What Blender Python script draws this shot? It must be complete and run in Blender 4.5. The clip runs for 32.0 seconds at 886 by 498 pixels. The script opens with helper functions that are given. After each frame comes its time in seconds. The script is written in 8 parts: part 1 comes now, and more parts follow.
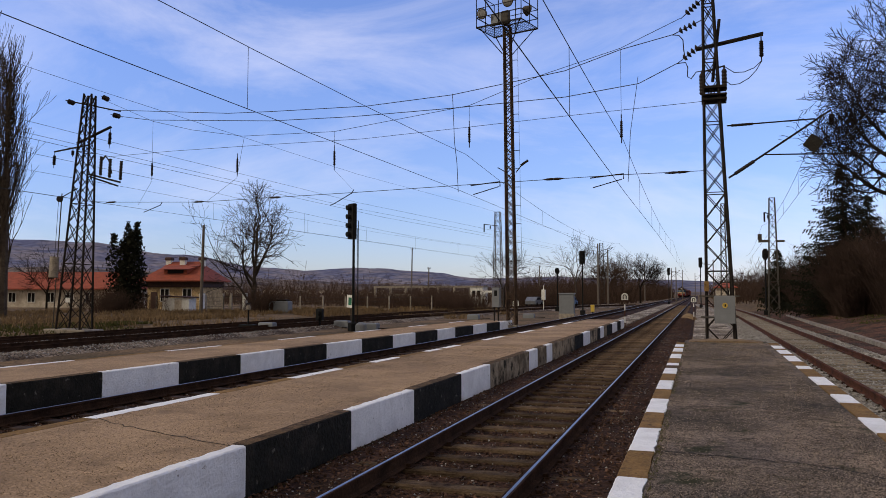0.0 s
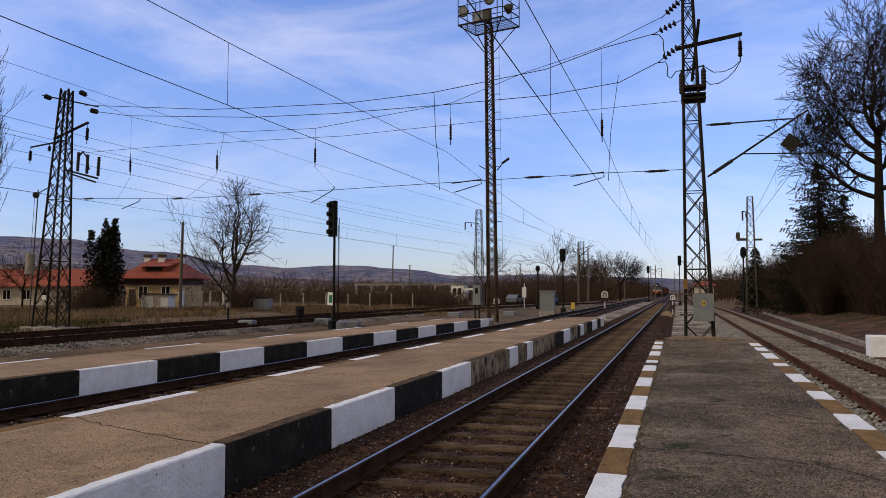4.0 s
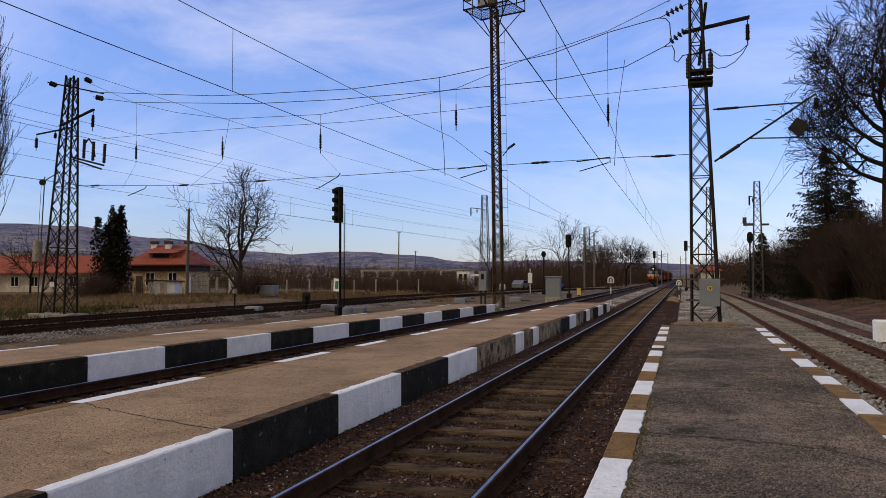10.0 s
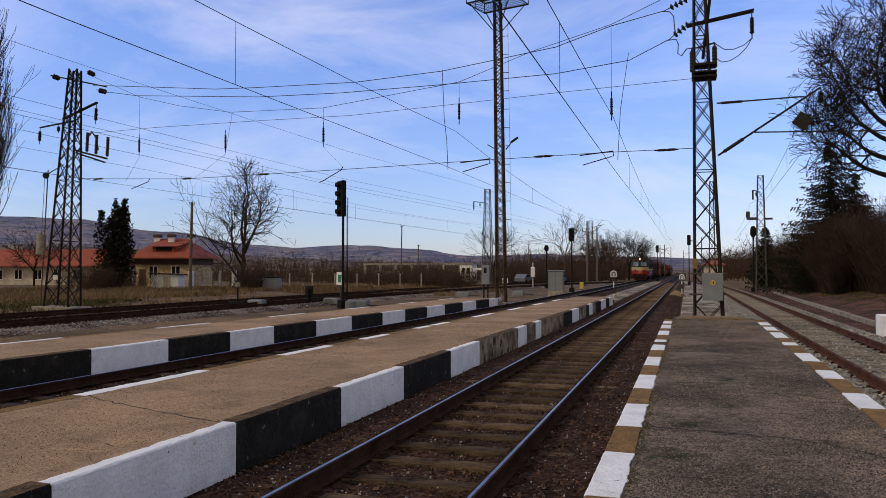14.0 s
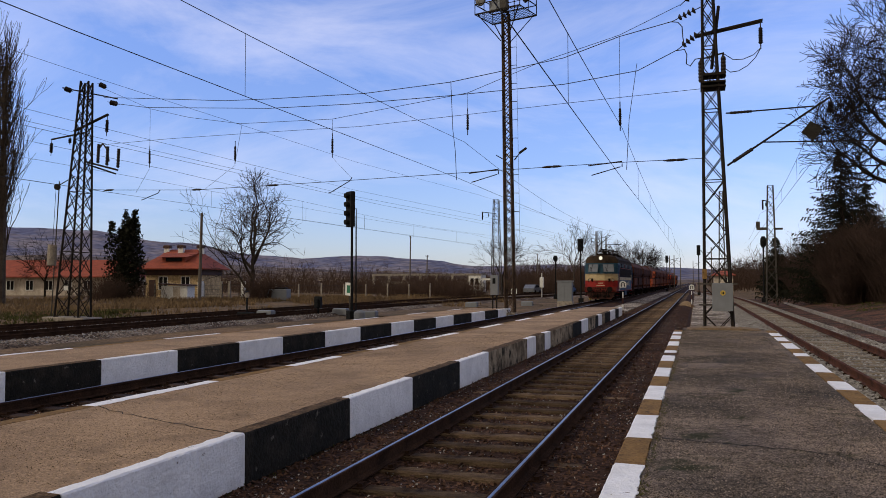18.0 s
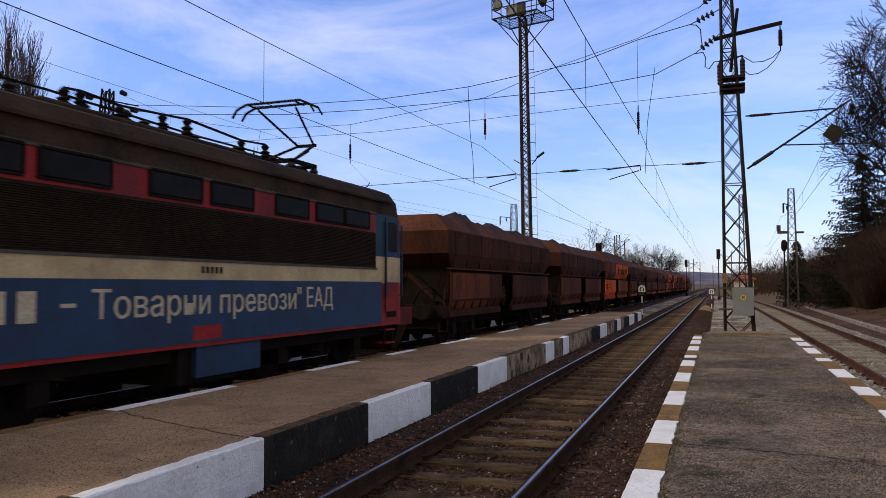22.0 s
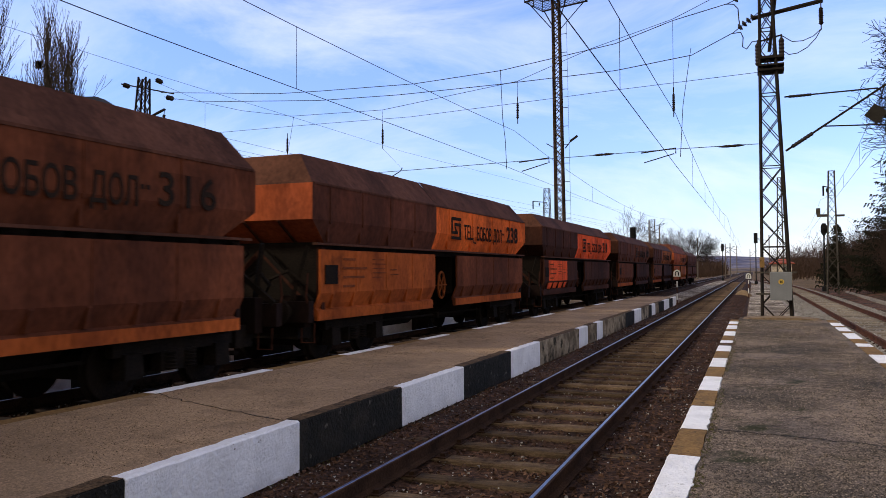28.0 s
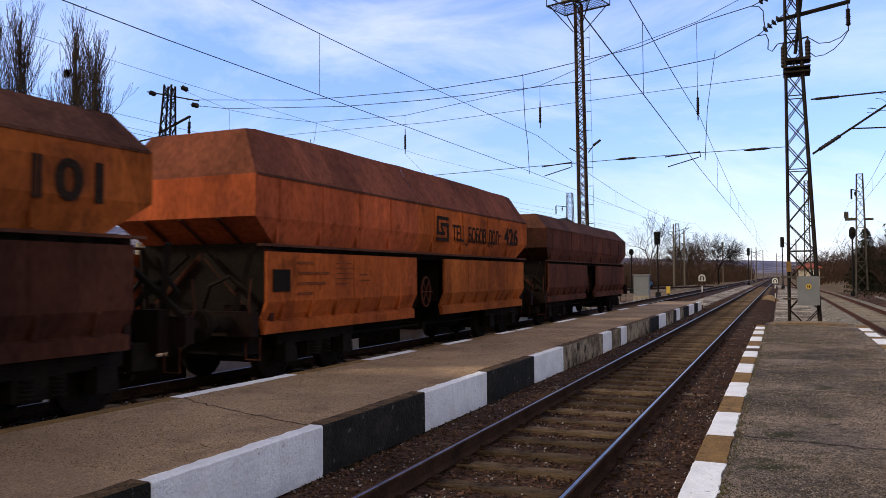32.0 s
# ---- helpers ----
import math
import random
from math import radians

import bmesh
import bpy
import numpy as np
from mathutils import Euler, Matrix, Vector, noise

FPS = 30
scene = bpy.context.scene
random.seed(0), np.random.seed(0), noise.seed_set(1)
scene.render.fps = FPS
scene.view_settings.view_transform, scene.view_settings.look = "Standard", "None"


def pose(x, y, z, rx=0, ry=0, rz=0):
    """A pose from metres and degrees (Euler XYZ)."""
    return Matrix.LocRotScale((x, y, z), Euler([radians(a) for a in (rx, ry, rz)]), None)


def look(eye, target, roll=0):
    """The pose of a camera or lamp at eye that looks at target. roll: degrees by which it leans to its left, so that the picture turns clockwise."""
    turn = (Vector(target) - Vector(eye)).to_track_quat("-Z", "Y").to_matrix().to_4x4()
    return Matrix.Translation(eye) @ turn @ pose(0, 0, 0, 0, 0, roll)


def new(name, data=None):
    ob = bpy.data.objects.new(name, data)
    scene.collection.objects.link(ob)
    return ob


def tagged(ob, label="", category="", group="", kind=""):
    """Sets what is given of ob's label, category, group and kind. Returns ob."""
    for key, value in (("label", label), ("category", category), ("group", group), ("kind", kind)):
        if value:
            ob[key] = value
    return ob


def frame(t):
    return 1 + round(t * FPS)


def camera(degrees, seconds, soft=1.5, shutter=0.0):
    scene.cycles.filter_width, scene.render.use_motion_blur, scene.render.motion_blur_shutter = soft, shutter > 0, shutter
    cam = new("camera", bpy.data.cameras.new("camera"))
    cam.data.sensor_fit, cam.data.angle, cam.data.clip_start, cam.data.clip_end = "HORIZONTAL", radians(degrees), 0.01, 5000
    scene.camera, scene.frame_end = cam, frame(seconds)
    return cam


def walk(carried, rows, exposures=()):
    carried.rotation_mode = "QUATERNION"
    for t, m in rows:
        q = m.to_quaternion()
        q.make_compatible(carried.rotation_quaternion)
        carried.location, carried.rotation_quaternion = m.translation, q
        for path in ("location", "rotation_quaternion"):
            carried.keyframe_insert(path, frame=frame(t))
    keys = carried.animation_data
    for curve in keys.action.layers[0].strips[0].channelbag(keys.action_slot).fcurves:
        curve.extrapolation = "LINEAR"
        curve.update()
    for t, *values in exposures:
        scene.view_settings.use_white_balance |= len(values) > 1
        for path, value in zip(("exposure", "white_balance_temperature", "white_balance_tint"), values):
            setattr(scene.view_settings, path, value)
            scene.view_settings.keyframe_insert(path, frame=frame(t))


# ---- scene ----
# ---- camera ----
cam = camera(59.2, 32.0, soft=0.85, shutter=0.12)
EYE = (0.0, 0.0, 1.726)
PATH = [
    (0, 93.274, -0.005, 18.106), (0.5, 93.282, 0.021, 17.956), (1, 93.242, 0.082, 17.325), (1.5, 93.191, 0.075, 16.922),
    (2, 93.152, 0.042, 16.706), (2.5, 93.088, 0.059, 16.680), (3, 93.114, -0.001, 16.662), (3.5, 93.114, -0.028, 16.676),
    (5.5, 93.049, -0.028, 16.909), (6, 93.055, 0.058, 16.970), (6.5, 93.025, 0.001, 16.991), (7, 93.006, 0.045, 16.967),
    (7.5, 92.925, 0.057, 16.957), (8, 92.741, 0.115, 17.084), (8.5, 92.526, 0.159, 17.125), (9, 92.317, 0.110, 17.142),
    (9.5, 92.208, 0.109, 17.115), (10, 92.065, 0.089, 17.140), (10.5, 91.950, 0.056, 17.180), (11, 91.923, 0.011, 17.233),
    (11.5, 91.944, -0.067, 17.254), (12, 92.006, -0.058, 17.244), (12.5, 91.941, -0.062, 17.193), (13, 91.873, -0.070, 17.206),
    (13.5, 91.749, -0.041, 17.223), (14, 91.605, -0.011, 17.344), (14.5, 91.531, 0.070, 17.475), (16.5, 91.963, 0.104, 17.850),
    (17, 92.145, 0.067, 17.903), (17.5, 92.292, 0.066, 17.951), (18, 92.378, 0.026, 17.986), (18.5, 92.418, 0.010, 18.063),
    (19, 92.430, -0.002, 18.184), (19.5, 92.455, -0.051, 18.330), (20, 92.528, -0.026, 18.534), (20.5, 92.538, 0.020, 18.735),
    (21, 92.636, 0.077, 18.876), (21.5, 92.710, 0.176, 19.078), (22, 92.733, 0.143, 19.297), (22.5, 92.723, 0.134, 19.646),
    (23, 92.761, 0.112, 19.829), (23.5, 92.856, 0.247, 20.029), (24, 92.871, 0.202, 20.160), (24.5, 92.630, 0.241, 20.318),
    (25, 92.489, 0.162, 20.215), (25.5, 92.238, 0.114, 20.235), (27.5, 91.738, 0.177, 21.381), (28, 91.634, 0.247, 21.701),
    (28.5, 91.526, 0.257, 21.918), (29, 91.440, 0.281, 22.194), (29.5, 91.461, 0.288, 22.406), (30, 91.520, 0.279, 22.616),
    (30.5, 91.701, 0.352, 22.785), (31, 91.830, 0.335, 22.980), (31.5, 91.934, 0.344, 23.107), (32, 92.009, 0.323, 23.369),
]
EXPOSURE = [(0, 0.0), (21.3, 0.0), (22.8, 0.44), (32, 0.47)]
walk(cam, [(t, pose(*EYE, rx, ry, rz)) for t, rx, ry, rz in PATH], EXPOSURE)

# ---- light ----
SUN_AZ, SUN_EL = -128.0, 34.0          # degrees: azimuth from +y towards +x, elevation
world = bpy.data.worlds.new("sky")
scene.world = world
world.use_nodes = True
wn, wl = world.node_tree.nodes, world.node_tree.links
sky = wn.new("ShaderNodeTexSky")
sky.sky_type, sky.sun_disc = "NISHITA", False
sky.sun_elevation, sky.sun_rotation = radians(SUN_EL), radians(SUN_AZ)
sky.air_density, sky.dust_density, sky.ozone_density = 1.0, 0.3, 1.5
tc = wn.new("ShaderNodeTexCoord")
mp = wn.new("ShaderNodeMapping")
mp.inputs["Scale"].default_value = (1.0, 1.3, 3.2)
mp.inputs["Rotation"].default_value = (0.0, 0.25, 0.5)
wl.new(tc.outputs["Generated"], mp.inputs["Vector"])
cn = wn.new("ShaderNodeTexNoise")
cn.inputs["Scale"].default_value, cn.inputs["Detail"].default_value, cn.inputs["Roughness"].default_value = 2.3, 9.0, 0.62
cn.inputs["Distortion"].default_value = 0.6
wl.new(mp.outputs[0], cn.inputs["Vector"])
cr = wn.new("ShaderNodeValToRGB")
cr.color_ramp.elements[0].position, cr.color_ramp.elements[0].color = 0.44, (0, 0, 0, 1)
cr.color_ramp.elements[1].position, cr.color_ramp.elements[1].color = 0.80, (0.52, 0.52, 0.52, 1)
wl.new(cn.outputs["Fac"], cr.inputs["Fac"])
tint = wn.new("ShaderNodeMixRGB")
tint.blend_type = "MULTIPLY"
tint.inputs["Fac"].default_value = 1
tint.inputs["Color2"].default_value = (0.95, 1.01, 1.45, 1)
wl.new(sky.outputs["Color"], tint.inputs["Color1"])
# haze takes a little brightness from the sky close to the horizon
sz_ = wn.new("ShaderNodeSeparateXYZ")
wl.new(tc.outputs["Generated"], sz_.inputs[0])
hz = wn.new("ShaderNodeMapRange")
hz.inputs["From Min"].default_value, hz.inputs["From Max"].default_value = 0.0, 0.28
hz.inputs["To Min"].default_value, hz.inputs["To Max"].default_value = 0.76, 1.13
wl.new(sz_.outputs["Z"], hz.inputs["Value"])
hm = wn.new("ShaderNodeMixRGB")
hm.blend_type = "MULTIPLY"
hm.inputs["Fac"].default_value = 1
wl.new(tint.outputs["Color"], hm.inputs["Color1"])
wl.new(hz.outputs["Result"], hm.inputs["Color2"])
cm = wn.new("ShaderNodeMixRGB")
cm.inputs["Color2"].default_value = (8.0, 7.8, 8.9, 1)
wl.new(cr.outputs["Color"], cm.inputs["Fac"])
wl.new(hm.outputs["Color"], cm.inputs["Color1"])
# added warm veil, thickening over the unseen sunward sky, whitens the fill light
sp_ = wn.new("ShaderNodeSeparateXYZ")
wl.new(tc.outputs["Generated"], sp_.inputs[0])
vg = wn.new("ShaderNodeMapRange")
vg.interpolation_type = "SMOOTHSTEP"
vg.inputs["From Min"].default_value, vg.inputs["From Max"].default_value = 0.5, -0.2
vg.inputs["To Min"].default_value, vg.inputs["To Max"].default_value = 0.0, 0.92
wl.new(sp_.outputs["Y"], vg.inputs["Value"])
veil = wn.new("ShaderNodeMixRGB")
veil.inputs["Color2"].default_value = (4.5, 3.95, 3.35, 1)
wl.new(vg.outputs["Result"], veil.inputs["Fac"])
wl.new(cm.outputs["Color"], veil.inputs["Color1"])
bg = wn["Background"]
bg.inputs["Strength"].default_value = 0.125
wl.new(veil.outputs["Color"], bg.inputs["Color"])

sun = new("sun", bpy.data.lights.new("sun", "SUN"))
sun.data.energy, sun.data.angle, sun.data.color = 1.5, radians(7), (1.0, 0.9, 0.74)
az, el = radians(SUN_AZ), radians(SUN_EL)
sun.matrix_world = look((math.sin(az) * math.cos(el) * 50, math.cos(az) * math.cos(el) * 50, math.sin(el) * 50), (0, 0, 0))


# ---- mesh helpers ----
class Mesh:
    """Collects vertices and faces."""

    def __init__(self):
        self.v, self.f = [], []

    def add(self, verts, faces):
        n = len(self.v)
        self.v.extend(tuple(p) for p in verts)
        self.f.extend(tuple(i + n for i in f) for f in faces)
        return self

    def box(self, x0, x1, y0, y1, z0, z1, top=0.0):
        """A block; top: how far the upper edges are drawn in."""
        t = top
        return self.add([(x0, y0, z0), (x1, y0, z0), (x1, y1, z0), (x0, y1, z0), (x0 + t, y0 + t, z1), (x1 - t, y0 + t, z1), (x1 - t, y1 - t, z1), (x0 + t, y1 - t, z1)],
                        [(0, 3, 2, 1), (4, 5, 6, 7), (0, 1, 5, 4), (1, 2, 6, 5), (2, 3, 7, 6), (3, 0, 4, 7)])

    def chamfer(self, x0, x1, y0, y1, z0, z1, c):
        """A block with bevelled upper edges."""
        a = [(x0, y0, z0), (x1, y0, z0), (x1, y1, z0), (x0, y1, z0), (x0, y0, z1 - c), (x1, y0, z1 - c), (x1, y1, z1 - c), (x0, y1, z1 - c),
             (x0 + c, y0 + c, z1), (x1 - c, y0 + c, z1), (x1 - c, y1 - c, z1), (x0 + c, y1 - c, z1)]
        f = [(0, 3, 2, 1), (8, 9, 10, 11)]
        for k in (0, 4):
            f += [(k, k + 1, k + 5, k + 4), (k + 1, k + 2, k + 6, k + 5), (k + 2, k + 3, k + 7, k + 6), (k + 3, k, k + 4, k + 7)]
        return self.add(a, f)

    def bar(self, p, q, r0, r1=None, n=4, cap=True):
        """A straight bar or cone from p to q."""
        p, q = Vector(p), Vector(q)
        r1 = r0 if r1 is None else r1
        d = (q - p)
        if d.length < 1e-6:
            return self
        a = d.orthogonal().normalized()
        if n == 4 and abs(d.normalized().z) < 0.98:
            a = d.cross(Vector((0, 0, 1))).normalized()
        b = d.normalized().cross(a)
        k = len(self.v)
        for c, r in ((p, r0), (q, r1)):
            for i in range(n):
                w = 2 * math.pi * (i + 0.5) / n
                self.v.append(tuple(c + a * math.cos(w) * r + b * math.sin(w) * r))
        for i in range(n):
            j = (i + 1) % n
            self.f.append((k + i, k + j, k + n + j, k + n + i))
        if cap:
            self.f.append(tuple(k + i for i in reversed(range(n))))
            self.f.append(tuple(k + n + i for i in range(n)))
        return self

    def path(self, pts, r, n=4):
        """One continuous tube through the points."""
        pts = [Vector(p) for p in pts]
        k = len(self.v)
        for i, p in enumerate(pts):
            d = (pts[min(i + 1, len(pts) - 1)] - pts[max(i - 1, 0)]).normalized()
            a = d.cross(Vector((0.13, 0.21, 1)))
            a = a.normalized() if a.length > 0.2 else d.cross(Vector((1, 0.1, 0))).normalized()
            b = d.cross(a)
            for j in range(n):
                w = 2 * math.pi * (j + 0.5) / n
                self.v.append(tuple(p + a * math.cos(w) * r + b * math.sin(w) * r))
            if i:
                o = k + (i - 1) * n
                self.f.extend((o + j, o + (j + 1) % n, o + n + (j + 1) % n, o + n + j) for j in range(n))
        self.f.append(tuple(k + j for j in reversed(range(n))))
        self.f.append(tuple(k + (len(pts) - 1) * n + j for j in range(n)))
        return self

    def lathe(self, c, axis, prof, n=12):
        """Rings of (distance along axis, radius) about c."""
        c, d = Vector(c), Vector(axis).normalized()
        a = d.orthogonal().normalized()
        b = d.cross(a)
        k = len(self.v)
        for s, r in prof:
            for i in range(n):
                w = 2 * math.pi * i / n
                self.v.append(tuple(c + d * s + (a * math.cos(w) + b * math.sin(w)) * max(r, 1e-4)))
        for m in range(len(prof) - 1):
            for i in range(n):
                j = (i + 1) % n
                self.f.append((k + m * n + i, k + m * n + j, k + (m + 1) * n + j, k + (m + 1) * n + i))
        self.f.append(tuple(k + i for i in reversed(range(n))))
        self.f.append(tuple(k + (len(prof) - 1) * n + i for i in range(n)))
        return self

    def ring(self, c, axis, R, r, n=20, m=6):
        """A torus."""
        c, d = Vector(c), Vector(axis).normalized()
        a = d.orthogonal().normalized()
        b = d.cross(a)
        k = len(self.v)
        for i in range(n):
            w = 2 * math.pi * i / n
            e = a * math.cos(w) + b * math.sin(w)
            for j in range(m):
                u = 2 * math.pi * j / m
                self.v.append(tuple(c + e * (R + r * math.cos(u)) + d * r * math.sin(u)))
        for i in range(n):
            for j in range(m):
                self.f.append((k + i * m + j, k + ((i + 1) % n) * m + j, k + ((i + 1) % n) * m + (j + 1) % m, k + i * m + (j + 1) % m))
        return self

    def prism(self, prof, y0, y1):
        """A closed profile of (x, z), pulled along y."""
        n = len(prof)
        k = len(self.v)
        self.v.extend((x, y0, z) for x, z in prof)
        self.v.extend((x, y1, z) for x, z in prof)
        for i in range(n):
            j = (i + 1) % n
            self.f.append((k + i, k + j, k + n + j, k + n + i))
        self.f.append(tuple(k + i for i in reversed(range(n))))
        self.f.append(tuple(k + n + i for i in range(n)))
        return self

    def data(self, name, material, smooth=False):
        me = bpy.data.meshes.new(name)
        me.from_pydata(self.v, [], self.f)
        bm = bmesh.new()
        bm.from_mesh(me)
        if len(self.f) < 20000:
            bmesh.ops.recalc_face_normals(bm, faces=bm.faces)
        bm.to_mesh(me)
        bm.free()
        me.materials.append(material)
        if smooth:
            me.polygons.foreach_set("use_smooth", [True] * len(me.polygons))
        return me


def part(name, mesh, material, parent=None, label="", smooth=False, m=None):
    """One mesh object under a thing or a part."""
    data = mesh.data(name, material, smooth) if isinstance(mesh, Mesh) else mesh
    ob = new(name, data)
    if parent is not None:
        ob.parent = parent
    if m is not None:
        ob.matrix_basis = m
    if label:
        ob["label"] = label
    return ob


def thing(name, label, category, m=None, group="", kind=""):
    ob = new(name)
    ob.empty_display_size = 0.2
    if m is not None:
        ob.matrix_basis = m
    return tagged(ob, label, category, group, kind)


def single(name, mesh, material, label, category="", group="", kind="", smooth=False):
    return tagged(part(name, mesh, material, None, "", smooth), label, category, group, kind)


# ---- materials ----
def material(name, col, col2=None, rough=0.8, scale=6.0, fine=60.0, bump=0.15, metal=0.0, mix=(0.35, 0.65), random_tone=0.0, spec=0.4, fine_amount=0.35, stretch=(1, 1, 1), mid=0.0, speck=0.0, speck_amount=0.6, chips=None, cracks=0.0, broad_only=False, fine_stretch=None, square=False, relief=0.02):
    """Two colours mixed by a broad noise, a fine grain on top, and a bump."""
    mat = bpy.data.materials.new(name)
    mat.use_nodes = True
    nt = mat.node_tree
    n, l = nt.nodes, nt.links
    b = n["Principled BSDF"]
    b.inputs["Roughness"].default_value, b.inputs["Metallic"].default_value = rough, metal
    b.inputs["Specular IOR Level"].default_value = spec
    col2 = col2 or tuple(c * 0.7 for c in col)
    co = n.new("ShaderNodeTexCoord")
    ma = n.new("ShaderNodeMapping")
    ma.inputs["Scale"].default_value = stretch
    l.new(co.outputs["Object"], ma.inputs["Vector"])
    n1 = n.new("ShaderNodeTexNoise")
    n1.inputs["Scale"].default_value, n1.inputs["Detail"].default_value, n1.inputs["Roughness"].default_value = scale, 6, 0.6
    n2 = n.new("ShaderNodeTexNoise")
    n2.inputs["Scale"].default_value, n2.inputs["Detail"].default_value = fine, 3
    fine_co = co.outputs["Object"] if broad_only else ma.outputs[0]
    if fine_stretch:
        mf = n.new("ShaderNodeMapping")
        mf.inputs["Scale"].default_value = fine_stretch
        l.new(co.outputs["Object"], mf.inputs["Vector"])
        fine_co = mf.outputs[0]
    l.new(ma.outputs[0], n1.inputs["Vector"])
    l.new(fine_co, n2.inputs["Vector"])
    r = n.new("ShaderNodeMapRange")
    r.inputs["From Min"].default_value, r.inputs["From Max"].default_value = mix
    l.new(n1.outputs["Fac"], r.inputs["Value"])
    mx = n.new("ShaderNodeMixRGB")
    mx.inputs["Color1"].default_value, mx.inputs["Color2"].default_value = (*col, 1), (*col2, 1)
    l.new(r.outputs["Result"], mx.inputs["Fac"])
    g = n.new("ShaderNodeMapRange")
    g.inputs["From Min"].default_value, g.inputs["From Max"].default_value = 0.3, 0.7
    g.inputs["To Min"].default_value, g.inputs["To Max"].default_value = 1 - fine_amount, 1 + fine_amount
    grain = n2.outputs["Fac"]
    if mid:
        n3 = n.new("ShaderNodeTexNoise")
        n3.inputs["Scale"].default_value, n3.inputs["Detail"].default_value, n3.inputs["Roughness"].default_value = mid, 4, 0.7
        l.new(fine_co, n3.inputs["Vector"])
        av = n.new("ShaderNodeMixRGB")
        av.inputs["Fac"].default_value = 0.5
        l.new(grain, av.inputs["Color1"])
        l.new(n3.outputs["Fac"], av.inputs["Color2"])
        grain = av.outputs[0]
    l.new(grain, g.inputs["Value"])
    mu = n.new("ShaderNodeMixRGB")
    mu.blend_type = "MULTIPLY"
    mu.inputs["Fac"].default_value = 1
    l.new(mx.outputs[0], mu.inputs["Color1"])
    l.new(g.outputs["Result"], mu.inputs["Color2"])
    out = mu.outputs[0]
    if speck:
        vo = n.new("ShaderNodeTexVoronoi")
        vo.inputs["Scale"].default_value = speck
        if square:
            vo.distance = "CHEBYCHEV"
        l.new(fine_co, vo.inputs["Vector"])
        bw = n.new("ShaderNodeSeparateColor")
        l.new(vo.outputs["Color"], bw.inputs[0])
        vr = n.new("ShaderNodeMapRange")
        vr.inputs["To Min"].default_value, vr.inputs["To Max"].default_value = 1 - speck_amount, 1 + speck_amount
        l.new(bw.outputs[0], vr.inputs["Value"])
        m3 = n.new("ShaderNodeMixRGB")
        m3.blend_type = "MULTIPLY"
        m3.inputs["Fac"].default_value = 1
        l.new(out, m3.inputs["Color1"])
        l.new(vr.outputs["Result"], m3.inputs["Color2"])
        out = m3.outputs[0]
    if chips:
        cn_ = n.new("ShaderNodeTexNoise")
        cn_.inputs["Scale"].default_value, cn_.inputs["Detail"].default_value, cn_.inputs["Roughness"].default_value = chips[1], 7, 0.68
        l.new(co.outputs["Object"], cn_.inputs["Vector"])
        ch = n.new("ShaderNodeMapRange")
        ch.inputs["From Min"].default_value, ch.inputs["From Max"].default_value = chips[2], chips[2] + chips[3]
        l.new(cn_.outputs["Fac"], ch.inputs["Value"])
        m4 = n.new("ShaderNodeMixRGB")
        m4.inputs["Color2"].default_value = (*chips[0], 1)
        l.new(ch.outputs["Result"], m4.inputs["Fac"])
        l.new(out, m4.inputs["Color1"])
        out = m4.outputs[0]
    if cracks:
        wn_ = n.new("ShaderNodeTexNoise")
        wn_.inputs["Scale"].default_value, wn_.inputs["Detail"].default_value = 3.0, 5
        l.new(co.outputs["Object"], wn_.inputs["Vector"])
        wa = n.new("ShaderNodeMixRGB")
        wa.blend_type = "ADD"
        wa.inputs["Fac"].default_value = 0.45
        l.new(co.outputs["Object"], wa.inputs["Color1"])
        l.new(wn_.outputs["Color"], wa.inputs["Color2"])
        cv = n.new("ShaderNodeTexVoronoi")
        cv.feature = "DISTANCE_TO_EDGE"
        cv.inputs["Scale"].default_value = cracks
        l.new(wa.outputs[0], cv.inputs["Vector"])
        cl = n.new("ShaderNodeMapRange")
        cl.inputs["From Min"].default_value, cl.inputs["From Max"].default_value = 0.002, 0.012
        cl.inputs["To Min"].default_value = 0.35
        l.new(cv.outputs["Distance"], cl.inputs["Value"])
        m5 = n.new("ShaderNodeMixRGB")
        m5.blend_type = "MULTIPLY"
        m5.inputs["Fac"].default_value = 1
        l.new(out, m5.inputs["Color1"])
        l.new(cl.outputs["Result"], m5.inputs["Color2"])
        out = m5.outputs[0]
    if random_tone:
        oi = n.new("ShaderNodeObjectInfo")
        t = n.new("ShaderNodeMapRange")
        t.inputs["To Min"].default_value, t.inputs["To Max"].default_value = 1 - random_tone, 1 + random_tone
        l.new(oi.outputs["Random"], t.inputs["Value"])
        m2 = n.new("ShaderNodeMixRGB")
        m2.blend_type = "MULTIPLY"
        m2.inputs["Fac"].default_value = 1
        l.new(out, m2.inputs["Color1"])
        l.new(t.outputs["Result"], m2.inputs["Color2"])
        out = m2.outputs[0]
    l.new(out, b.inputs["Base Color"])
    if bump:
        bp = n.new("ShaderNodeBump")
        bp.inputs["Strength"].default_value, bp.inputs["Distance"].default_value = bump, relief
        l.new(grain, bp.inputs["Height"])
        l.new(bp.outputs[0], b.inputs["Normal"])
    return mat


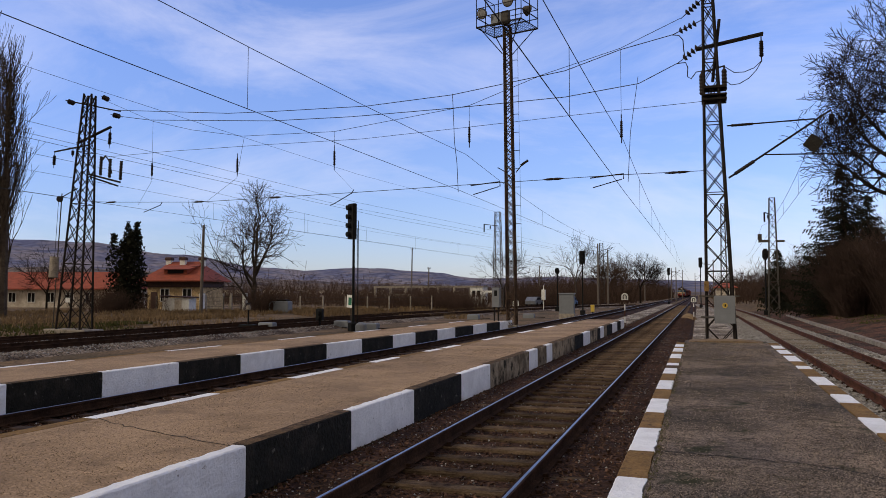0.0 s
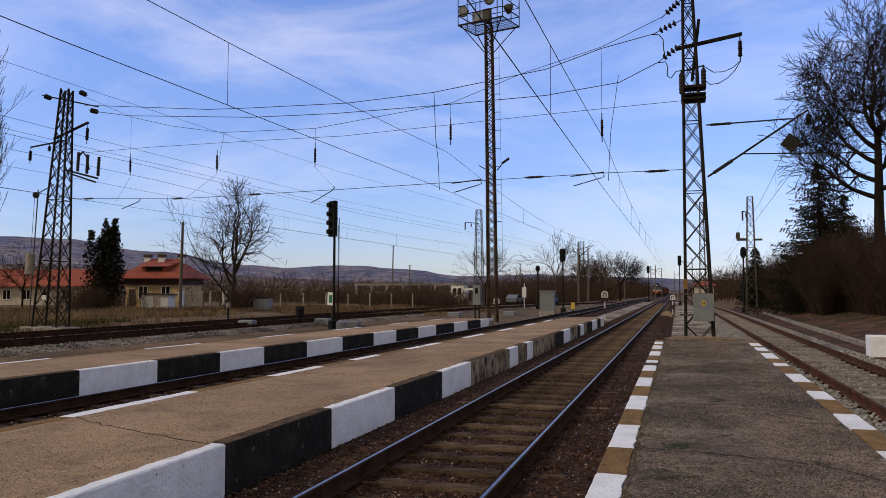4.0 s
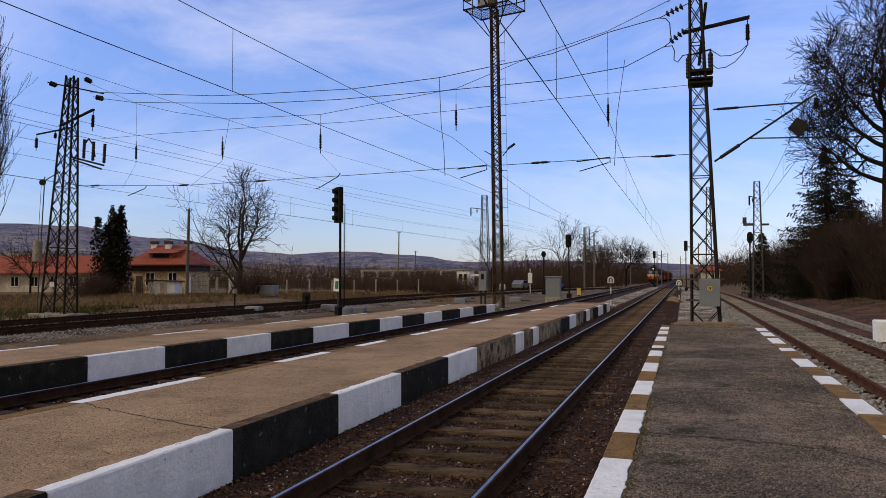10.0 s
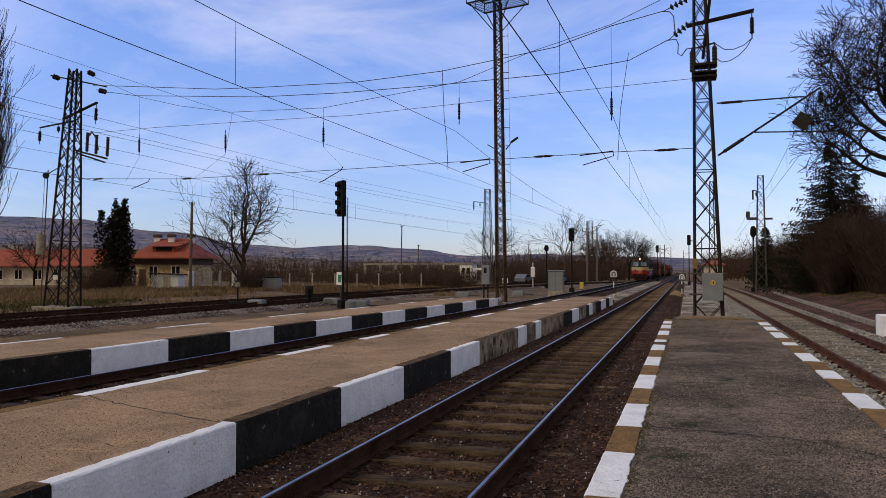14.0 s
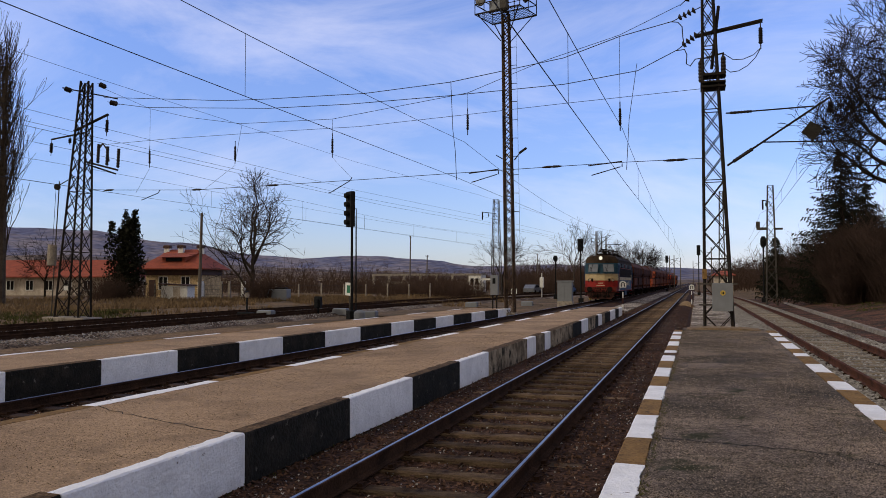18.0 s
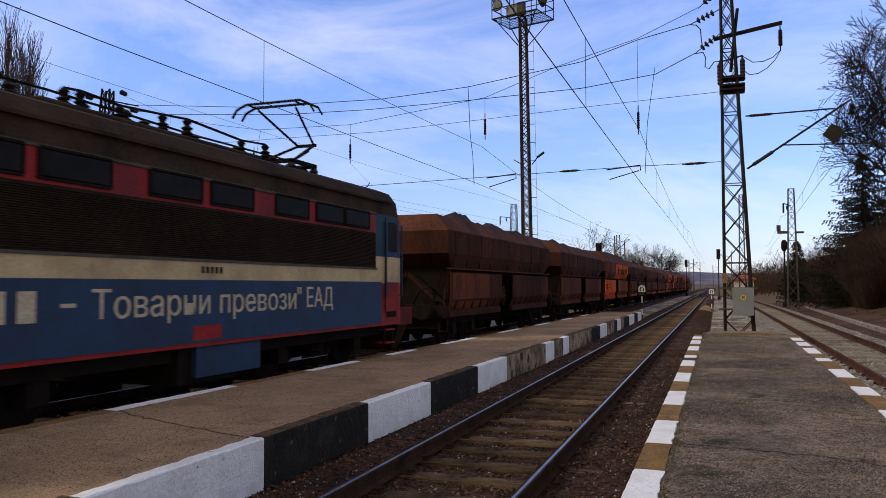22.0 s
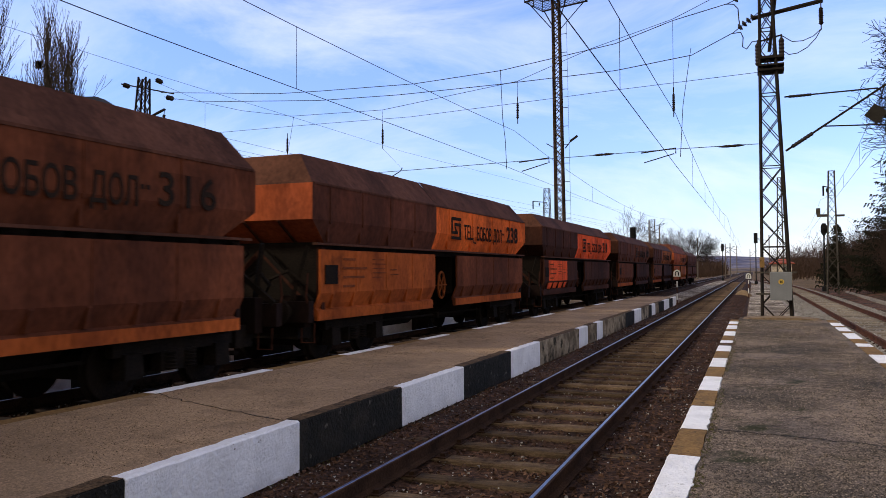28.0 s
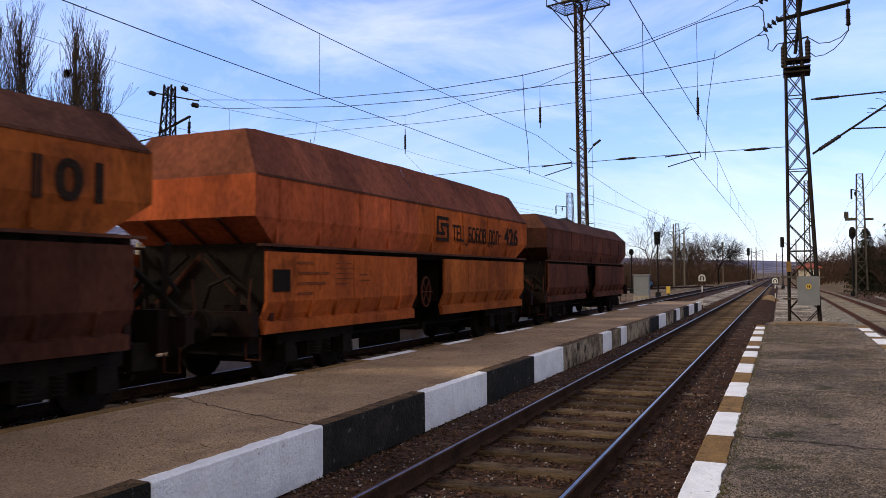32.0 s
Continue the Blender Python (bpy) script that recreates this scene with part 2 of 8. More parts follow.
M_ASPHALT = material("asphalt", (0.200, 0.150, 0.112), (0.072, 0.058, 0.046), 0.97, 0.5, 85, 1.0, fine_amount=0.75, spec=0.1, mid=9, speck=115, speck_amount=0.9, chips=((0.036, 0.037, 0.018), 1.5, 0.56, 0.1), mix=(0.4, 0.6), relief=0.03)
M_PLAT = material("platform_screed", (0.365, 0.243, 0.141), (0.245, 0.163, 0.097), 0.95, 0.4, 70, 0.8, fine_amount=0.36, spec=0.12, mid=22, speck=80, speck_amount=0.3, chips=((0.135, 0.09, 0.055), 1.3, 0.53, 0.25), mix=(0.4, 0.6))
M_WHITE = material("white_paint", (0.84, 0.83, 0.82), (0.68, 0.67, 0.66), 0.8, 3, 12, 0.9, mid=30, fine_amount=0.13, mix=(0.45, 0.75), spec=0.2, chips=((0.2, 0.17, 0.14), 9.0, 0.655, 0.03), relief=0.04)
M_BLACK = material("black_paint", (0.016, 0.0145, 0.011), (0.036, 0.03, 0.022), 0.85, 3, 30, 0.9, fine_amount=0.45, mix=(0.45, 0.75), spec=0.12, mid=9, chips=((0.12, 0.105, 0.085), 6.5, 0.625, 0.05), relief=0.04)
M_KERB = material("bare_kerb", (0.235, 0.135, 0.048), (0.15, 0.09, 0.036), 0.9, 5, 40, 0.5, random_tone=0.12, spec=0.1, chips=((0.07, 0.045, 0.025), 7.0, 0.58, 0.1))
M_CONC = material("old_concrete", (0.33, 0.285, 0.225), (0.18, 0.15, 0.115), 0.9, 2.5, 40, 0.4, random_tone=0.12, spec=0.1, chips=((0.08, 0.065, 0.045), 4.0, 0.56, 0.15))
M_BARE = material("bare_concrete", (0.33, 0.26, 0.175), (0.14, 0.105, 0.068), 0.95, 1.8, 30, 0.8, random_tone=0.15, spec=0.08, mid=7, mix=(0.42, 0.58), chips=((0.035, 0.03, 0.02), 2.4, 0.52, 0.1), relief=0.05)
M_BALLAST = material("ballast", (0.058, 0.030, 0.018), (0.025, 0.014, 0.009), 1.0, 1.2, 30, 1.0, fine_amount=0.7, spec=0.08, mid=14, speck=28, speck_amount=0.7)
M_BALLAST_L = material("grey_ballast", (0.30, 0.262, 0.22), (0.125, 0.105, 0.085), 1.0, 1.2, 26, 1.0, fine_amount=0.6, spec=0.08, mid=12, speck=24, speck_amount=0.75)
M_STONE = material("stones", (0.13, 0.07, 0.045), (0.035, 0.02, 0.014), 0.95, 3, 30, 0.4, spec=0.2)
M_STONE_L = material("pale_stones", (0.36, 0.34, 0.31), (0.2, 0.18, 0.16), 0.95, 3, 30, 0.4, spec=0.2)
M_SLEEPER = material("sleeper_wood", (0.225, 0.152, 0.091), (0.085, 0.055, 0.033), 0.95, 2.5, 30, 0.9, random_tone=0.4, stretch=(1, 8, 8), spec=0.08, chips=((0.034, 0.019, 0.013), 2.2, 0.53, 0.14), relief=0.04)
M_SLEEPER_P = material("grey_sleeper", (0.29, 0.245, 0.19), (0.15, 0.12, 0.09), 0.95, 2.5, 30, 0.8, random_tone=0.3, stretch=(1, 8, 8), spec=0.08)
M_SLEEPER_D = material("oily_sleeper", (0.05, 0.03, 0.022), (0.026, 0.018, 0.014), 0.95, 3, 40, 0.5, random_tone=0.25, spec=0.2)
M_RAIL = material("rail_head", (0.27, 0.27, 0.285), (0.17, 0.17, 0.18), 0.28, 3, 60, 0.05, metal=1.0, fine_amount=0.1)
M_RUST = material("rail_rust", (0.055, 0.03, 0.018), (0.026, 0.015, 0.010), 0.95, 3, 50, 0.4, spec=0.03)
M_RUST_R = material("red_rust", (0.105, 0.043, 0.026), (0.05, 0.024, 0.016), 0.95, 3, 50, 0.4, spec=0.08)
M_GRASS = material("dry_grass_ground", (0.17, 0.108, 0.058), (0.075, 0.055, 0.03), 1.0, 0.3, 12, 0.8, fine_amount=0.8, spec=0.1, mid=3)
M_STEEL = material("dark_steel", (0.014, 0.012, 0.010), (0.024, 0.017, 0.012), 0.8, 3, 40, 0.2, spec=0.12)
M_STEEL_G = material("grey_steel", (0.085, 0.075, 0.062), (0.05, 0.04, 0.03), 0.75, 2, 40, 0.2, spec=0.15)
M_WIRE = material("wire", (0.03, 0.03, 0.033), (0.05, 0.05, 0.05), 0.8, 3, 40, 0, spec=0.1)
M_INSUL = material("insulator", (0.018, 0.013, 0.011), (0.028, 0.02, 0.016), 0.5, 6, 40, 0.1, spec=0.15)
M_SIGNAL = material("signal_black", (0.009, 0.009, 0.009), (0.016, 0.016, 0.015), 0.8, 5, 40, 0.1, spec=0.1)
M_CAB = material("grey_cabinet", (0.185, 0.192, 0.198), (0.15, 0.155, 0.158), 0.6, 2, 40, 0.05, fine_amount=0.08)
M_SIGN_W = material("sign_white", (0.72, 0.7, 0.64), (0.6, 0.57, 0.5), 0.7, 5, 40, 0.1)
M_YELLOW = material("sign_yellow", (0.62, 0.42, 0.06), (0.5, 0.33, 0.05), 0.6, 5, 40, 0.1)
M_GREEN = material("sign_green", (0.02, 0.16, 0.08), (0.02, 0.12, 0.06), 0.6, 5, 40, 0.1)
M_BARK = material("bark", (0.026, 0.019, 0.014), (0.015, 0.011, 0.008), 0.95, 3, 30, 0.4, spec=0.08)
M_BARK_L = material("pale_bark", (0.085, 0.066, 0.05), (0.045, 0.035, 0.027), 0.95, 3, 30, 0.4, spec=0.08)
M_TWIG = material("dry_shrub", (0.088, 0.054, 0.039), (0.04, 0.026, 0.019), 1.0, 0.6, 20, 0.3, spec=0.1)
M_SHRUB = material("dark_shrub", (0.072, 0.046, 0.036), (0.034, 0.023, 0.017), 1.0, 0.5, 20, 0.3, spec=0.05)
M_BARK_M = material("grey_bark", (0.062, 0.047, 0.036), (0.032, 0.024, 0.018), 0.95, 3, 30, 0.4, spec=0.08)
M_BALLAST_Y = material("yard_ballast", (0.19, 0.15, 0.115), (0.06, 0.042, 0.03), 1.0, 0.5, 26, 1.0, fine_amount=0.7, spec=0.08, mid=6, speck=18, speck_amount=0.85, mix=(0.42, 0.58))
M_NEEDLE = material("needles", (0.024, 0.023, 0.013), (0.012, 0.013, 0.008), 0.95, 2, 20, 0.2, spec=0.06)
M_STRAW = material("straw", (0.25, 0.165, 0.085), (0.11, 0.075, 0.04), 1.0, 0.8, 20, 0.2, spec=0.1)
M_WEED = material("green_weed", (0.06, 0.068, 0.02), (0.09, 0.075, 0.03), 1.0, 0.8, 20, 0.2, spec=0.1)
M_ROOF = material("roof_tiles", (0.29, 0.062, 0.027), (0.19, 0.042, 0.02), 0.85, 1.2, 12, 0.5, stretch=(1, 1, 3))
M_PLASTER = material("plaster", (0.55, 0.47, 0.37), (0.33, 0.27, 0.2), 0.9, 1.5, 20, 0.3)
M_STONEW = material("stone_wall", (0.50, 0.36, 0.19), (0.34, 0.235, 0.12), 0.9, 1.6, 8, 0.6, spec=0.1, speck=3.2, speck_amount=0.3)
M_WOOD = material("dark_timber", (0.07, 0.03, 0.02), (0.04, 0.02, 0.015), 0.8, 3, 30, 0.3)
M_POLE = material("pole_wood", (0.15, 0.12, 0.095), (0.09, 0.075, 0.06), 0.9, 2, 40, 0.3, stretch=(8, 8, 1))
M_GLASS = material("dark_glass", (0.008, 0.008, 0.008), (0.016, 0.014, 0.012), 0.55, 3, 40, 0, spec=0.05, fine_amount=0.05)
# the blue of distance haze is put into the far hills' colour
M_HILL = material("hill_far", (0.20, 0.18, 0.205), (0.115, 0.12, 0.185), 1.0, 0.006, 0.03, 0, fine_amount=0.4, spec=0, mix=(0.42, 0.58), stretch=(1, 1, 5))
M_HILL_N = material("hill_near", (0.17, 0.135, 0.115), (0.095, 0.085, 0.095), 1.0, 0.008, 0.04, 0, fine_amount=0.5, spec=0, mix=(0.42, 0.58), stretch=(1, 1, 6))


# ---- plan ----
def t2x(y):
    """Centre line of the train's track."""
    return -8.72 + 0.016 * (y - 9) if y < 40 else -8.224 + 0.004 * (y - 40)


T1, T3, T4, T5 = -2.35, 3.68, -22.0, -25.7
PLAT_Z = 0.268


# ---- ground ----
def ground_z(x, y):
    if x > 7.0:
        return min(-0.32 + (x - 7.0) * 0.16, 1.6) + 0.08 * noise.noise((x * 0.3, y * 0.3, 0))
    if x < -27:
        return -0.25 + min((-27 - x) * 0.09, 0.25) + 0.05 * noise.noise((x * 0.3, y * 0.2, 3))
    return -0.32 + 0.02 * noise.noise((x * 0.6, y * 0.6, 0))


g = Mesh()
xs = [-4000, -2000, -1000, -500, -250, -140] + [x * 4 for x in range(-30, -6)] + [x for x in range(-26, 21)] + [26, 34, 50, 90, 200, 500, 1000, 2000, 4000]
ys = [-400, -120, -40] + [y * 3 for y in range(-8, 50)] + [170, 200, 250, 320, 450, 700, 1200, 2200, 4200]
g.v = [(x, y, ground_z(x, y)) for y in ys for x in xs]
nx = len(xs)
g.f = [(j * nx + i, j * nx + i + 1, (j + 1) * nx + i + 1, (j + 1) * nx + i) for j in range(len(ys) - 1) for i in range(nx - 1)]
single("ground", g, M_GRASS, "dry winter grass and bare earth ground", kind="structure", smooth=True)


# ---- tracks ----
def rail_mesh(cx, y0, y1, step, shiny, z=0.0):
    """Two meshes: the body of a rail with web and foot, and its worn running surface."""
    body, head = Mesh(), Mesh()
    prof = [(-0.065, -0.16), (0.065, -0.16), (0.065, -0.148), (0.012, -0.128), (0.010, -0.042), (0.034, -0.034), (0.034, -0.004), (-0.034, -0.004), (-0.034, -0.034), (-0.010, -0.042), (-0.012, -0.128), (-0.065, -0.148)]
    pts = []
    y = y0
    while y < y1 - 1e-6:
        pts.append(y)
        y += step
    pts.append(y1)
    for me, pr in ((body, prof), (head, [(-0.016, -0.005), (0.016, -0.005), (0.012, 0.0), (-0.012, 0.0)])):
        n = len(pr)
        for i, yy in enumerate(pts):
            me.v.extend((cx(yy) + px, yy, pz + z) for px, pz in pr)
            if i:
                k = (i - 1) * n
                me.f.extend((k + a, k + (a + 1) % n, k + n + (a + 1) % n, k + n + a) for a in range(n))
    return body, head


def track(name, label, cx, y0, y1, shiny, near, bed, sleeper_mat, pale, steel=None):
    tr = thing(name, label, "railway track", kind="structure")
    for side in (-0.75, 0.75):
        body, head = rail_mesh(lambda y, s=side: cx(y) + s, y0, y1, 10.0, shiny)
        r = part("rail", body, steel or M_RUST, tr)
        part("rail_head", head, M_RAIL if shiny else steel or M_RUST, r)
    b = Mesh()
    yy = [y0 + (y1 - y0) * i / 40 for i in range(41)]
    for i, y in enumerate(yy):
        c = cx(y)
        for dx, z in ((-2.1, -0.34), (-1.5, -0.163), (-0.86, -0.16), (-0.62, -0.212), (0.62, -0.212), (0.86, -0.16), (1.5, -0.163), (2.1, -0.34)):
            b.v.append((c + dx, y, z))
        if i:
            k = (i - 1) * 8
            b.f.extend((k + a, k + a + 1, k + 9 + a, k + 8 + a) for a in range(7))
    part("ballast_bed", b, bed, tr)
    rnd = random.Random(hash(len(name)) % 1000)
    sl = Mesh().chamfer(-1.28, 1.28, -0.105, 0.105, -0.34, -0.155, 0.02).data("sleeper", sleeper_mat)
    plate = Mesh().box(-0.16, 0.16, -0.09, 0.09, -0.158, -0.146)
    for s in (-1, 1):
        plate.box(-0.11 * s - 0.025, -0.11 * s + 0.025, -0.05, 0.05, -0.15, -0.115)
    plate = plate.data("rail_clip", M_RUST)
    y = near[0]
    far = Mesh()
    while y < y1:
        c = cx(y)
        if y < near[1]:
            o = part("sleeper", sl, None, tr, m=pose(c + rnd.uniform(-0.03, 0.03), y + rnd.uniform(-0.03, 0.03), rnd.uniform(-0.022, 0.0), 0, 0, rnd.uniform(-1.6, 1.6)))
            if y < 24:
                for s in (-0.75, 0.75):
                    part("rail_clip", plate, None, o, m=pose(s, 0, 0))
        elif y < 130:
            far.box(c - 1.28, c + 1.28, y - 0.105, y + 0.105, -0.3, -0.155 + rnd.uniform(-0.01, 0.01))
        y += 0.6875
    y = near[0] - 0.6875
    while y > max(y0, -14):
        far.box(cx(y) - 1.28, cx(y) + 1.28, y - 0.105, y + 0.105, -0.3, -0.16 + rnd.uniform(-0.01, 0.005))
        y -= 0.6875
    tagged(part("far_sleepers", far, sleeper_mat, tr), kind="stuff")
    st = Mesh()
    for i in range(30000 if near[1] > 60 else 9000):
        y = near[0] + (near[1] - near[0]) * rnd.random() ** 1.7
        c = cx(y)
        x = c + rnd.uniform(-1.9, 1.9)
        if abs(abs(x - c) - 0.75) < 0.09:
            continue
        s = rnd.uniform(0.012, 0.034) * (1.7 if pale is M_STONE_L else 1)
        z = (-0.21 if abs(x - c) < 0.75 else -0.165) - max(abs(x - c) - 1.5, 0) * 0.28
        p = [Vector((rnd.uniform(-1, 1), rnd.uniform(-1, 1), rnd.uniform(-0.7, 0.7))).normalized() * s * rnd.uniform(0.7, 1.2) for _ in range(5)]
        st.add([(x + q.x, y + q.y, z + 0.012 + q.z) for q in p], [(0, 1, 2), (0, 2, 3), (0, 3, 4), (0, 4, 1), (1, 2, 3, 4)])
    tagged(part("loose_stones", st, pale, tr), kind="stuff")
    if shiny:
        st = Mesh()
        for i in range(4500):
            y = near[0] + 40 * rnd.random() ** 1.8
            x = cx(y) + rnd.uniform(-1.9, 1.9)
            if abs(abs(x - cx(y)) - 0.75) < 0.09:
                continue
            s = rnd.uniform(0.007, 0.02)
            z = (-0.19 if abs(x - cx(y)) < 0.75 else -0.155) - max(abs(x - cx(y)) - 1.5, 0) * 0.28
            p = [Vector((rnd.uniform(-1, 1), rnd.uniform(-1, 1), rnd.uniform(-0.7, 0.7))).normalized() * s for _ in range(5)]
            st.add([(x + q.x, y + q.y, z + q.z) for q in p], [(0, 1, 2), (0, 2, 3), (0, 3, 4), (0, 4, 1), (1, 2, 3, 4)])
        tagged(part("pale_chips", st, M_STONE_L, tr), kind="stuff")
    return tr


track("track_near", "main track with shiny rails on weathered wooden sleepers", lambda y: T1, -30, 700, True, (3.285, 70), M_BALLAST, M_SLEEPER, M_STONE)
track("track_train", "track between two low platforms carrying the goods train", t2x, -120, 700, True, (6.0, 70), M_BALLAST, M_SLEEPER_D, M_STONE)
track("track_siding", "rusty siding on grey ballast beside the platform", lambda y: T3 if y < 60 else T3 - (y - 60) ** 2 * 0.00035, -30, 150, False, (10, 70), M_BALLAST_L, M_SLEEPER_P, M_STONE_L, M_RUST_R)
track("track_far", "dark yard track with pale ballast beyond the platforms", lambda y: T4 + max(0, y - 45) ** 2 * 0.0016 if y < 130 else T4 + 11.56 + (y - 130) * 0.01, -20, 130, False, (14, 60), M_BALLAST_Y, M_SLEEPER_D, M_STONE_L)
track("track_outer", "outermost yard track along the dry grass", lambda y: T5 + max(0, y - 60) ** 2 * 0.0012, -20, 150, False, (16, 50), M_BALLAST_Y, M_SLEEPER_D, M_STONE_L)


# ---- platforms ----
M_CRUMB = material("crumbled_edge", (0.13, 0.08, 0.042), (0.05, 0.034, 0.02), 0.95, 4, 40, 0.8, fine_amount=0.6, spec=0.08, mid=12, speck=60, speck_amount=0.4)
def kerb_row(parent, edge, side, y0, pieces, width, z, drop):
    """Painted kerb blocks along an edge; pieces of (length, material), each an object."""
    y = y0
    for ln, mt in pieces:
        a, b = edge(y + 0.01), edge(y + ln - 0.01)
        m = Mesh()
        i0, i1 = a + side * width, b + side * width
        c = 0.014
        n_ = max(4, int(ln / 0.06)) if -4 < y < 30 else 2
        rag = 0.016 if mt is M_WHITE else 0.009
        for i in range(n_ + 1):
            f = i / n_
            e_, q_ = a + (b - a) * f, i0 + (i1 - i0) * f
            yy = y + (ln - 0.012) * f
            w_ = [rag * (0.6 * noise.noise((yy * 5.3, a * 3 + k, 1.5)) + 0.55 * noise.noise((yy * 17, a * 3 + k, 4.5))) for k in range(4)]
            if i in (0, n_):
                yy += 0.008 * noise.noise((y, i, 3))
            m.v += [(e_, yy, z - drop), (e_ + side * abs(w_[0]) * 0.6, yy, z - c + 0.5 * w_[1]), (e_ + side * (c + abs(w_[2])), yy, z + 0.35 * w_[3]), (q_ + side * 2.2 * w_[2], yy, z + 0.25 * w_[1]), (q_, yy, z - drop)]
            if i:
                k = (i - 1) * 5
                m.f += [(k + j, k + (j + 1) % 5, k + 5 + (j + 1) % 5, k + 5 + j) for j in range(5)]
        m.f += [(0, 1, 2, 3, 4), tuple(n_ * 5 + j for j in (4, 3, 2, 1, 0))]
        kb = part("kerb_block", m, mt, parent)
        if mt in (M_BLACK, M_BARE) and -2 < y < 46:
            # bare crumbled top of a block painted on its face only
            t_ = Mesh()
            n_ = max(3, int(ln / 0.12))
            for i in range(n_ + 1):
                f = i / n_
                o_ = a + (b - a) * f + side * (0.004 + 0.03 * max(0.0, noise.noise((y * 3 + i * 0.6, a, 2))))
                q_ = i0 + (i1 - i0) * f + side * (0.05 + 0.04 * noise.noise((y + i * 0.5, a, 7)))
                yy = y + (ln - 0.012) * f
                t_.v += [(o_, yy, z + 0.001), (q_, yy, z + 0.005)]
                if i:
                    t_.f.append((2 * i - 2, 2 * i - 1, 2 * i + 1, 2 * i))
            part("kerb_top", t_, M_CRUMB, kb)
        y += ln


def slab(edge_l, edge_r, y0, y1, z, thick, n=30):
    m = Mesh()
    for i in range(n + 1):
        y = y0 + (y1 - y0) * i / n
        m.v += [(edge_l(y), y, z), (edge_r(y), y, z), (edge_r(y), y, z - thick), (edge_l(y), y, z - thick)]
        if i:
            k = (i - 1) * 4
            m.f += [(k + a, k + (a + 1) % 4, k + 4 + (a + 1) % 4, k + 4 + a) for a in range(4)]
    m.f += [(0, 1, 2, 3), (n * 4 + 3, n * 4 + 2, n * 4 + 1, n * 4)]
    return m


def pa_near(y):
    return -4.15 + 0.004 * (y - 7)


def pa_far(y):
    return -6.95 + 0.022 * (y - 6.5) if y < 30 else -6.433 + 0.012 * (y - 30)


def pb_near(y):
    return -10.62 + 0.030 * (y - 10)


def pb_far(y):
    return -13.2 + 0.045 * (y - 12)


W, B, K, C = M_WHITE, M_BLACK, M_KERB, M_BARE
pa = thing("platform_middle", "low island platform with brown screed top and painted kerbs", "platform", kind="structure")
part("slab", slab(lambda y: pa_far(y) + 0.2, lambda y: pa_near(y) - 0.12, -30, 45, PLAT_Z - 0.004, 0.5), M_PLAT, pa)
kerb_row(pa, pa_near, -1, -10.0, [(2.35, W), (2.4, B), (2.35, W), (2.4, B), (2.35, W), (2.5, B), (2.28, W), (2.37, B), (2.24, W), (2.46, B), (2.05, W), (1.9, C), (1.9, C), (1.1, W), (1.25, C), (0.9, W), (2.1, C), (2.2, C), (2.0, B), (1.85, W), (2.3, C), (0.9, B), (1.3, W), (1.2, C), (2.2, B), (2.4, W), (1.8, B), (1.9, W)], 0.13, PLAT_Z, 0.5)
kerb_row(pa, pa_far, 1, -11.7, [(2.4, W), (2.4, K)] * 4 + [(2.42, W), (2.18, K), (1.85, W), (1.45, K), (1.45, W), (1.85, K), (1.1, W), (0.2, K), (1.3, W), (2.5, K), (2.4, W), (2.3, K), (2.2, W), (2.4, K), (2.3, W), (2.4, K), (2.3, W)], 0.21, PLAT_Z, 0.5)
# the crack across the screed
crack = Mesh()
pts = [(-6.72 + 2.5 * i / 22 , 7.55 - 1.0 * (i / 22) ** 0.8 + 0.07 * noise.noise((i * 0.9, 0, 5)), PLAT_Z - 0.001) for i in range(23)]
for a, b in zip(pts, pts[1:]):
    w = 0.006 + 0.004 * random.random()
    crack.add([(a[0], a[1] - w, a[2]), (b[0], b[1] - w, b[2]), (b[0], b[1] + w, b[2]), (a[0], a[1] + w, a[2])], [(0, 1, 2, 3)])
part("crack", crack, M_BLACK, pa)


def fissure(parent, pts, z, w, seed):
    """A ragged dark crack through a few corner points."""
    m = Mesh()
    out = []
    for (xa, ya), (xb, yb) in zip(pts, pts[1:]):
        n = max(2, int(math.hypot(xb - xa, yb - ya) / 0.07))
        out += [(xa + (xb - xa) * i / n + 0.035 * noise.noise((xa * 9 + i * 0.7, seed, 1)), ya + (yb - ya) * i / n + 0.06 * noise.noise((i * 0.6, seed, 5)), z) for i in range(n)]
    for i, (a, b) in enumerate(zip(out, out[1:])):
        v = w * (0.35 + 1.2 * abs(noise.noise((i * 0.45, seed, 8))))
        m.add([(a[0], a[1] - v, z), (b[0], b[1] - v, z), (b[0], b[1] + v, z), (a[0], a[1] + v, z)], [(0, 1, 2, 3)])
    part("crack", m, M_BLACK, parent)

pb = thing("platform_outer", "low outer platform with brown screed top and painted kerbs", "platform", kind="structure")
part("slab", slab(lambda y: pb_far(y) + 0.15, lambda y: pb_near(y) - 0.15, -20, 41.5, PLAT_Z - 0.004, 0.5), M_PLAT, pb)
kerb_row(pb, pb_near, -1, -9.2, [(2.3, W), (2.2, B)] * 4 + [(1.07, W), (2.06, B), (2.17, W), (2.24, B), (1.97, W), (2.32, B), (2.36, W), (2.47, B), (2.11, W), (2.38, B), (2.2, W), (2.56, B), (2.16, W), (2.35, B), (2.5, W)], 0.16, PLAT_Z, 0.5)
kerb_row(pb, pb_far, 1, -4.0, [(2.2, W), (3.0, K)] * 9, 0.16, PLAT_Z, 0.4)

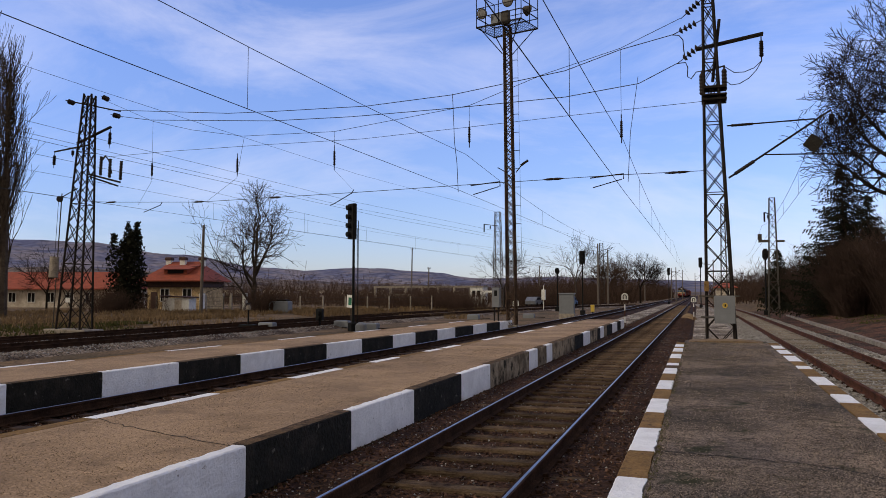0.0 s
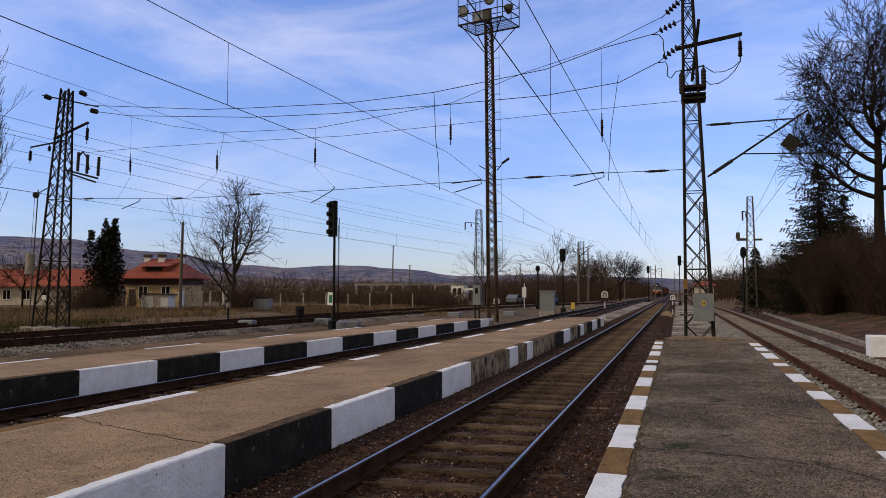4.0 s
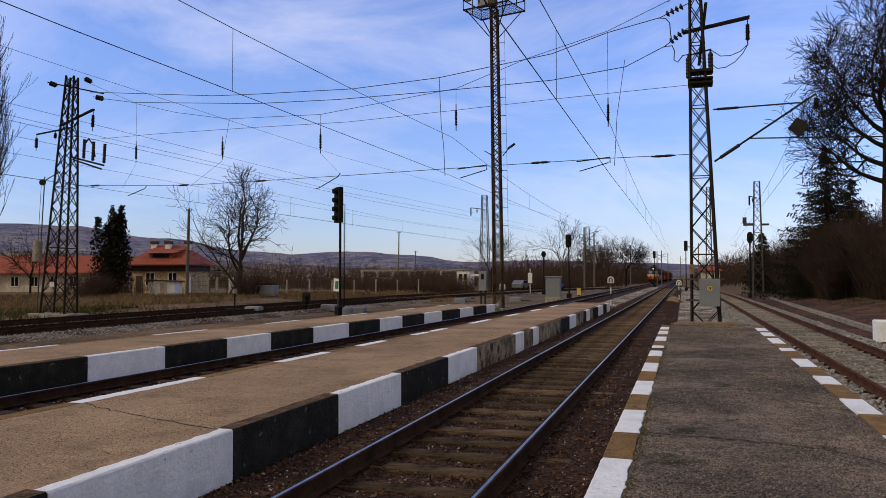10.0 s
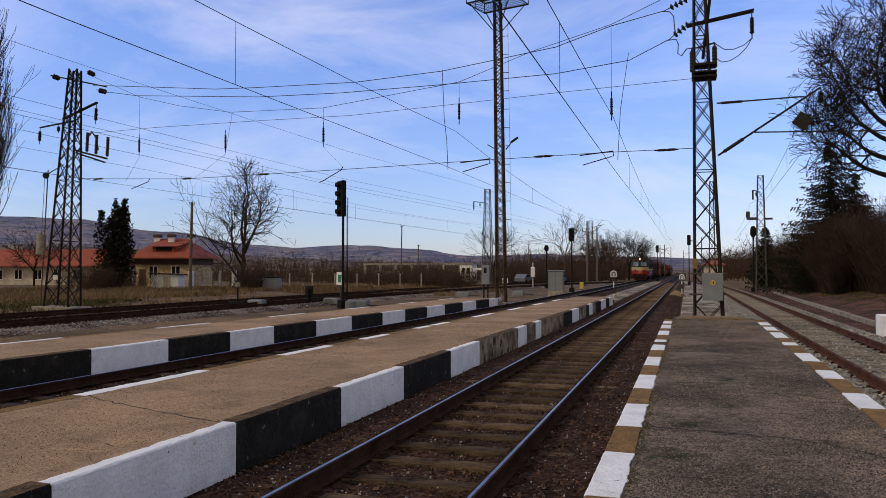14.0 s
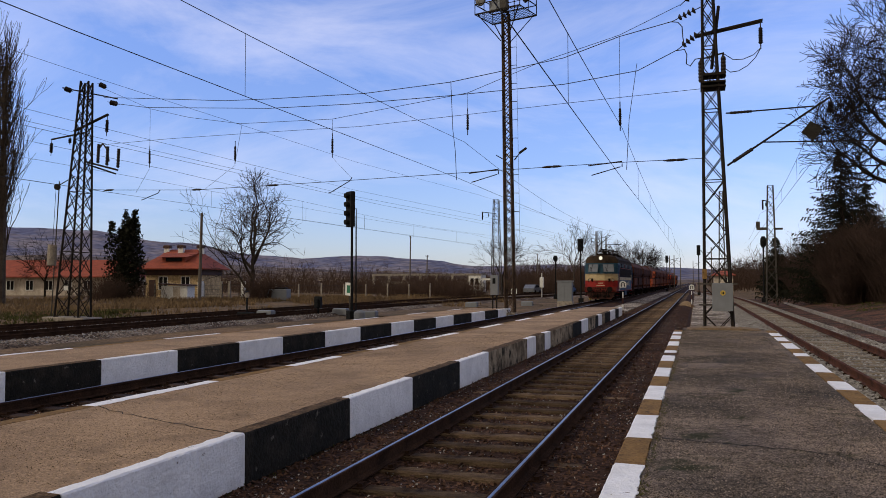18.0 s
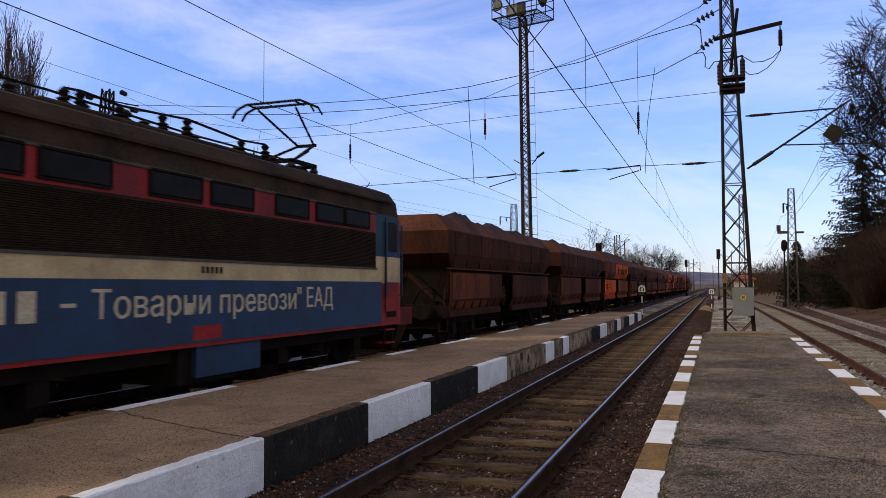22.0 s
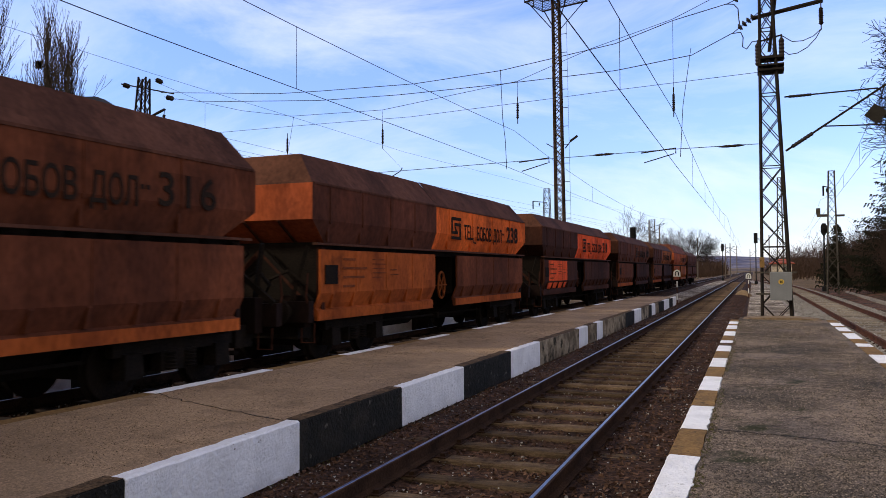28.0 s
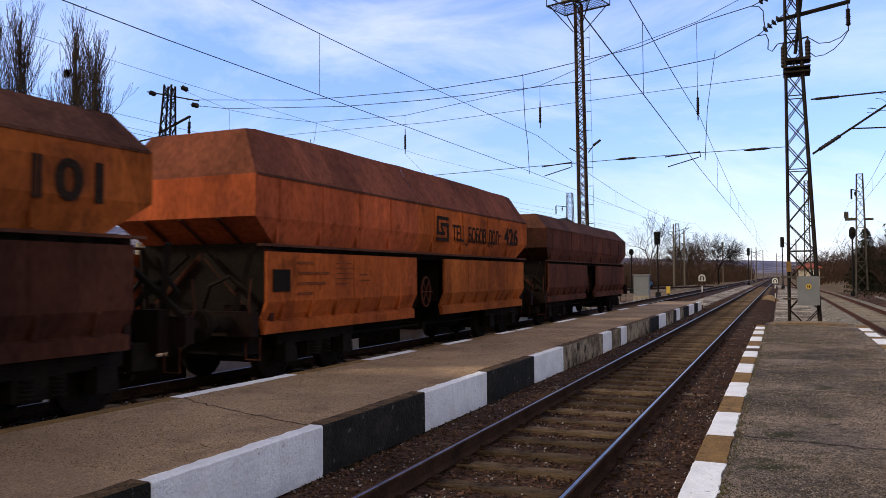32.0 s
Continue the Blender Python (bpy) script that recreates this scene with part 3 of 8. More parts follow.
pc = thing("platform_asphalt", "asphalt platform with painted kerb stones on both edges", "platform", kind="structure")
part("slab", slab(lambda y: -0.41, lambda y: 1.72 + 0.012 * max(y - 8, 0), -30, 25.9, PLAT_Z - 0.006, 0.5), M_ASPHALT, pc)
kerb_row(pc, lambda y: -0.655, 1, -9.35, [(1.2, W), (1.22, K)] * 6 + [(1.29, W), (1.11, K), (1.3, W), (1.17, K), (1.31, W), (1.16, K), (1.25, W), (1.19, K), (1.1, W), (0.6, B), (0.6, W), (1.3, K), (1.3, W), (0.8, K), (1.3, W), (0.6, K), (1.1, W), (0.9, K)], 0.24, PLAT_Z, 0.5)
kerb_row(pc, lambda y: 2.0 + 0.012 * max(y - 8, 0), -1, -0.3, [(1.2, W), (1.2, K)] * 4 + [(1.09, W), (1.31, K), (0.96, W), (1.18, K), (1.34, W), (1.5, K), (0.7, W), (1.1, K), (1.6, W), (0.6, K), (1.4, W), (0.5, K), (1.3, W), (1.2, K)], 0.27, PLAT_Z, 0.45)
fissure(pc, [(-0.4, 7.62), (0.2, 7.54), (0.84, 7.43), (1.29, 7.18), (1.52, 6.8), (1.75, 6.6)], PLAT_Z - 0.002, 0.022, 2)
fissure(pc, [(0.84, 7.43), (1.16, 6.8), (1.26, 6.25), (1.3, 5.6)], PLAT_Z - 0.002, 0.014, 3)
fissure(pc, [(-0.3, 14.8), (0.3, 14.9), (1.0, 15.0), (1.67, 15.3)], PLAT_Z - 0.002, 0.04, 4)
fissure(pc, [(-0.35, 10.6), (0.4, 10.9), (1.1, 10.7), (1.7, 11.0)], PLAT_Z - 0.002, 0.022, 5)
fissure(pc, [(-0.3, 19.3), (0.6, 19.6), (1.8, 19.4)], PLAT_Z - 0.002, 0.05, 6)
fissure(pc, [(0.1, 7.56), (0.25, 6.6), (0.1, 5.6), (0.2, 4.4)], PLAT_Z - 0.002, 0.006, 7)
rf_ = random.Random(44)
for i in range(16):
    x_, y_ = rf_.uniform(-0.2, 1.6), rf_.uniform(4.2, 21)
    l_ = rf_.uniform(0.3, 0.9)
    fissure(pc, [(x_, y_), (x_ + l_ * 0.5, y_ + rf_.uniform(-0.15, 0.15)), (min(x_ + l_, 1.7), y_ + rf_.uniform(-0.35, 0.35))], PLAT_Z - 0.0015, rf_.uniform(0.006, 0.012) * (1 + y_ * 0.06), 20 + i)
M_SAND = material("sandy_screed", (0.24, 0.165, 0.095), (0.16, 0.11, 0.066), 0.95, 1.5, 30, 0.6, fine_amount=0.5, spec=0.1, mid=8, speck=60, speck_amount=0.4)
part("worn_end", Mesh().prism([(-0.35, -0.3), (1.85, -0.3), (1.8, PLAT_Z + 0.01), (1.2, PLAT_Z + 0.05), (0.3, PLAT_Z + 0.05), (-0.3, PLAT_Z + 0.01)], 24.9, 25.96), M_SAND, pc, "rounded sandy end of the platform")
M_GRAVEL = material("trodden_gravel", (0.36, 0.305, 0.24), (0.13, 0.10, 0.072), 1.0, 0.5, 20, 1.0, fine_amount=0.6, spec=0.06, mid=5, speck=14, speck_amount=0.8, mix=(0.42, 0.58))
single("gravel_path", Mesh().box(-0.27, 1.62, 25.97, 110, -0.4, -0.27), M_GRAVEL, "grey trodden gravel beyond the platform end", kind="structure")
single("gravel_verge", Mesh().prism([(-6.1, -0.4), (-4.46, -0.4), (-4.46, -0.27), (-5.4, -0.2), (-6.1, -0.25)], 45.1, 150), M_GRAVEL, "brown gravel between the running tracks", kind="structure")
M_LEAF = material("leaf_litter", (0.12, 0.058, 0.038), (0.05, 0.033, 0.022), 1.0, 0.6, 22, 1.0, fine_amount=1.0, spec=0.1, mid=5, mix=(0.42, 0.58), chips=((0.055, 0.058, 0.022), 0.9, 0.57, 0.1), speck=20, speck_amount=0.6)
single("leaf_strip", Mesh().box(5.75, 7.65, -10, 95, -0.36, -0.28).prism([(6.9, -0.6), (11.5, -0.6), (11.5, 0.47), (9.2, 0.1), (7.6, -0.16), (6.9, -0.27)], 10, 95), M_LEAF, "reddish leaf litter over old ballast", kind="structure")
wblk = single("white_block", Mesh().chamfer(5.68, 6.5, 26.9, 27.6, -0.4, 0.37, 0.03), M_WHITE, "whitewashed concrete block at the end of the edging", "concrete block")
strip = Mesh()
for i in range(9):
    y_ = 27.62 + 47 * i / 8
    c_ = 6.45 + 0.0195 * (y_ - 27.6)
    strip.v += [(c_ - 0.12, y_, -0.45), (c_ + 0.12, y_, -0.45), (c_ + 0.11, y_, -0.1 + 0.025 * noise.noise((y_, 0, 0))), (c_ - 0.1, y_, -0.12)]
    if i:
        strip.f += [(4 * i - 4 + a, 4 * i - 4 + (a + 1) % 4, 4 * i + (a + 1) % 4, 4 * i + a) for a in range(4)]
strip.f += [(0, 1, 2, 3), (35, 34, 33, 32)]
single("concrete_strip", strip, M_CONC, "long low concrete edging along the siding", kind="structure")


# ---- goods train ----
M_LOCO_BLUE = material("loco_blue", (0.009, 0.036, 0.088), (0.008, 0.023, 0.052), 0.7, 1.2, 30, 0.05, fine_amount=0.2, mid=3)
M_LOCO_RED = material("loco_red", (0.29, 0.02, 0.014), (0.15, 0.014, 0.011), 0.6, 1.5, 30, 0.05, fine_amount=0.25, spec=0.15, chips=((0.03, 0.016, 0.012), 1.6, 0.56, 0.2))
M_LOCO_CREAM = material("loco_cream", (0.52, 0.40, 0.21), (0.35, 0.26, 0.14), 0.6, 1.4, 30, 0.05, fine_amount=0.15, spec=0.15, chips=((0.15, 0.105, 0.06), 1.3, 0.6, 0.2))
M_LOCO_TEAL = material("loco_teal", (0.02, 0.06, 0.085), (0.016, 0.038, 0.055), 0.6, 1.5, 30, 0.05, spec=0.15)
M_LOCO_ROOF = material("loco_roof", (0.055, 0.034, 0.019), (0.022, 0.015, 0.010), 0.9, 1.2, 30, 0.2, spec=0.1)
M_LOCO_DARK = material("loco_louvre", (0.022, 0.014, 0.009), (0.032, 0.02, 0.013), 0.9, 2, 30, 0.2, spec=0.06)
M_UNDER = material("underframe", (0.010, 0.008, 0.0065), (0.017, 0.012, 0.009), 0.95, 3, 30, 0.3, spec=0.06)
# grey base gives the windscreens part of their pale sky reflection as colour
M_GLASS_S = material("windscreen", (0.12, 0.13, 0.142), (0.17, 0.18, 0.19), 0.12, 1.5, 40, 0, spec=0.9, fine_amount=0.04)
M_LENS = material("lamp_glass", (0.36, 0.31, 0.22), (0.26, 0.22, 0.15), 0.15, 5, 40, 0, spec=0.8)
M_COAL = material("coal", (0.014, 0.013, 0.013), (0.03, 0.028, 0.026), 0.9, 4, 30, 0.6)
M_TEXT_CREAM = material("cream_letters", (0.5, 0.42, 0.28), (0.42, 0.35, 0.23), 0.7, 5, 40, 0)
lamp = bpy.data.materials.new("headlight_glow")
lamp.use_nodes = True
lamp.node_tree.nodes["Principled BSDF"].inputs["Emission Color"].default_value = (1.0, 0.93, 0.75, 1)
lamp.node_tree.nodes["Principled BSDF"].inputs["Emission Strength"].default_value = 0.8
lamp.node_tree.nodes["Principled BSDF"].inputs["Base Color"].default_value = (0.3, 0.27, 0.21, 1)


def wagon_paint(name, a, b):
    return material(name, a, b, 0.9, 0.8, 16, 0.25, fine_amount=0.45, mix=(0.36, 0.64), spec=0.07, stretch=(1, 1, 0.45), mid=3.5, chips=((0.028, 0.012, 0.008), 0.9, 0.57, 0.2), speck=0.8, speck_amount=0.2, square=True)


P_BROWN = wagon_paint("wagon_brown", (0.118, 0.038, 0.021), (0.062, 0.023, 0.014))
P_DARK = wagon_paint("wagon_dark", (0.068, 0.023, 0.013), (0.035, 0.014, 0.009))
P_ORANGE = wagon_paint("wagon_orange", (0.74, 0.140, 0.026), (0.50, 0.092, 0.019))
# near-black paint for the end sheets, ledges, brackets and head stocks
P_END_DARK = wagon_paint("wagon_end_dark", (0.020, 0.010, 0.007), (0.012, 0.007, 0.006))
P_RED = wagon_paint("wagon_red_orange", (0.80, 0.108, 0.03), (0.68, 0.086, 0.026))
P_TOP = wagon_paint("wagon_dusty_top", (0.10, 0.041, 0.025), (0.066, 0.028, 0.018))
P_RUSTY = wagon_paint("wagon_rusty_orange", (0.155, 0.046, 0.020), (0.085, 0.028, 0.015))
P_TAN = wagon_paint("wagon_tan_rust", (0.27, 0.08, 0.026), (0.15, 0.047, 0.018))
P_WORN = wagon_paint("wagon_worn_orange", (0.42, 0.098, 0.02), (0.24, 0.056, 0.016))
P_DUSTY = wagon_paint("wagon_dusty_red", (0.44, 0.096, 0.032), (0.26, 0.06, 0.024))
P_TOP_R = wagon_paint("wagon_red_top", (0.19, 0.058, 0.032), (0.11, 0.038, 0.022))
P_OCHRE = wagon_paint("wagon_ochre", (0.36, 0.096, 0.018), (0.19, 0.05, 0.014))


M_BEAM = material("stained_red", (0.15, 0.022, 0.016), (0.05, 0.02, 0.014), 0.9, 2.2, 30, 0.2, spec=0.08)
M_PLOUGH = material("dirty_red", (0.06, 0.022, 0.016), (0.024, 0.015, 0.012), 0.9, 1.6, 30, 0.2, spec=0.08)


WHEELS = []


def wheelset(parent, x, y, r=0.46, frame_x=1.0):
    ws = part("wheelset", Mesh().bar((-0.8, 0, 0), (0.8, 0, 0), 0.08, n=8), M_UNDER, parent, m=pose(x, y, r))
    for s in (-1, 1):
        w = Mesh().lathe((0.68 * s, 0, 0), (s, 0, 0), [(0, r + 0.028), (0.03, r + 0.028), (0.035, r), (0.13, r - 0.005), (0.14, r - 0.06), (0.09, r - 0.08), (0.09, 0.16), (0.17, 0.12), (0.17, 0.02)], 20)
        part("wheel", w, M_UNDER, ws)
        part("hub_plate", Mesh().box(0.83 * s - 0.012, 0.83 * s + 0.012, -0.14, 0.14, -0.05, 0.05), M_UNDER, ws)
    WHEELS.append((ws, parent, y, r))
    return ws


def bogie(parent, y, base=1.8):
    fr = Mesh()
    for s in (-1, 1):
        fr.box(s * 1.02 - 0.07, s * 1.02 + 0.07, y - base / 2 - 0.3, y + base / 2 + 0.3, 0.62, 0.8)
        fr.box(s * 1.02 - 0.09, s * 1.02 + 0.09, y - 0.35, y + 0.35, 0.36, 0.64)
        for e in (-1, 1):
            fr.box(s * 1.05 - 0.12, s * 1.05 + 0.12, y + e * base / 2 - 0.17, y + e * base / 2 + 0.17, 0.32, 0.66, 0.02)
    fr.box(-1.0, 1.0, y - 0.2, y + 0.2, 0.5, 0.75)
    fr.box(-0.6, 0.6, y - base / 2 - 0.2, y + base / 2 + 0.2, 0.3, 0.62)
    b = part("bogie", fr, M_UNDER, parent)
    sp = Mesh()
    for s in (-1, 1):
        for k in range(5):
            for e in (-0.2, 0.2):
                sp.ring((s * 1.13, y + e, 0.4 + k * 0.05), (0, 0, 1), 0.075, 0.016, 10, 4)
    tagged(part("spring", sp, M_UNDER, b), kind="stuff")
    for e in (-1, 1):
        wheelset(parent, 0, y + e * base / 2)
    return b


def buffers(parent, y, d, z=1.02):
    for s in (-1, 1):
        part("buffer", Mesh().lathe((s * 0.875, y, z), (0, d, 0), [(0, 0.13), (0.28, 0.13), (0.3, 0.09), (0.55, 0.09), (0.56, 0.23), (0.6, 0.24), (0.62, 0.2)], 14), M_UNDER, parent)


FONT_DEPTH = 0.004


def lettering(parent, text, size, mat, y, z, x, shear=0.0, stretch=1.0, bold=0.006, spacing=1.0):
    """Painted words on a side wall that faces +x, read along +y."""
    cu = bpy.data.curves.new("lettering", "FONT")
    cu.body, cu.size, cu.extrude, cu.shear = text, size, FONT_DEPTH, shear
    cu.align_x, cu.align_y = "LEFT", "BOTTOM"
    cu.resolution_u = 3
    cu.offset = bold
    cu.space_character = spacing
    cu.materials.append(mat)
    ob = new("lettering", cu)
    ob.parent = parent
    ob.matrix_basis = pose(x, y, z, 90, 0, 90) @ Matrix.Diagonal((stretch, 1, 1, 1))
    return ob


def word_bars(parent, n, size, mat, y, z, x, pitch=None):
    """Letters that stay unread: a short bar for each."""
    pitch = pitch or size * 0.62
    for i in range(n):
        part("letter_bar", Mesh().box(x, x + 0.004, y + i * pitch, y + i * pitch + pitch * 0.62, z, z + size), mat, parent)


def panel_side(m, s, y0, y1, hw, z0, z1):
    """A lower side panel with an inward lower chamfer and thickness."""
    a = [(hw, z1), (hw, z0 + 0.50), (hw - 0.13, z0 + 0.22), (hw - 0.07, z0 + 0.19), (hw - 0.07, z0), (hw - 0.13, z0), (hw - 0.17, z0 + 0.22), (hw - 0.05, z0 + 0.50), (hw - 0.05, z1)]
    m.prism([(s * p, q) for p, q in a], y0, y1)
    return m


def wagon(label, hull_mat, front_mat, long_mat, short_mat, end_mat, number, mark, coal, letters, group="hopper wagons of the train", patch=None, seed=1, crown=0.0, top_mat=None):
    """A bogie hopper wagon; y along the train, its leading end at -y."""
    rnd = random.Random(seed)
    top_mat = top_mat or P_TOP
    w = thing("hopper_wagon", label, "hopper wagon", group=group)
    F0, R0, HW = -7.0, 6.05, 1.46
    zb, zs, zt = 2.26, 3.31, 3.81
    split = -1.42
    # upper hopper: a rear length and a front length that may differ in paint, with dents
    for name, ya, yb, mt in (("hopper_front", F0, split, hull_mat), ("hopper_rear", split, R0, front_mat)):
        m = Mesh()
        n = 9
        ring = [(-0.98, zt), (-HW, zs), (-HW, zb + 0.40), (-1.32, zb), (1.32, zb), (HW, zb + 0.40), (HW, zs), (0.98, zt)]
        cols = []
        for i in range(n + 1):
            y = ya + (yb - ya) * i / n
            row = []
            for k, (px, pz) in enumerate(ring):
                e = 0.0
                yy = y
                if min(y - F0, R0 - y) < 1e-6:
                    sgn = 1 if y > 0 else -1
                    yy = y - sgn * ((0.22 if y > 0 else 0.35) if k in (0, 7) else 0.62 if k in (3, 4) else 0.0)
                d = 0 if i in (0, n) else rnd.uniform(-0.01, 0.006)
                dz = rnd.uniform(-0.012, 0.008) if k in (0, 7) and F0 + 0.1 < y < R0 - 0.1 else 0
                if k in (0, 7):
                    dz += crown * (0.82 + 0.18 * max(0.0, math.sin(math.pi * (y - F0) / (R0 - F0))) ** 0.5)
                row.append((px - math.copysign(max(-d, 0) * (1 if k in (0, 1, 6, 7) else 0.4), px), yy, pz + dz))
            cols.append(row)
        for row in cols:
            m.v += row
        for i in range(n):
            for k in range(1, 6):
                m.f.append((i * 8 + k, i * 8 + k + 1, i * 8 + 9 + k, i * 8 + 8 + k))
        part(name, m, mt, w)
        tp = Mesh()
        tp.v = list(m.v)
        for i in range(n):
            for k in (0, 6):
                tp.f.append((i * 8 + k, i * 8 + k + 1, i * 8 + 9 + k, i * 8 + 8 + k))
        part("sloped_top", tp, top_mat, w)
        sm = Mesh()
        for i in range(1, n, 2):
            y = ya + (yb - ya) * i / n
            for s in (-1, 1):
                sm.box(s * HW - 0.012, s * HW + 0.012, y - 0.012, y + 0.012, zb + 0.34, zs - 0.02)
                sm.box(s * 1.39 - 0.02, s * 1.39 + 0.025, y - 0.025, y + 0.025, zb + 0.02, zb + 0.28)
        tagged(part("seams", sm, mt, w), kind="stuff")
        if ya == F0:
            e = Mesh()
            e.add([cols[0][k] for k in range(8)], [(1, 6, 5, 2), (2, 5, 4, 3)])
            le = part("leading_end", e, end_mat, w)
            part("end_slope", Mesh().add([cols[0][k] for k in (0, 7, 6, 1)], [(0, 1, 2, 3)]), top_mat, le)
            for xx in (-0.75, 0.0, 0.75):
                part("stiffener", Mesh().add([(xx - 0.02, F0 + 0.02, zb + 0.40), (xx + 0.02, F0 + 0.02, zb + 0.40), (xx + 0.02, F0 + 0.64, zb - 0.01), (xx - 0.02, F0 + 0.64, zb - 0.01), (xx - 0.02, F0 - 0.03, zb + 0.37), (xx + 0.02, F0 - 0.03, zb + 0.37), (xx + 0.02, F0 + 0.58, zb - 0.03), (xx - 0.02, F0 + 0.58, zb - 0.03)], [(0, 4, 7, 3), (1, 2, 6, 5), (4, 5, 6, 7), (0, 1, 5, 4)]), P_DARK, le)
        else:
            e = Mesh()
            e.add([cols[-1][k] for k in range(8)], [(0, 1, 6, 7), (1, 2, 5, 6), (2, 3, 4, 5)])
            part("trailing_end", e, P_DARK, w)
    # ribs along the shoulder and the belt
    for s in (-1, 1):
        part("shoulder_rail", Mesh().box(s * HW - 0.02, s * HW + 0.014, F0 + 0.05, R0 - 0.05, zs - 0.02, zs + 0.02), P_TOP, w)
        part("belt_rail", Mesh().box(s * 1.42 - 0.05, s * 1.42 + 0.05, F0 + 0.15, R0 - 0.1, zb - 0.05, zb - 0.01), P_TOP, w)
        for y0, y1, mt, nm in ((-6.68, -1.46, long_mat, "long_door"), (0.0, 5.78, short_mat, "short_door")):
            m = panel_side(Mesh(), s, y0, y1, 1.44, 0.84, 2.13)
            k = y0 + 0.45
            p = part(nm, m, mt, w)
            part("bottom_rail", Mesh().box(s * 1.37 - 0.012, s * 1.37 + 0.016, y0 + 0.02, y1 - 0.02, 0.845, 1.02), P_WORN if mt in (P_RUSTY, P_ORANGE, P_WORN) else mt, p)
            for q in range(1, 4):
                yq = y0 + (y1 - y0) * q / 4
                part("seam", Mesh().box(s * 1.44 - 0.006, s * 1.44 + 0.009, yq - 0.016, yq + 0.016, 1.36, 2.12), mt, p)
            while k < y1 - 0.1:
                rb = Mesh().add([(s * 1.435, k - 0.03, 1.35), (s * 1.435, k + 0.03, 1.35), (s * 1.32, k + 0.03, 1.06), (s * 1.32, k - 0.03, 1.06), (s * 1.45, k - 0.03, 1.31), (s * 1.45, k + 0.03, 1.31), (s * 1.39, k + 0.03, 1.06), (s * 1.39, k - 0.03, 1.06)],
                       [(4, 5, 6, 7), (0, 4, 7, 3), (1, 2, 6, 5), (0, 1, 5, 4), (3, 7, 6, 2)])
                part("door_rib", rb, mt, p)
                k += 0.8
        # dark boxes added behind the doors so the belt gap stays dark
        part("inner_hopper_infill", Mesh().box(-1.26, 1.26, -6.5, -1.48, 1.15, zb + 0.01).box(-1.26, 1.26, 0.02, 5.7, 1.15, zb + 0.01).box(-1.26, 1.26, -1.48, 0.02, 2.1, zb + 0.01), M_UNDER, w)
    # dark block added for the shaded inside of the door gap; the brake wheel
        part("dark_gap_block", Mesh().box(s * 0.55 - 0.2, s * 0.55 + 0.2, -1.44, -0.02, 1.0, 2.2), M_UNDER, w)
    wheel_mat, wheel_label = (P_OCHRE, "rusty yellow hand wheel") if seed in (2, 7, 10) else (P_BROWN, "rusty hand wheel")
    hw = part("hand_wheel", Mesh().ring((1.24, -0.6, 1.38), (1, 0.15, 0), 0.33, 0.028, 24, 6), wheel_mat, w, wheel_label)
    sp = Mesh()
    for i in range(3):
        a = math.pi * i / 3
        sp.bar((1.24, -0.6 + 0.33 * math.cos(a), 1.38 + 0.33 * math.sin(a)), (1.24, -0.6 - 0.33 * math.cos(a), 1.38 - 0.33 * math.sin(a)), 0.018)
    part("spokes", sp, wheel_mat, hw)
    # frame, end stages and running gear
    part("underframe", Mesh().box(-0.55, 0.55, -6.8, 6.8, 0.82, 1.05).box(-0.95, 0.95, -4.5, -1.5, 1.05, 2.2).box(-0.95, 0.95, 0.05, 4.5, 1.05, 2.2), M_UNDER, w)
    for ya, yb in ((-3.1, -0.7), (0.7, 3.1)):
        part("discharge_chute", Mesh().prism([(-0.35, 0.42), (0.35, 0.42), (1.05, 1.05), (-1.05, 1.05)], ya, yb), M_UNDER, w)
    part("brake_rigging", Mesh().bar((0.75, -3.4, 0.62), (0.75, 3.4, 0.58), 0.03).bar((-0.75, -3.4, 0.62), (-0.75, 3.4, 0.58), 0.03).box(-0.9, 0.9, -0.05, 0.05, 0.5, 0.66), M_UNDER, w)
    for d in (-1, 1):
        part("head_stock", Mesh().box(-1.35, 1.35, d * 6.86 - 0.08, d * 6.86 + 0.08, 0.82, 1.2), P_END_DARK, w)
        # the trailing end is shorter: its frame stands under the hull
        ye = 6.3 if d < 0 else 5.6
        st = Mesh()
        for s in (-1, 1):
            st.box(s * 1.2 - 0.06, s * 1.2 + 0.06, d * ye - 0.06, d * ye + 0.06, 0.8, zb)
            st.bar((s * 1.15, d * ye, 1.1), (s * 0.3, d * (ye - 0.6), zb), 0.05)
            st.box(s * 0.55 - 0.05, s * 0.55 + 0.05, d * (ye - 0.4) - 0.05, d * (ye - 0.4) + 0.05, 1.0, zb)
        part("end_frame", st, M_UNDER, w)
        yp = d * (ye + 0.1)
        for s in (-1, 1):
            # side sheets that leave an open gable between them
            pr = [(s * 1.34, 2.17), (s * 0.12, 2.17), (s * 0.3, 1.92), (s * 1.0, 1.2), (s * 1.34, 1.2)]
            sh = part("end_sheet", Mesh().prism(pr, yp - 0.02, yp + 0.02), P_END_DARK, w)
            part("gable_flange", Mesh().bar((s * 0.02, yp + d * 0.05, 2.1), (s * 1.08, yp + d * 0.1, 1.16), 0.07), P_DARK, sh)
            part("corner_post", Mesh().box(s * 1.3 - 0.06, s * 1.3 + 0.06, yp + d * 0.06 - 0.05, yp + d * 0.06 + 0.05, 0.85, 2.17), P_DARK if d < 0 else P_END_DARK, w)
            part("buffer_bracket", Mesh().box(s * 0.875 - 0.24, s * 0.875 + 0.24, d * 6.62 - 0.1, d * 6.62 + 0.1, 0.72, 1.3), P_END_DARK, w)
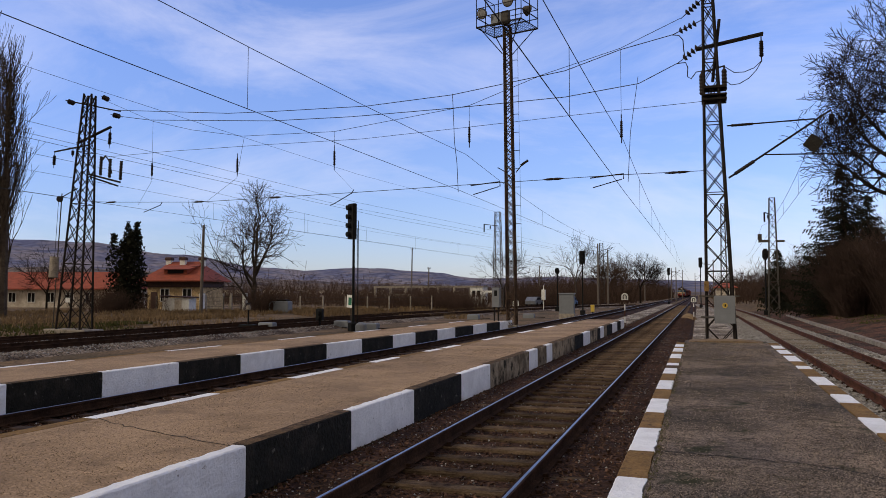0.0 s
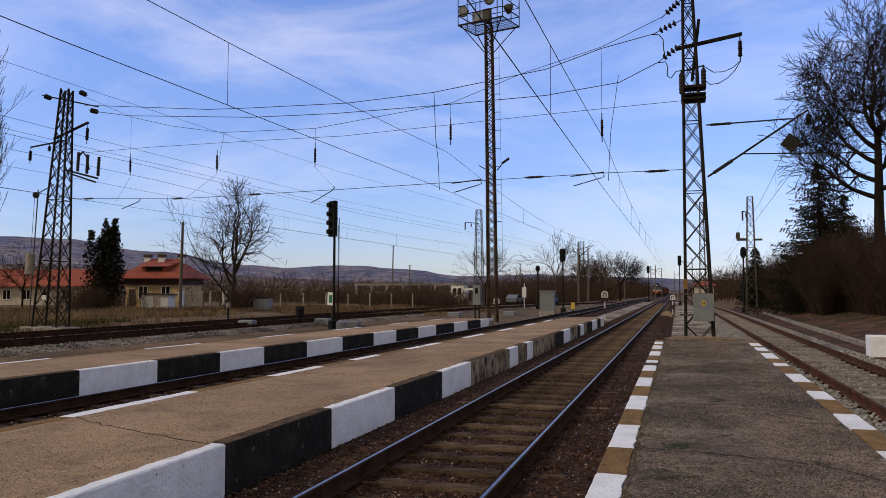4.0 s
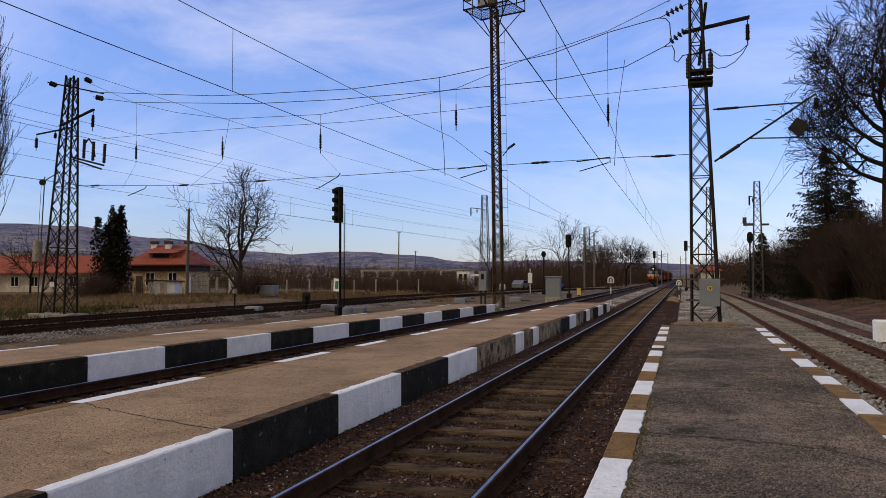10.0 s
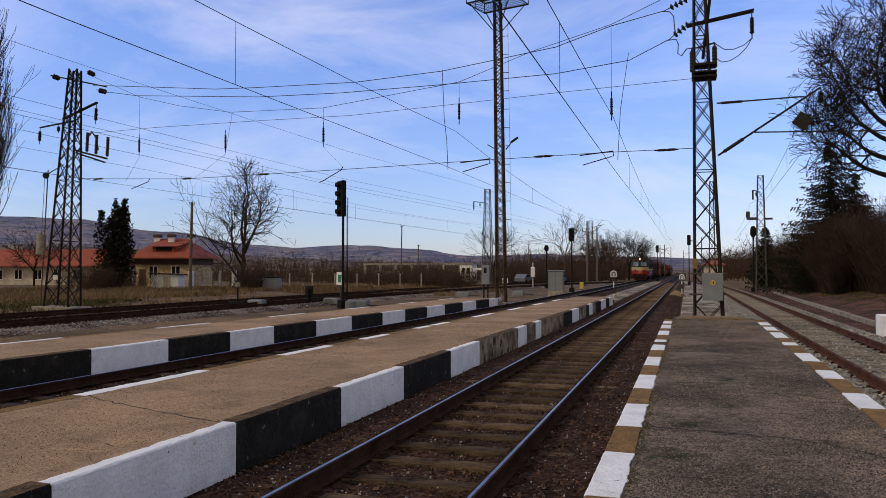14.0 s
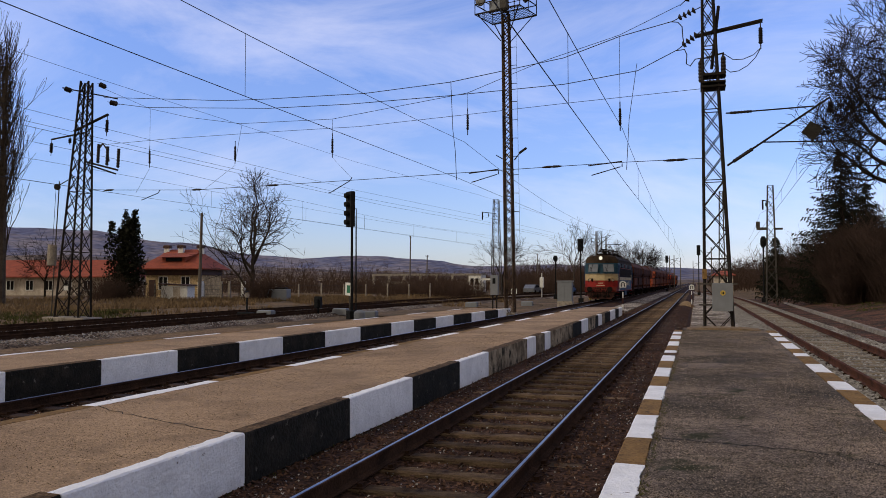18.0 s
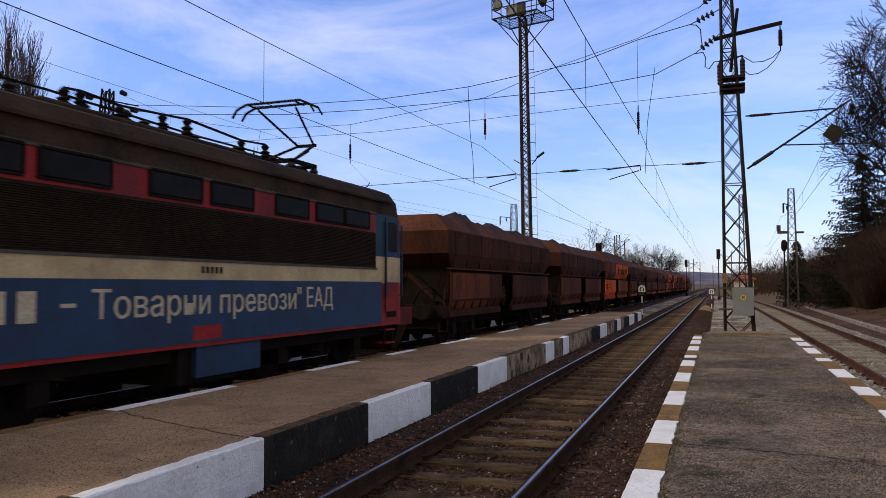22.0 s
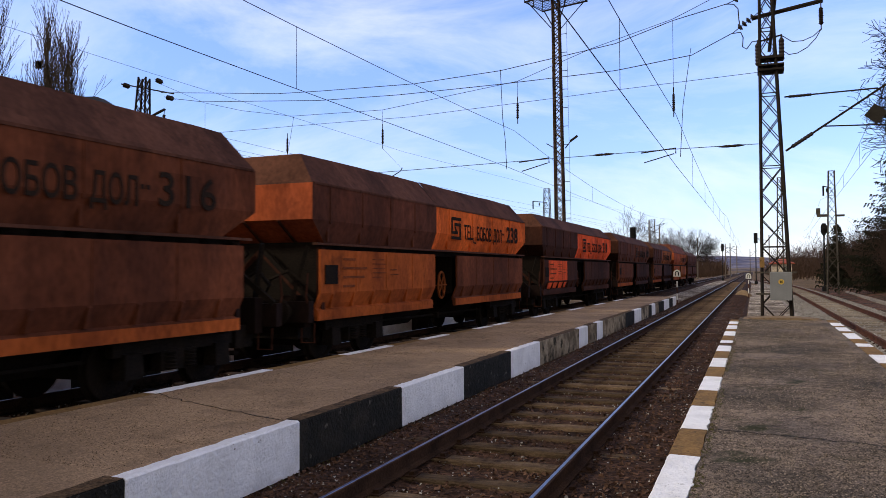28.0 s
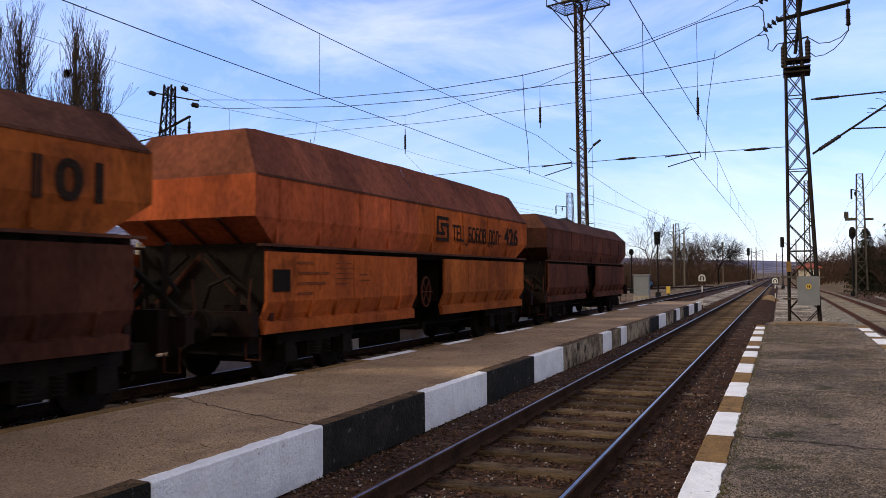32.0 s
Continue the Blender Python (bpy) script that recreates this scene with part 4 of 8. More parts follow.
        part("end_ledge", Mesh().box(-1.36, 1.36, yp - 0.1, yp + 0.1, 2.17, 2.23), P_END_DARK, w)
        part("air_tank", Mesh().lathe((-0.7, d * (ye - 0.25), 1.32), (1, 0, 0), [(0, 0.1), (0.06, 0.2), (1.3, 0.2), (1.36, 0.1)], 14), M_UNDER, w)
        for s in (-1, 1):
            part("end_strut", Mesh().bar((s * 1.3, d * 6.78, 1.2), (s * 0.2, d * 6.62, 2.1), 0.06).bar((s * 0.9, d * 6.8, 1.2), (s * 1.15, d * 6.66, 2.2), 0.05).path([(s * 0.3, d * 6.8, 1.25), (s * 0.55, d * 6.95, 1.6), (s * 0.9, d * 6.9, 1.75), (s * 1.2, d * 6.8, 1.5)], 0.035), M_UNDER, w)
        for s in (-1, 1):
            part("hand_rail", Mesh().path([(s * 1.32, d * 6.92, 1.7), (s * 1.32, d * 6.98, 1.3), (s * 1.32, d * 6.92, 1.15)], 0.018), P_DARK, w)
            part("foot_step", Mesh().path([(s * 1.32, d * 6.7, 0.8), (s * 1.32, d * 6.7, 0.45), (s * 1.05, d * 6.7, 0.45), (s * 1.05, d * 6.7, 0.8)], 0.02), P_DARK, w)
        buffers(w, d * 6.94, d)
        part("brake_gear", Mesh().box(-0.95, 0.95, d * 6.45 - 0.22, d * 6.45 + 0.22, 0.5, 0.86).bar((-0.9, d * 6.3, 0.42), (0.9, d * 6.3, 0.42), 0.05), M_UNDER, w)
        part("coupling", Mesh().path([(0, d * 6.9, 1.0), (0, d * 7.2, 0.98), (0, d * 7.4, 0.75), (0, d * 7.2, 0.6)], 0.05), M_UNDER, w)
        hz = [(0.25, d * 6.92, 0.95), (0.3, d * 7.15, 0.7), (0.3, d * 7.3, 0.62), (0.28, d * 7.5, 0.75)]
        part("brake_hose", Mesh().path(hz, 0.028), M_UNDER, w)
        bogie(w, d * 4.75)
    if coal:
        c = Mesh()
        nx_, ny_ = 8, 70
        for j in range(ny_ + 1):
            for i in range(nx_ + 1):
                x, y = -0.96 + 1.92 * i / nx_, -6.3 + 11.8 * j / ny_
                edge = min(1, 4 * (0.5 - abs(i / nx_ - 0.5)), 10 * (0.5 - abs(j / ny_ - 0.5)))
                c.v.append((x, y, 3.72 + crown * 0.9 + edge * (0.03 + 0.95 * coal * max(0, noise.noise((x * 0.9, y * 0.45, seed * 3.1)) + 0.08) + (0.05 + 0.2 * coal) * (noise.noise((x * 4, y * 3, seed)) + rnd.random()))))
        c.f = [(j * 9 + i, j * 9 + i + 1, j * 9 + 10 + i, j * 9 + 9 + i) for j in range(ny_) for i in range(nx_)]
        part("coal_load", c, M_COAL, w, "heaped black coal")
    if patch:
        part("paint_patch", Mesh().box(1.442, 1.447, patch[1], patch[2], 1.36, 2.11).add([(1.446, patch[1], 1.36), (1.446, patch[2], 1.36), (1.322, patch[2], 1.065), (1.322, patch[1], 1.065)], [(0, 1, 2, 3)]), patch[0], w)
    if letters:
        x = HW + 0.008
        e = Mesh()
        y0, z0, sz = -0.46, 2.54, 0.57
        q = sz / 8
        for hook in (((0, 8), (8, 8), (8, 6.9), (1.15, 6.9), (1.15, 3.0), (5.3, 3.0), (5.3, 1.95), (0, 1.95)), ((8, 0), (0, 0), (0, 1.1), (6.85, 1.1), (6.85, 4.9), (2.6, 4.9), (2.6, 6.0), (8, 6.0)), ((2.6, 6.0), (5.3, 1.95), (4.2, 1.95), (2.6, 4.4))):
            pts = [(y0 + a * q * 1.16, z0 + b * q) for a, b in hook]
            k = len(pts)
            lift = 0.001 if k == 4 else 0.0
            e.add([(x + 0.003 + lift, a, b) for a, b in pts] + [(x - 0.006, a, b) for a, b in pts], [tuple(range(k))] + [(u, (u + 1) % k, k + (u + 1) % k, k + u) for u in range(k)])
        tagged(part("emblem", e, letters, w), kind="stuff")
        lettering(w, "ТЕЦ", 0.52, letters, 0.42, 2.47, x, stretch=0.70)
        lettering(w, "БОБОВ", 0.52, letters, 1.40, 2.47, x, stretch=0.69)
        lettering(w, "ДОЛ", 0.52, letters, 2.80, 2.47, x, stretch=0.66)
        part("quote_marks", Mesh().box(x, x + 0.004, 1.17, 1.23, 2.47, 2.53).box(x, x + 0.004, 1.27, 1.33, 2.47, 2.53).box(x, x + 0.004, 3.62, 3.68, 2.8, 2.86).box(x, x + 0.004, 3.72, 3.78, 2.8, 2.86), letters, w)
        ny, wide = {"219": (3.95, 1.13), "009": (4.33, 1.19), "101": (4.2, 1.19), "316": (3.9, 1.2), "405": (4.15, 1.1)}.get(number, (4.05, 1.13))
        lettering(w, number, 0.64, letters, ny, 2.49, x, stretch=wide, bold=0.006 if number in ("405", "316") else 0.019, spacing=1.2 if number == "405" else 1.08)
        rows = Mesh()
        for r in range(4):
            rows.box(1.449, 1.452, -5.9, -5.9 + (0.5, 0.95, 0.85, 0.45)[r], 1.94 - r * 0.17, 1.985 - r * 0.17)
        for r in range(5):
            rows.box(1.449, 1.452, -4.7, -4.7 + (0.5, 0.6, 0.55, 0.6, 0.4)[r], 1.96 - r * 0.09, 1.98 - r * 0.09)
        rows.box(1.449, 1.452, -3.9, -3.6, 1.75, 1.78).box(1.449, 1.452, -3.9, -3.5, 1.65, 1.67)
        tagged(part("data_block", rows, M_DATA, w), kind="stuff")
        part("load_plate", Mesh().box(1.44, 1.46, -6.55, -6.1, 1.5, 1.85), M_UNDER, w)
    return w


M_DATA = material("worn_stencil", (0.10, 0.032, 0.015), (0.2, 0.055, 0.02), 0.9, 3, 40, 0, spec=0.05)
M_LET = material("black_letters", (0.018, 0.012, 0.009), (0.028, 0.018, 0.012), 0.9, 5, 40, 0, spec=0.05)
M_LET_F = material("faded_letters", (0.04, 0.015, 0.010), (0.07, 0.024, 0.013), 0.9, 5, 40, 0, spec=0.05)
WAGONS = [
    wagon("dark brown rusty hopper wagon heaped with coal", P_DARK, P_DARK, P_DARK, P_DARK, P_DARK, "", "", 0.42, None, patch=(P_RUSTY, -6.6, -3.0), seed=1),
    wagon("brown hopper wagon heaped with coal", P_DARK, P_DARK, P_BROWN, P_BROWN, P_DARK, "", "", 0.42, None, seed=2),
    wagon("bright orange hopper wagon numbered 405 with dented top", P_RUSTY, P_ORANGE, P_ORANGE, P_TAN, P_DARK, "405", "x", 0.22, M_LET, seed=3, crown=0.24),
    wagon("dark brown hopper wagon with faded black lettering", P_DARK, P_BROWN, P_RUSTY, P_BROWN, P_DARK, "318", "x", 0.3, M_LET_F, seed=4),
    wagon("dark brown hopper wagon with coal", P_BROWN, P_BROWN, P_BROWN, P_RUSTY, P_DARK, "", "", 0.3, None, seed=5),
    wagon("rust brown hopper wagon numbered 316", P_BROWN, P_RUSTY, P_RUSTY, P_RUSTY, P_DARK, "316", "x", 0.2, M_LET, seed=6, crown=0.12),
    wagon("brown and orange hopper wagon numbered 238", P_BROWN, P_ORANGE, P_WORN, P_RUSTY, P_DUSTY, "238", "x", 0.15, M_LET, seed=7, crown=0.1),
    wagon("dark brown hopper wagon with red-orange patches numbered 219", P_DARK, P_RED, P_DARK, P_DARK, P_DARK, "219", "x", 0.12, M_LET, patch=(P_RED, -6.08, -3.25), seed=8),
    wagon("dull brown hopper wagon numbered 009", P_BROWN, P_RUSTY, P_RUSTY, P_DARK, P_DARK, "009", "x", 0.1, M_LET, seed=9),
    wagon("brown hopper wagon with ochre lettering field numbered 101", P_BROWN, P_OCHRE, P_RUSTY, P_DARK, P_DARK, "101", "x", 0.14, M_LET, seed=10),
    wagon("rusty orange hopper wagon numbered 426 with dented sides", P_DUSTY, P_WORN, P_WORN, P_OCHRE, P_DUSTY, "426", "x", 0.0, M_LET, seed=11, crown=0.34, top_mat=P_TOP_R),
    wagon("dark red-brown last hopper wagon of the train", P_BROWN, P_BROWN, P_BROWN, P_BROWN, P_DARK, "", "", 0.35, None, seed=12),
]


def locomotive():
    """A four-axle electric locomotive; its leading end at -y."""
    lo = thing("electric_locomotive", "red, cream and blue electric locomotive with raised rear pantograph", "locomotive")
    L, HW = 7.6, 1.46
    bands = [("lower_body", 0.86, 1.80, M_LOCO_BLUE), ("waist_band", 1.80, 2.12, M_LOCO_CREAM), ("upper_body", 2.12, 3.38, M_LOCO_DARK)]

    def outline(z, inset=0.0):
        """Plan of the body at a height: rounded ends, raked above the waist."""
        rake = max(0.0, z - 2.3) * 0.16
        pts = []
        for d in (-1, 1):
            e = [(-HW, 0.3), (-HW + 0.05, 0.1), (-1.13, -0.14), (-0.75, -0.36), (-0.36, -0.55), (0.36, -0.55), (0.75, -0.36), (1.13, -0.14), (HW - 0.05, 0.1), (HW, 0.3)]
            for px, py in (e if d < 0 else reversed(e)):
                pts.append((px * (1 - inset), d * (L - py - rake * (1 if py < 0.3 else 0.35))))
        return pts

    def band(z0, z1, inset0=0.0, inset1=0.0, cap=False):
        m = Mesh()
        a, b = outline(z0, inset0), outline(z1, inset1)
        n = len(a)
        m.v = [(x, y, z0) for x, y in a] + [(x, y, z1) for x, y in b]
        m.f = [(i, (i + 1) % n, n + (i + 1) % n, n + i) for i in range(n)]
        if cap:
            m.f.append(tuple(range(n, 2 * n)))
        return m

    part("sill", band(0.84, 1.0), M_LOCO_RED, lo)
    part("lower_body", band(1.0, 1.80), M_LOCO_RED, lo)
    part("waist_band", band(1.80, 2.40), M_LOCO_CREAM, lo)
    part("upper_body", band(2.40, 3.36), M_LOCO_TEAL, lo)
    part("roof_edge", band(3.36, 3.68, 0.0, 0.03), M_LOCO_ROOF, lo)
    rf = part("roof", band(3.68, 3.92, 0.03, 0.15), M_LOCO_ROOF, lo)
    part("roof_crown", band(3.92, 4.05, 0.15, 0.4, True), M_LOCO_ROOF, rf)
    for s in (-1, 1):
        part("gutter", Mesh().box(min(s * 1.44, s * 1.5), max(s * 1.44, s * 1.5), -L + 0.75, L - 0.75, 3.64, 3.69), M_LOCO_ROOF, rf)
    for s in (1, -1):
        y0, y1 = -L + 1.85, L - 1.6
        x = s * (HW + 0.003)
        def plate(name, ya, yb, z0, z1, mt, t=0.012, lean=0.0, label=""):
            m = Mesh().add([(x, ya, z0), (x, yb, z0), (x, yb + lean, z1), (x, ya + lean, z1), (x + s * t, ya, z0), (x + s * t, yb, z0), (x + s * t, yb + lean, z1), (x + s * t, ya + lean, z1)],
                           [(4, 5, 6, 7), (0, 4, 7, 3), (1, 2, 6, 5), (0, 1, 5, 4), (3, 7, 6, 2)])
            return part(name, m, mt, lo, label)
        plate("blue_side", y0 - 0.55, y1 + 0.3, 0.9, 1.83, M_LOCO_BLUE, label="blue lower side panel")
        plate("cream_side", y0 - 0.05, y1 + 0.3, 1.83, 2.13, M_LOCO_CREAM, 0.010)
        plate("louvre_field", y0, y1, 2.13, 2.92, M_LOCO_DARK, 0.008, label="brown louvred side")
        plate("red_side", y0, y1, 2.90, 3.34, M_LOCO_RED, 0.006)
        plate("red_stripe", -6.95, -6.58, 0.9, 3.3, M_LOCO_RED, 0.014, 1.22)
        plate("cream_stripe", -6.6, -6.33, 0.88, 2.4, M_LOCO_CREAM, 0.017, 0.76)
        lv = Mesh()
        for k in range(26):
            z = 2.17 + k * 0.028
            lv.add([(x + s * 0.008, y0 + 0.05, z), (x + s * 0.008, y1 - 0.05, z), (x + s * 0.026, y1 - 0.05, z + 0.004), (x + s * 0.026, y0 + 0.05, z + 0.004), (x + s * 0.008, y0 + 0.05, z + 0.022), (x + s * 0.008, y1 - 0.05, z + 0.022)],
                   [(0, 1, 2, 3), (3, 2, 5, 4)])
        part("louvres", lv, M_LOCO_DARK, lo)
        rim = Mesh().box(min(x, x + s * 0.03), max(x, x + s * 0.03), y0 - 0.02, y1 + 0.02, 2.10, 2.14).box(min(x, x + s * 0.03), max(x, x + s * 0.03), y0 - 0.04, y0, 2.1, 3.36).box(min(x, x + s * 0.03), max(x, x + s * 0.03), y0 - 0.02, y1 + 0.02, 3.33, 3.37)
        part("side_moulding", rim, M_STEEL_G, lo)
        for ya in (-5.2, -3.82, -2.5, -0.68, 0.66, 2.46, 3.87, 5.07):
            wd = part("side_window", Mesh().chamfer(-0.54, 0.54, -0.165, 0.165, 0, 0.03, 0.02), M_GLASS, lo, m=pose(x, ya, 3.16, 90, 0, 90 * s))
            fr = Mesh()
            for a, b in (((-0.56, -0.18), (0.56, -0.18)), ((0.56, -0.18), (0.56, 0.18)), ((0.56, 0.18), (-0.56, 0.18)), ((-0.56, 0.18), (-0.56, -0.18))):
                fr.bar((*a, 0.02), (*b, 0.02), 0.022)
            part("frame", fr, M_UNDER, wd)
        for e, ya in ((-1, -7.25), (1, 6.5)):
            door = plate("cab_door", ya, ya + 0.76, 1.15, 3.3, M_LOCO_BLUE, 0.02)
            part("door_glass", Mesh().chamfer(-0.24, 0.24, -0.34, 0.34, 0, 0.02, 0.01), M_GLASS, door, m=pose(x + s * 0.012, ya + 0.38, 2.87, 90, 0, 90 * s))
            part("door_lower", Mesh().box(min(x, x + s * 0.023), max(x, x + s * 0.023), ya, ya + 0.76, 1.82, 2.4), M_LOCO_CREAM, door)
            part("door_foot", Mesh().box(min(x, x + s * 0.023), max(x, x + s * 0.023), ya, ya + 0.76, 1.15, 1.8), M_LOCO_RED, door)
            for yy in (ya - 0.06, ya + 0.84):
                rl = Mesh().path([(x, yy, 1.5), (x + s * 0.06, yy, 1.52), (x + s * 0.06, yy, 3.15), (x, yy, 3.17)], 0.022)
                part("grab_rail", rl, M_LOCO_BLUE, lo)
            for z in (0.42, 0.72):
                part("cab_step", Mesh().box(min(s * 1.2, s * 1.5), max(s * 1.2, s * 1.5), ya + 0.05, ya + 0.5, z, z + 0.03), M_LOCO_RED, lo)
            for z in (1.02, 1.32):
                part("step_recess", Mesh().box(min(x, x + s * 0.016), max(x, x + s * 0.016), ya + 0.1, ya + 0.62, z, z + 0.16), M_UNDER, lo)
            for yy in (ya + 0.05, ya + 0.5):
                part("step_hanger", Mesh().box(min(s * 1.4, s * 1.44), max(s * 1.4, s * 1.44), yy - 0.02, yy + 0.02, 0.4, 1.0), M_UNDER, lo)
    lettering(lo, "Товарни превози", 0.52, M_TEXT_CREAM, -2.25, 1.22, HW + 0.017, stretch=1.12, bold=0.0)
    word_bars(lo, 3, 0.36, M_TEXT_CREAM, -4.1, 1.32, HW + 0.017, 0.4)
    word_bars(lo, 1, 0.05, M_TEXT_CREAM, -2.7, 1.48, HW + 0.017, 0.36)
    lettering(lo, "\" ЕАД", 0.52, M_TEXT_CREAM, 2.62, 1.24, HW + 0.017, stretch=0.98, bold=0.0)
    word_bars(lo, 5, 0.1, M_LET, -0.1, 1.93, HW + 0.014, 0.11)
    word_bars(lo, 11, 0.09, M_TEXT_CREAM, -5.98, 1.24, HW + 0.019, 0.085)
    word_bars(lo, 9, 0.09, M_TEXT_CREAM, -5.98, 1.08, HW + 0.019, 0.085)
    part("red_plate", Mesh().box(HW + 0.016, HW + 0.022, -0.28, 0.4, 0.94, 1.15), M_LOCO_RED, lo)
    # both ends
    for d in (-1, 1):
        fy = d * (L + 0.55)
        ey = L + 0.45
        for s in (-1, 1):
            wd = part("windscreen", Mesh().chamfer(-0.5, 0.5, -0.345, 0.345, 0, 0.03, 0.02), M_GLASS_S, lo, "large windscreen, its pale reflection partly in the colour", m=pose(s * 0.67, d * (L + 0.315), 2.90, 81, 0, (0 if d < 0 else 180) - d * s * 27))
            fr = Mesh()
            for a, b in (((-0.54, -0.385), (0.54, -0.385)), ((0.54, -0.385), (0.54, 0.385)), ((0.54, 0.385), (-0.54, 0.385)), ((-0.54, 0.385), (-0.54, -0.385))):
                fr.bar((a[0], a[1], 0.015), (b[0], b[1], 0.015), 0.045)
            part("rubber_seal", fr, M_LOCO_TEAL, wd)
            part("wiper", Mesh().bar((0.0, 0.43, 0.05), (-0.22, -0.25, 0.05), 0.014).bar((-0.12, -0.3, 0.05), (-0.28, 0.1, 0.05), 0.018), M_UNDER, wd)
            for k, xx in enumerate((0.72, 1.02)):
                ly = d * (L + (0.36, 0.17)[k])
                c = Mesh().lathe((s * xx, ly - d * 0.08, 1.83), (0, d, 0), [(0, 0.13), (0.1, 0.13), (0.12, 0.11), (0.12, 0.02)], 16)
                ml_ = part("marker_lamp", c, (M_UNDER, M_LENS)[k], lo)
                part("lamp_rim", Mesh().ring((s * xx, ly + d * 0.04, 1.83), (0, d, 0), 0.125, 0.022, 18, 5), M_UNDER, ml_)
            part("lamp_cowl", Mesh().path([(s * 0.5, d * (L + 0.5), 1.84), (s * 0.6, d * (L + 0.46), 1.98), (s * 0.8, d * (L + 0.36), 2.04), (s * 1.05, d * (L + 0.2), 2.0), (s * 1.2, d * (L + 0.06), 1.86)], 0.04, 6), M_LOCO_CREAM, lo)
        part("headlight", Mesh().lathe((0, d * (L - 0.1), 3.80), (0, d, 0), [(0, 0.24), (0.42, 0.24), (0.44, 0.2)], 20), M_LOCO_ROOF, lo)
        part("headlight_glass", Mesh().lathe((0, d * (L + 0.33), 3.80), (0, d, 0), [(0, 0.17), (0.03, 0.15), (0.04, 0.02)], 20), lamp if d < 0 else M_LENS, lo, "lit round headlight" if d < 0 else "")
        part("roof_cowl", Mesh().lathe((0, d * (L + 0.22), 3.70), (0, -d, 0), [(0, 0.36), (0.1, 0.42), (0.7, 0.42), (1.8, 0.36)], 16), M_LOCO_ROOF, lo)
        part("handrail", Mesh().path([(-1.2, d * (L + 0.1), 2.36), (-0.75, d * (L + 0.4), 2.36), (-0.36, d * (L + 0.58), 2.36), (0.36, d * (L + 0.58), 2.36), (0.75, d * (L + 0.4), 2.36), (1.2, d * (L + 0.1), 2.36)], 0.022), M_LOCO_CREAM, lo)
        part("buffer_beam", Mesh().box(-1.4, 1.4, min(d * (L - 0.3), d * (ey + 0.2)), max(d * (L - 0.3), d * (ey + 0.2)), 0.80, 1.22), M_BEAM, lo, "rust-stained red buffer beam")
        for k in range(7):
            part("vent_slot", Mesh().box(-0.45 + k * 0.14, -0.37 + k * 0.14, min(d * (ey + 0.19), d * (ey + 0.206)), max(d * (ey + 0.19), d * (ey + 0.206)), 1.06, 1.16), M_UNDER, lo)
        ap = Mesh().add([(-1.35, d * (ey + 0.1), 0.82), (1.35, d * (ey + 0.1), 0.82), (0.95, d * (ey + 0.28), 0.16), (-0.95, d * (ey + 0.28), 0.16), (-1.35, d * (ey - 0.5), 0.82), (1.35, d * (ey - 0.5), 0.82), (0.95, d * (ey - 0.05), 0.16), (-0.95, d * (ey - 0.05), 0.16)],
                        [(0, 1, 2, 3), (1, 5, 6, 2), (0, 3, 7, 4), (4, 7, 6, 5), (3, 2, 6, 7), (0, 4, 5, 1)])
        part("snow_plough", ap, M_PLOUGH, lo, "dirty red plough plate")
        hl = Mesh()
        for xx in (-0.55, -0.25, 0.4, 0.7):
            hl.lathe((xx, d * (ey + 0.19), 0.46), (0, d, 0), [(0, 0.1), (0.05, 0.1)], 10).lathe((xx, d * (ey + 0.2), 0.36), (0, d, 0), [(0, 0.1), (0.055, 0.1)], 10)
        part("plough_holes", hl, M_UNDER, lo)
        buffers(lo, d * (ey + 0.2), d)
        part("coupling", Mesh().path([(0, d * (ey + 0.2), 1.0), (0, d * (ey + 0.5), 0.95), (0, d * (ey + 0.62), 0.6), (0, d * (ey + 0.5), 0.4)], 0.05), M_UNDER, lo)
        for xx in (-0.7, -0.55, -0.35, -0.2, 0.2, 0.3, 0.5, 0.65):
            part("brake_hose", Mesh().path([(xx, d * (ey + 0.2), 0.95), (xx * 1.1, d * (ey + 0.42), 0.75), (xx * 1.1, d * (ey + 0.4), 0.45), (xx * 1.3, d * (ey + 0.28), 0.35)], 0.03), M_UNDER, lo)
        nb = Mesh()
        for i in range(6):
            nb.box(-0.24 + i * 0.08, -0.185 + i * 0.08, fy - 0.004, fy + 0.004, 1.52, 1.61)
        for i in range(12):
            nb.box(-0.35 + i * 0.06, -0.31 + i * 0.06, fy - 0.004, fy + 0.004, 1.32, 1.4)
        tagged(part("number_bars", nb, M_TEXT_CREAM, lo), kind="stuff")
    part("underframe", Mesh().box(-1.2, 1.2, -L + 0.4, L - 0.4, 0.62, 0.9).box(-1.3, 1.3, -0.4, 1.1, 0.28, 0.86), M_UNDER, lo)
    part("battery_box", Mesh().chamfer(1.1, 1.4, -0.1, 1.58, 0.37, 0.88, 0.02), M_LOCO_BLUE, lo)
    for y in (-4.2, 4.2):
        bogie(lo, y, 3.0)
    # roof gear
    for i in range(9):
        y = -5.0 + i * 1.2
        rg = Mesh().lathe((0.45, y, 3.78), (0, 0, 1), [(0, 0.05), (0.05, 0.11), (0.08, 0.06), (0.13, 0.11), (0.16, 0.06), (0.21, 0.1), (0.25, 0.05)], 8)
        part("roof_insulator", rg, M_INSUL, lo)
    part("busbar", Mesh().path([(0.45, -5.0, 4.04), (0.45, -2.0, 4.08), (0.45, 1.0, 4.02), (0.45, 4.6, 4.05)], 0.022), M_UNDER, lo)
